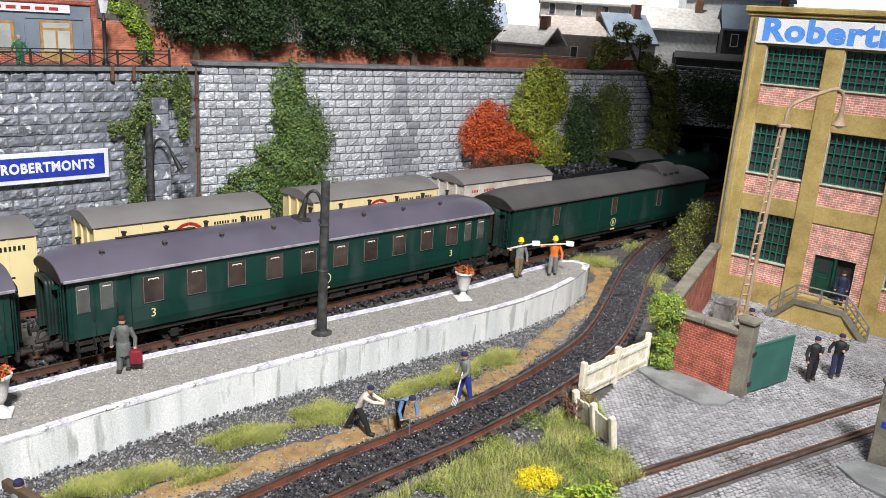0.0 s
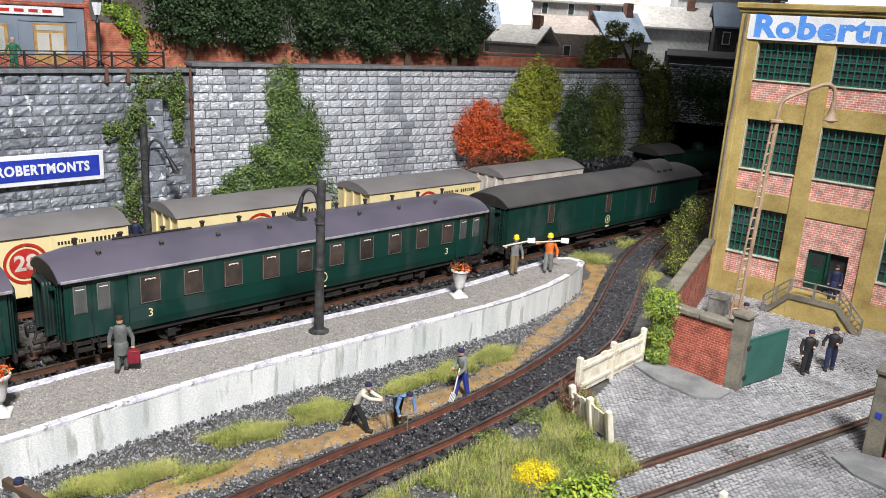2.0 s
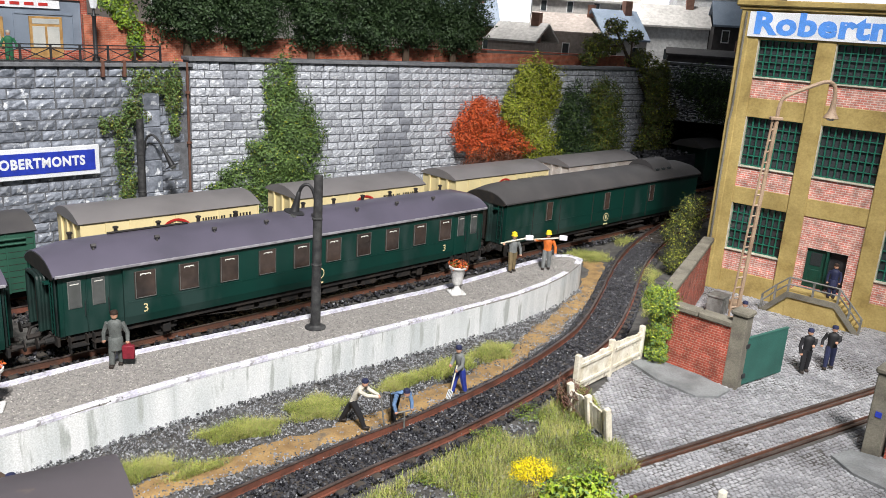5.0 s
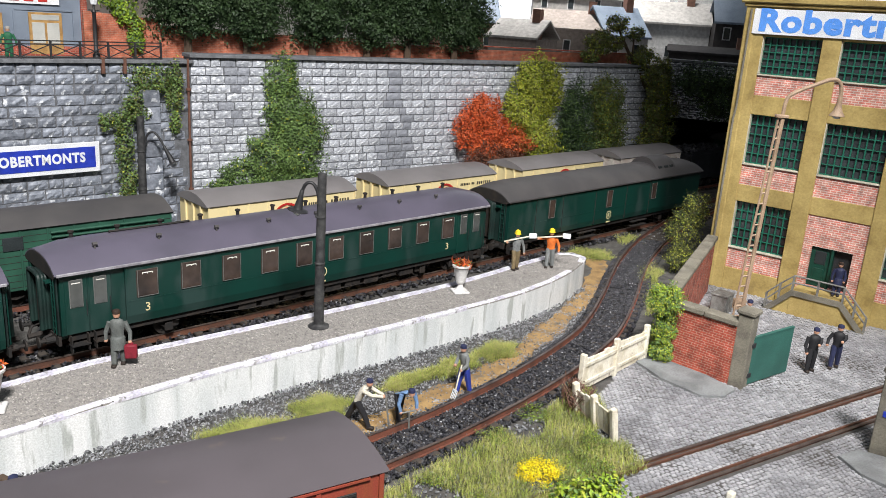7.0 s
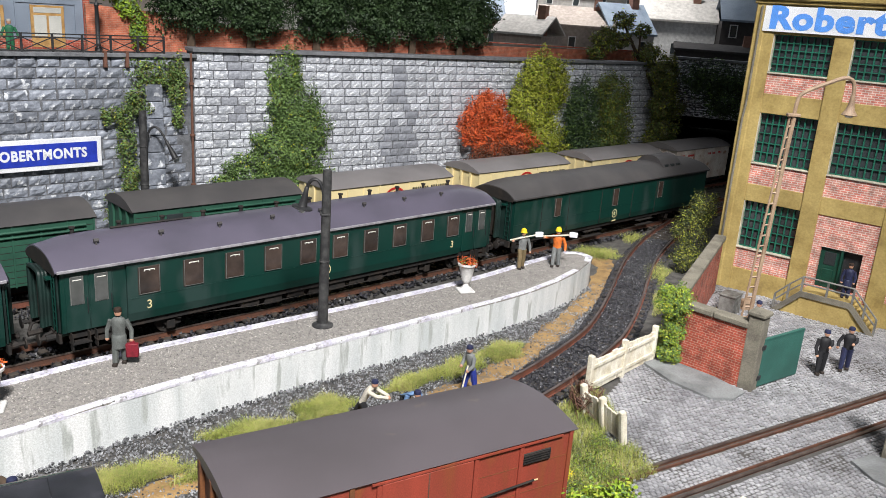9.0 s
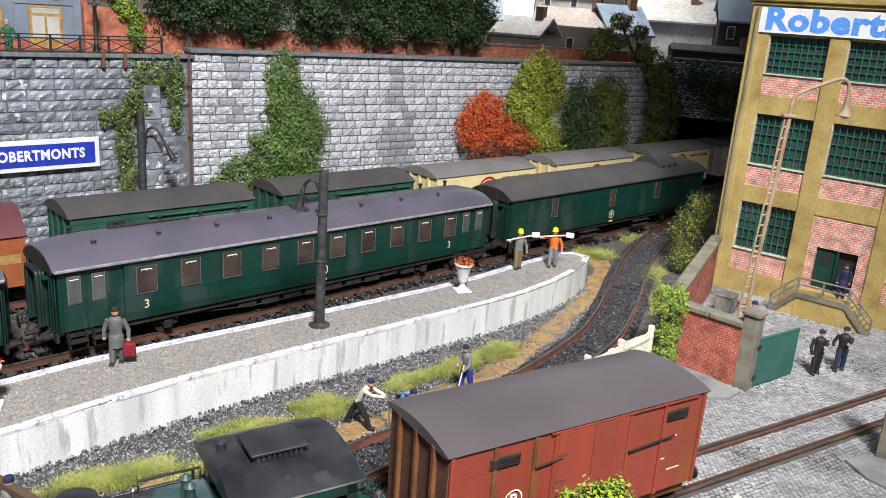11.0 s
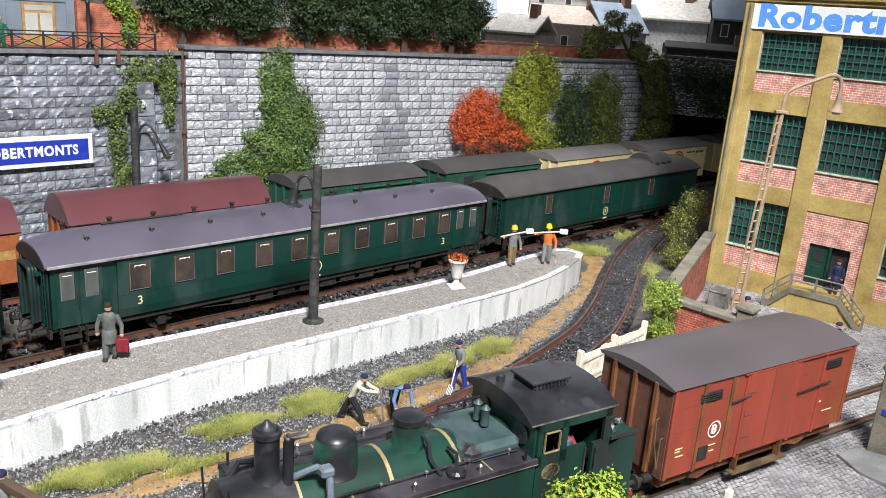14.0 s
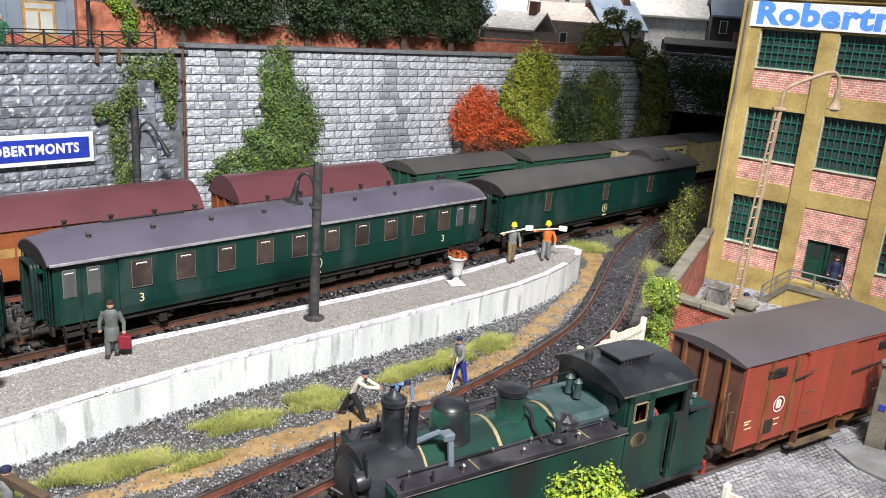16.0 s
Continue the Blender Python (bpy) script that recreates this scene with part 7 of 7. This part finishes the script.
shrub("climbing_ivy", "straggly ivy round the stone buttress", "ivy",
      [((-0.9, -0.5, 7.6), (0.9, 0.45, 1.0), 500), ((0.2, -0.35, 9.3), (1.7, 0.5, 0.9), 600), ((1.6, -0.3, 8.6), (0.6, 0.4, 1.7), 480), ((-1.6, -0.5, 5.6), (0.6, 0.4, 1.6), 330), ((-1.5, -0.5, 3.6), (0.6, 0.45, 1.5), 330), ((-1.7, -0.5, 1.8), (1.3, 0.5, 1.2), 600), ((-2.2, -0.4, 7.0), (0.7, 0.35, 0.5), 250), ((1.6, -0.3, 6.6), (0.4, 0.3, 0.7), 160)],
      0.12, ["ivy", "olive", "limeleaf"], [0.7, 0.25, 0.05], m=lm)
shrub("red_maple", "bright orange-red maple bush before the wall", "bush", [((21.4, -1.0, 7.0), (1.5, 0.9, 1.4), 1500), ((20.2, -1.0, 5.8), (1.4, 0.8, 1.5), 1200), ((22.6, -1.1, 5.8), (1.5, 0.8, 1.1), 900), ((24.6, -1.2, 4.6), (1.8, 0.9, 1.0), 1200), ((21.6, -1.1, 4.6), (2.0, 0.8, 1.2), 1100)], 0.13, ["redleaf", "russet"], [0.9, 0.1], m=wm,
      trunk=[([(21.3, -1, 0), (21.4, -1, 4), (21.3, -1, 6)], 0.14)])
shrub("russet_bush", "low russet-brown bush before the wall", "bush", [((22.0, -1.8, 3.4), (2.6, 0.9, 1.3), 1700), ((24.3, -1.4, 3.6), (1.4, 0.8, 1.3), 800), ((22, -1.6, 1.6), (2.6, 0.8, 1.5), 700)], 0.12, ["russet", "twig"], [0.7, 0.3], m=wm)
shrub("lime_tree_bush", "yellow-green tall bush against the wall", "bush", [((26.6, -0.9, 9.3), (2.2, 0.9, 1.9), 1900), ((26.2, -0.9, 7.0), (2.6, 1.0, 1.9), 1900), ((27.2, -1.0, 4.4), (2.6, 1.0, 2.0), 1700), ((27.6, -0.9, 2.0), (2.4, 0.9, 1.6), 900), ((24.4, -0.9, 7.6), (0.9, 0.7, 1.0), 450), ((28.6, -0.9, 8.4), (0.8, 0.6, 1.4), 450)], 0.15, ["limeleaf", "bright", "olive"], [0.72, 0.13, 0.15], m=wm)
shrub("dark_bush", "dark green bush against the wall", "bush", [((31.0, -1.0, 6.6), (1.9, 1.0, 2.4), 1900), ((31.6, -1.0, 4.0), (2.4, 1.1, 2.2), 1700), ((30.4, -1.0, 2.0), (1.8, 0.9, 1.7), 800)], 0.15, ["dkleaf", "hedge", "ivy"], [0.5, 0.25, 0.25], m=wm)
shrub("olive_bush", "olive green bush against the wall", "bush", [((34.6, -0.9, 8.0), (2.0, 0.9, 1.9), 1500), ((35.4, -0.9, 6.0), (1.8, 0.9, 1.8), 1300), ((35.0, -0.9, 3.6), (2.3, 0.9, 2.2), 1500), ((33.6, -1.2, 4.2), (1.2, 0.8, 1.0), 500)], 0.15, ["olive", "ivy", "limeleaf"], [0.45, 0.4, 0.15], m=wm)
shrub("olive_tree", "slender olive tree leaning over the wall end", "tree", [((40.6, -1.0, 9.6), (1.7, 0.9, 1.6), 1200), ((41.3, -1.0, 7.2), (2.0, 0.9, 1.9), 1400), ((41.2, -1, 4.2), (2.2, 0.9, 2.2), 1300), ((39.6, 0.2, 11.2), (1.5, 0.8, 1.0), 600), ((36.6, 0.8, 13.9), (1.3, 0.7, 0.8), 420), ((34.6, 0.8, 12.3), (1.6, 0.7, 1.0), 560), ((39.0, 0.8, 13.2), (1.0, 0.6, 0.7), 260), ((36.6, 0.8, 12.3), (1.2, 0.6, 0.7), 260), ((33.8, 0.8, 11.2), (1.0, 0.6, 0.7), 260)], 0.17, ["olive", "ivy", "limeleaf"], [0.66, 0.2, 0.14], m=wm,
      trunk=[([(40.8, -0.6, 0), (40.6, -0.4, 8), (38.4, 0.6, 11.4), (36.8, 0.8, 13.6)], 0.25), ([(38.6, 0.4, 11), (38.9, 0.8, 13.2)], 0.12), ([(37.6, 0.6, 12.4), (34.8, 0.8, 12.2)], 0.1)])
shrub("hanging_shrub", "dark green shrub hanging over the tunnel mouth", "bush", [((5.6, -0.6, 9.6), (2.6, 1.0, 1.7), 1800), ((7.0, -0.6, 7.9), (2.4, 0.9, 1.5), 1200), ((9.5, -0.5, 9.5), (2.5, 0.9, 2.0), 1100)], 0.17, ["dkleaf", "hedge", "ivy"], [0.6, 0.25, 0.15], m=at(16.9, 72.6, 0, -17))
for x, rx, n in ((0.6, 3.0, 4200), (4.4, 3.0, 4200), (9.0, 2.5, 4000), (13.2, 2.8, 4400), (16.6, 2.6, 4200), (20.8, 3.0, 5000)):
    shrub("hedge_tree", "dense dark green hedge tree above the wall", "hedge", [((x, 2.2, 15.2), (rx, 1.7, 3.6), n), ((x + 0.3, 1.9, 13.0), (rx * 0.8, 1.3, 1.7), n // 2)], 0.17, ["hedge", "dkleaf"], [0.75, 0.25], m=wm, group="hedge above the wall",
          trunk=[([(x, 2.2, 10), (x, 2.2, 14)], 0.3)])
shrub("street_vine", "bright green vine on the brick wall", "vine", [((-3.0, 2.3, 12.9), (0.7, 0.3, 1.0), 350), ((-2.4, 2.3, 11.5), (0.55, 0.3, 1.2), 320), ((-3.8, 2.3, 13.4), (0.8, 0.3, 0.5), 200)], 0.15, ["bright", "ivy"], [0.6, 0.4], m=wm)
shrub("gate_ivy", "bright green ivy on the end of the brick wall", "ivy", [((9.75, 32.2, 2.6), (0.75, 0.65, 0.75), 700), ((9.7, 32.2, 1.4), (0.62, 0.6, 0.9), 650), ((9.6, 32.0, 0.5), (0.6, 0.5, 0.5), 350), ((9.3, 32.6, 3.0), (0.5, 0.4, 0.35), 160)], 0.085, ["bright", "ivy", "limeleaf"], [0.3, 0.5, 0.2], dense=4.2)
shrub("factory_corner_shrub", "wild olive shrub beside the factory corner", "bush", [((14.6, 46.8, 2.2), (1.0, 1.0, 2.0), 800), ((15.2, 47.2, 3.6), (0.8, 0.8, 1.0), 350), ((14.0, 45.6, 0.8), (0.9, 0.9, 0.8), 400)], 0.09, ["olive", "limeleaf", "dkleaf"], [0.5, 0.2, 0.3], dense=4.2)
shrub("yellow_flowers", "clump of bright yellow flowers in the grass", "flowers", [((3.35, 22.3, 0.28), (0.75, 0.6, 0.38), 900)], 0.045, ["yellow"])
shrub("front_bush", "bright yellow-green bush before the yard track", "bush", [((3.75, 16.3, 2.5), (1.1, 0.8, 1.25), 1900), ((4.7, 16.9, 1.7), (0.75, 0.6, 0.9), 700), ((2.9, 16.4, 2.1), (0.5, 0.5, 0.8), 400)], 0.115, ["bright", "limeleaf", "ivy"], [0.5, 0.25, 0.25], dense=3.6, trunk=[([(3.8, 16.5, 0), (3.8, 16.5, 1.8)], 0.12)])
shrub("green_weeds", "fresh green weeds between the grass", "weeds", [((4.9, 22.9, 0.25), (0.9, 0.6, 0.35), 500), ((5.4, 24.4, 0.25), (0.5, 0.6, 0.35), 350), ((4.2, 21.6, 0.2), (0.9, 0.5, 0.3), 400), ((2.2, 24.6, 0.15), (0.8, 0.5, 0.22), 260), ((3.6, 26.4, 0.15), (0.8, 0.6, 0.24), 300), ((1.4, 20.6, 0.15), (0.9, 0.5, 0.25), 300), ((0.2, 21.8, 0.15), (0.6, 0.4, 0.2), 160), ((2.6, 19.2, 0.2), (0.9, 0.6, 0.3), 350)], 0.05, ["bright", "ivy", "olive"], [0.25, 0.35, 0.4], dense=2.6)
shrub("dry_bramble", "dry brown bramble by the fallen fence", "bramble", [((5.3, 27.4, 0.6), (0.45, 0.8, 0.6), 300)], 0.08, ["twig"])
for k in range(26):
    a = rnd.uniform(0, 6.28)
    br = tube(B(), [(5.3 + 0.3 * math.cos(a), 27.3 + 0.5 * math.sin(a), 0), (5.3 + 0.6 * math.cos(a + 1), 27.3 + 0.8 * math.sin(a + 1), rnd.uniform(0.5, 1.3)), (5.4 + 0.7 * math.cos(a + 2), 27.3 + 1.1 * math.sin(a + 2), rnd.uniform(0, 0.7))], 0.015, 4)
    part("twig", br, M["twig"], bpy.data.objects["dry_bramble"])

# ---- the town behind: a painted backdrop and low-relief houses ----
bd = mat("glowing_painted_sky", (0.75, 0.77, 0.8), (0.55, 0.58, 0.62), 0.9, scale=0.03, fine=0.4, bump=0, grain=0.3)
# emission added for the bright haze; the board itself is no lamp
bd.node_tree.nodes["Principled BSDF"].inputs["Emission Color"].default_value = (0.9, 0.93, 1.0, 1)
bd.node_tree.nodes["Principled BSDF"].inputs["Emission Strength"].default_value = 1.1
tagged(part("backdrop", box(B(), -75, 75, 0, 1, 0, 60), bd, m=at(0, 125, 0)), "pale painted sky backdrop with added glow", "backdrop", kind="structure")
town = [mat("town_" + n, c, None, 0.85, scale=0.3, fine=3, bump=0.1) for n, c in (("taupe", (0.36, 0.31, 0.28)), ("grey", (0.5, 0.48, 0.46)), ("dark", (0.06, 0.055, 0.055)), ("brick", (0.28, 0.15, 0.11)), ("white", (0.8, 0.8, 0.8)))]
tin = mat("town_blue_slate", (0.22, 0.27, 0.34), (0.13, 0.17, 0.23), 0.6, scale=0.4)


def town_house(x, y, w, d, h, rh, wall, roof, rz, wins):
    t = thing("town_house", at(x, y, 10, rz), "small low-relief town house with pitched roof", "house", "houses of the town behind")
    part("wall", box(B(), 0, w, 0, d, 0, h), wall, t)
    part("roof", extrude(B(), [(-0.3, h), (d / 2, h + rh), (d + 0.3, h), (d + 0.3, h + 0.2), (d / 2, h + rh + 0.25), (-0.3, h + 0.2)], -0.2, w + 0.2), roof, t)
    part("chimney", box(B(), w * 0.7, w * 0.7 + 0.8, d * 0.4, d * 0.4 + 0.8, h, h + rh + 1.2), town[3], t)
    for i in range(wins):
        for z in np.arange(0.8, h - 1.2, 2.2):
            wi = part("window", box(B(), w * (i + 0.3) / wins, w * (i + 0.3) / wins + 0.8, -0.06, 0.02, z, z + 1.3), town[4], t)
            part("pane", box(B(), w * (i + 0.3) / wins + 0.1, w * (i + 0.3) / wins + 0.7, -0.09, -0.04, z + 0.1, z + 1.2), M["darkglass"], wi)
    return t


for a in ((-2, 88, 7, 6, 3.2, 2.6, town[3], tin, 8, 3), (3.5, 80, 5, 5, 2.0, 1.6, town[0], town[1], -30, 2), (8.0, 86, 8, 6, 3.0, 1.8, town[0], town[0], -12, 3), (15.5, 84, 5, 6, 2.6, 2.8, town[1], tin, 20, 2),
          (19.5, 90, 8, 6, 4.2, 2.2, town[4], town[1], -8, 3), (21, 80, 9, 6, 1.6, 0.5, town[2], town[2], -14, 3), (27, 86, 8, 6, 4.6, 2.4, town[2], tin, -10, 3), (30.5, 78, 6, 6, 4.0, 1.6, town[2], town[2], -12, 2), (9, 96, 12, 6, 6.5, 3.0, town[1], town[1], -4, 4), (26, 98, 12, 6, 8, 3.0, town[4], tin, -6, 4), (-12, 92, 10, 6, 6, 3, town[0], tin, 6, 3), (-38, 66, 16, 6, 6.5, 3, town[0], tin, 20, 4), (-24, 76, 16, 6, 6, 3, town[1], tin, 12, 4)):
    town_house(*a)


# ---- what moves ----
def glide(table, t):
    """Place along a track, smooth between known moments."""
    ts = [a for a, _ in table]; ss = [b for _, b in table]
    return float(np.interp(t, ts, ss))


BACK_RUN = [(0, 0), (1, 2.02), (2, 4.1), (3, 6.2), (4, 8.46), (5, 11.05), (6, 13.95), (6.5, 15.5), (7, 17.05), (7.5, 18.65), (8, 20.3), (8.5, 22.1), (9, 24.0), (10, 27.85), (11, 31.9), (11.5, 33.9), (12, 35.85), (12.5, 37.85), (13, 39.85), (13.5, 41.85), (14, 43.85), (14.5, 45.85), (15, 47.9), (15.5, 49.95), (16, 52.0)]
YARD_RUN = [(0, -38.6), (6, -23.35), (7, -20.8), (8, -18.27), (9, -15.73), (10, -13.2), (11, -10.67), (12, -8.1), (12.5, -6.85), (13, -5.55), (13.5, -4.3), (14, -3.1), (14.5, -1.95), (15, -1.12), (15.5, -0.47), (16, 0.0)]


def motions():
    for ob, s0 in TRAIN:
        walk(ob, [(t, Matrix.Translation((BACK0 + BU * (s0 + d)) * CM) @ pose(0, 0, 0, 0, 0, BACK_DIR)) for t, d in BACK_RUN])
    for ob, s0 in ((VAN, -0.4), (LOCO, -7.4)):
        walk(ob, [(t, Matrix.Translation((YARD0 + YU * (s0 + d)) * CM) @ pose(0, 0, 0, 0, 0, YARD_DIR)) for t, d in YARD_RUN])
    walk(DRIVER, [(t, Matrix.Translation((YARD0 + YU * (-7.4 + d)) * CM) @ pose(0, 0, 0, 0, 0, YARD_DIR) @ at(3.42, -1.05, 1.6)) for t, d in YARD_RUN])
    for wheels in (VAN_WHEELS, LOCO_WHEELS):
        for w in wheels:
            p = w.matrix_basis.translation.copy()
            r = p.z / CM - 0.105
            rows = []
            for k in range(81):
                t = k * 0.2
                rows.append((t, Matrix.Translation(p) @ pose(0, 0, 0, 0, math.degrees(glide(YARD_RUN, t) / r), 0)))
            walk(w, rows)


motions()
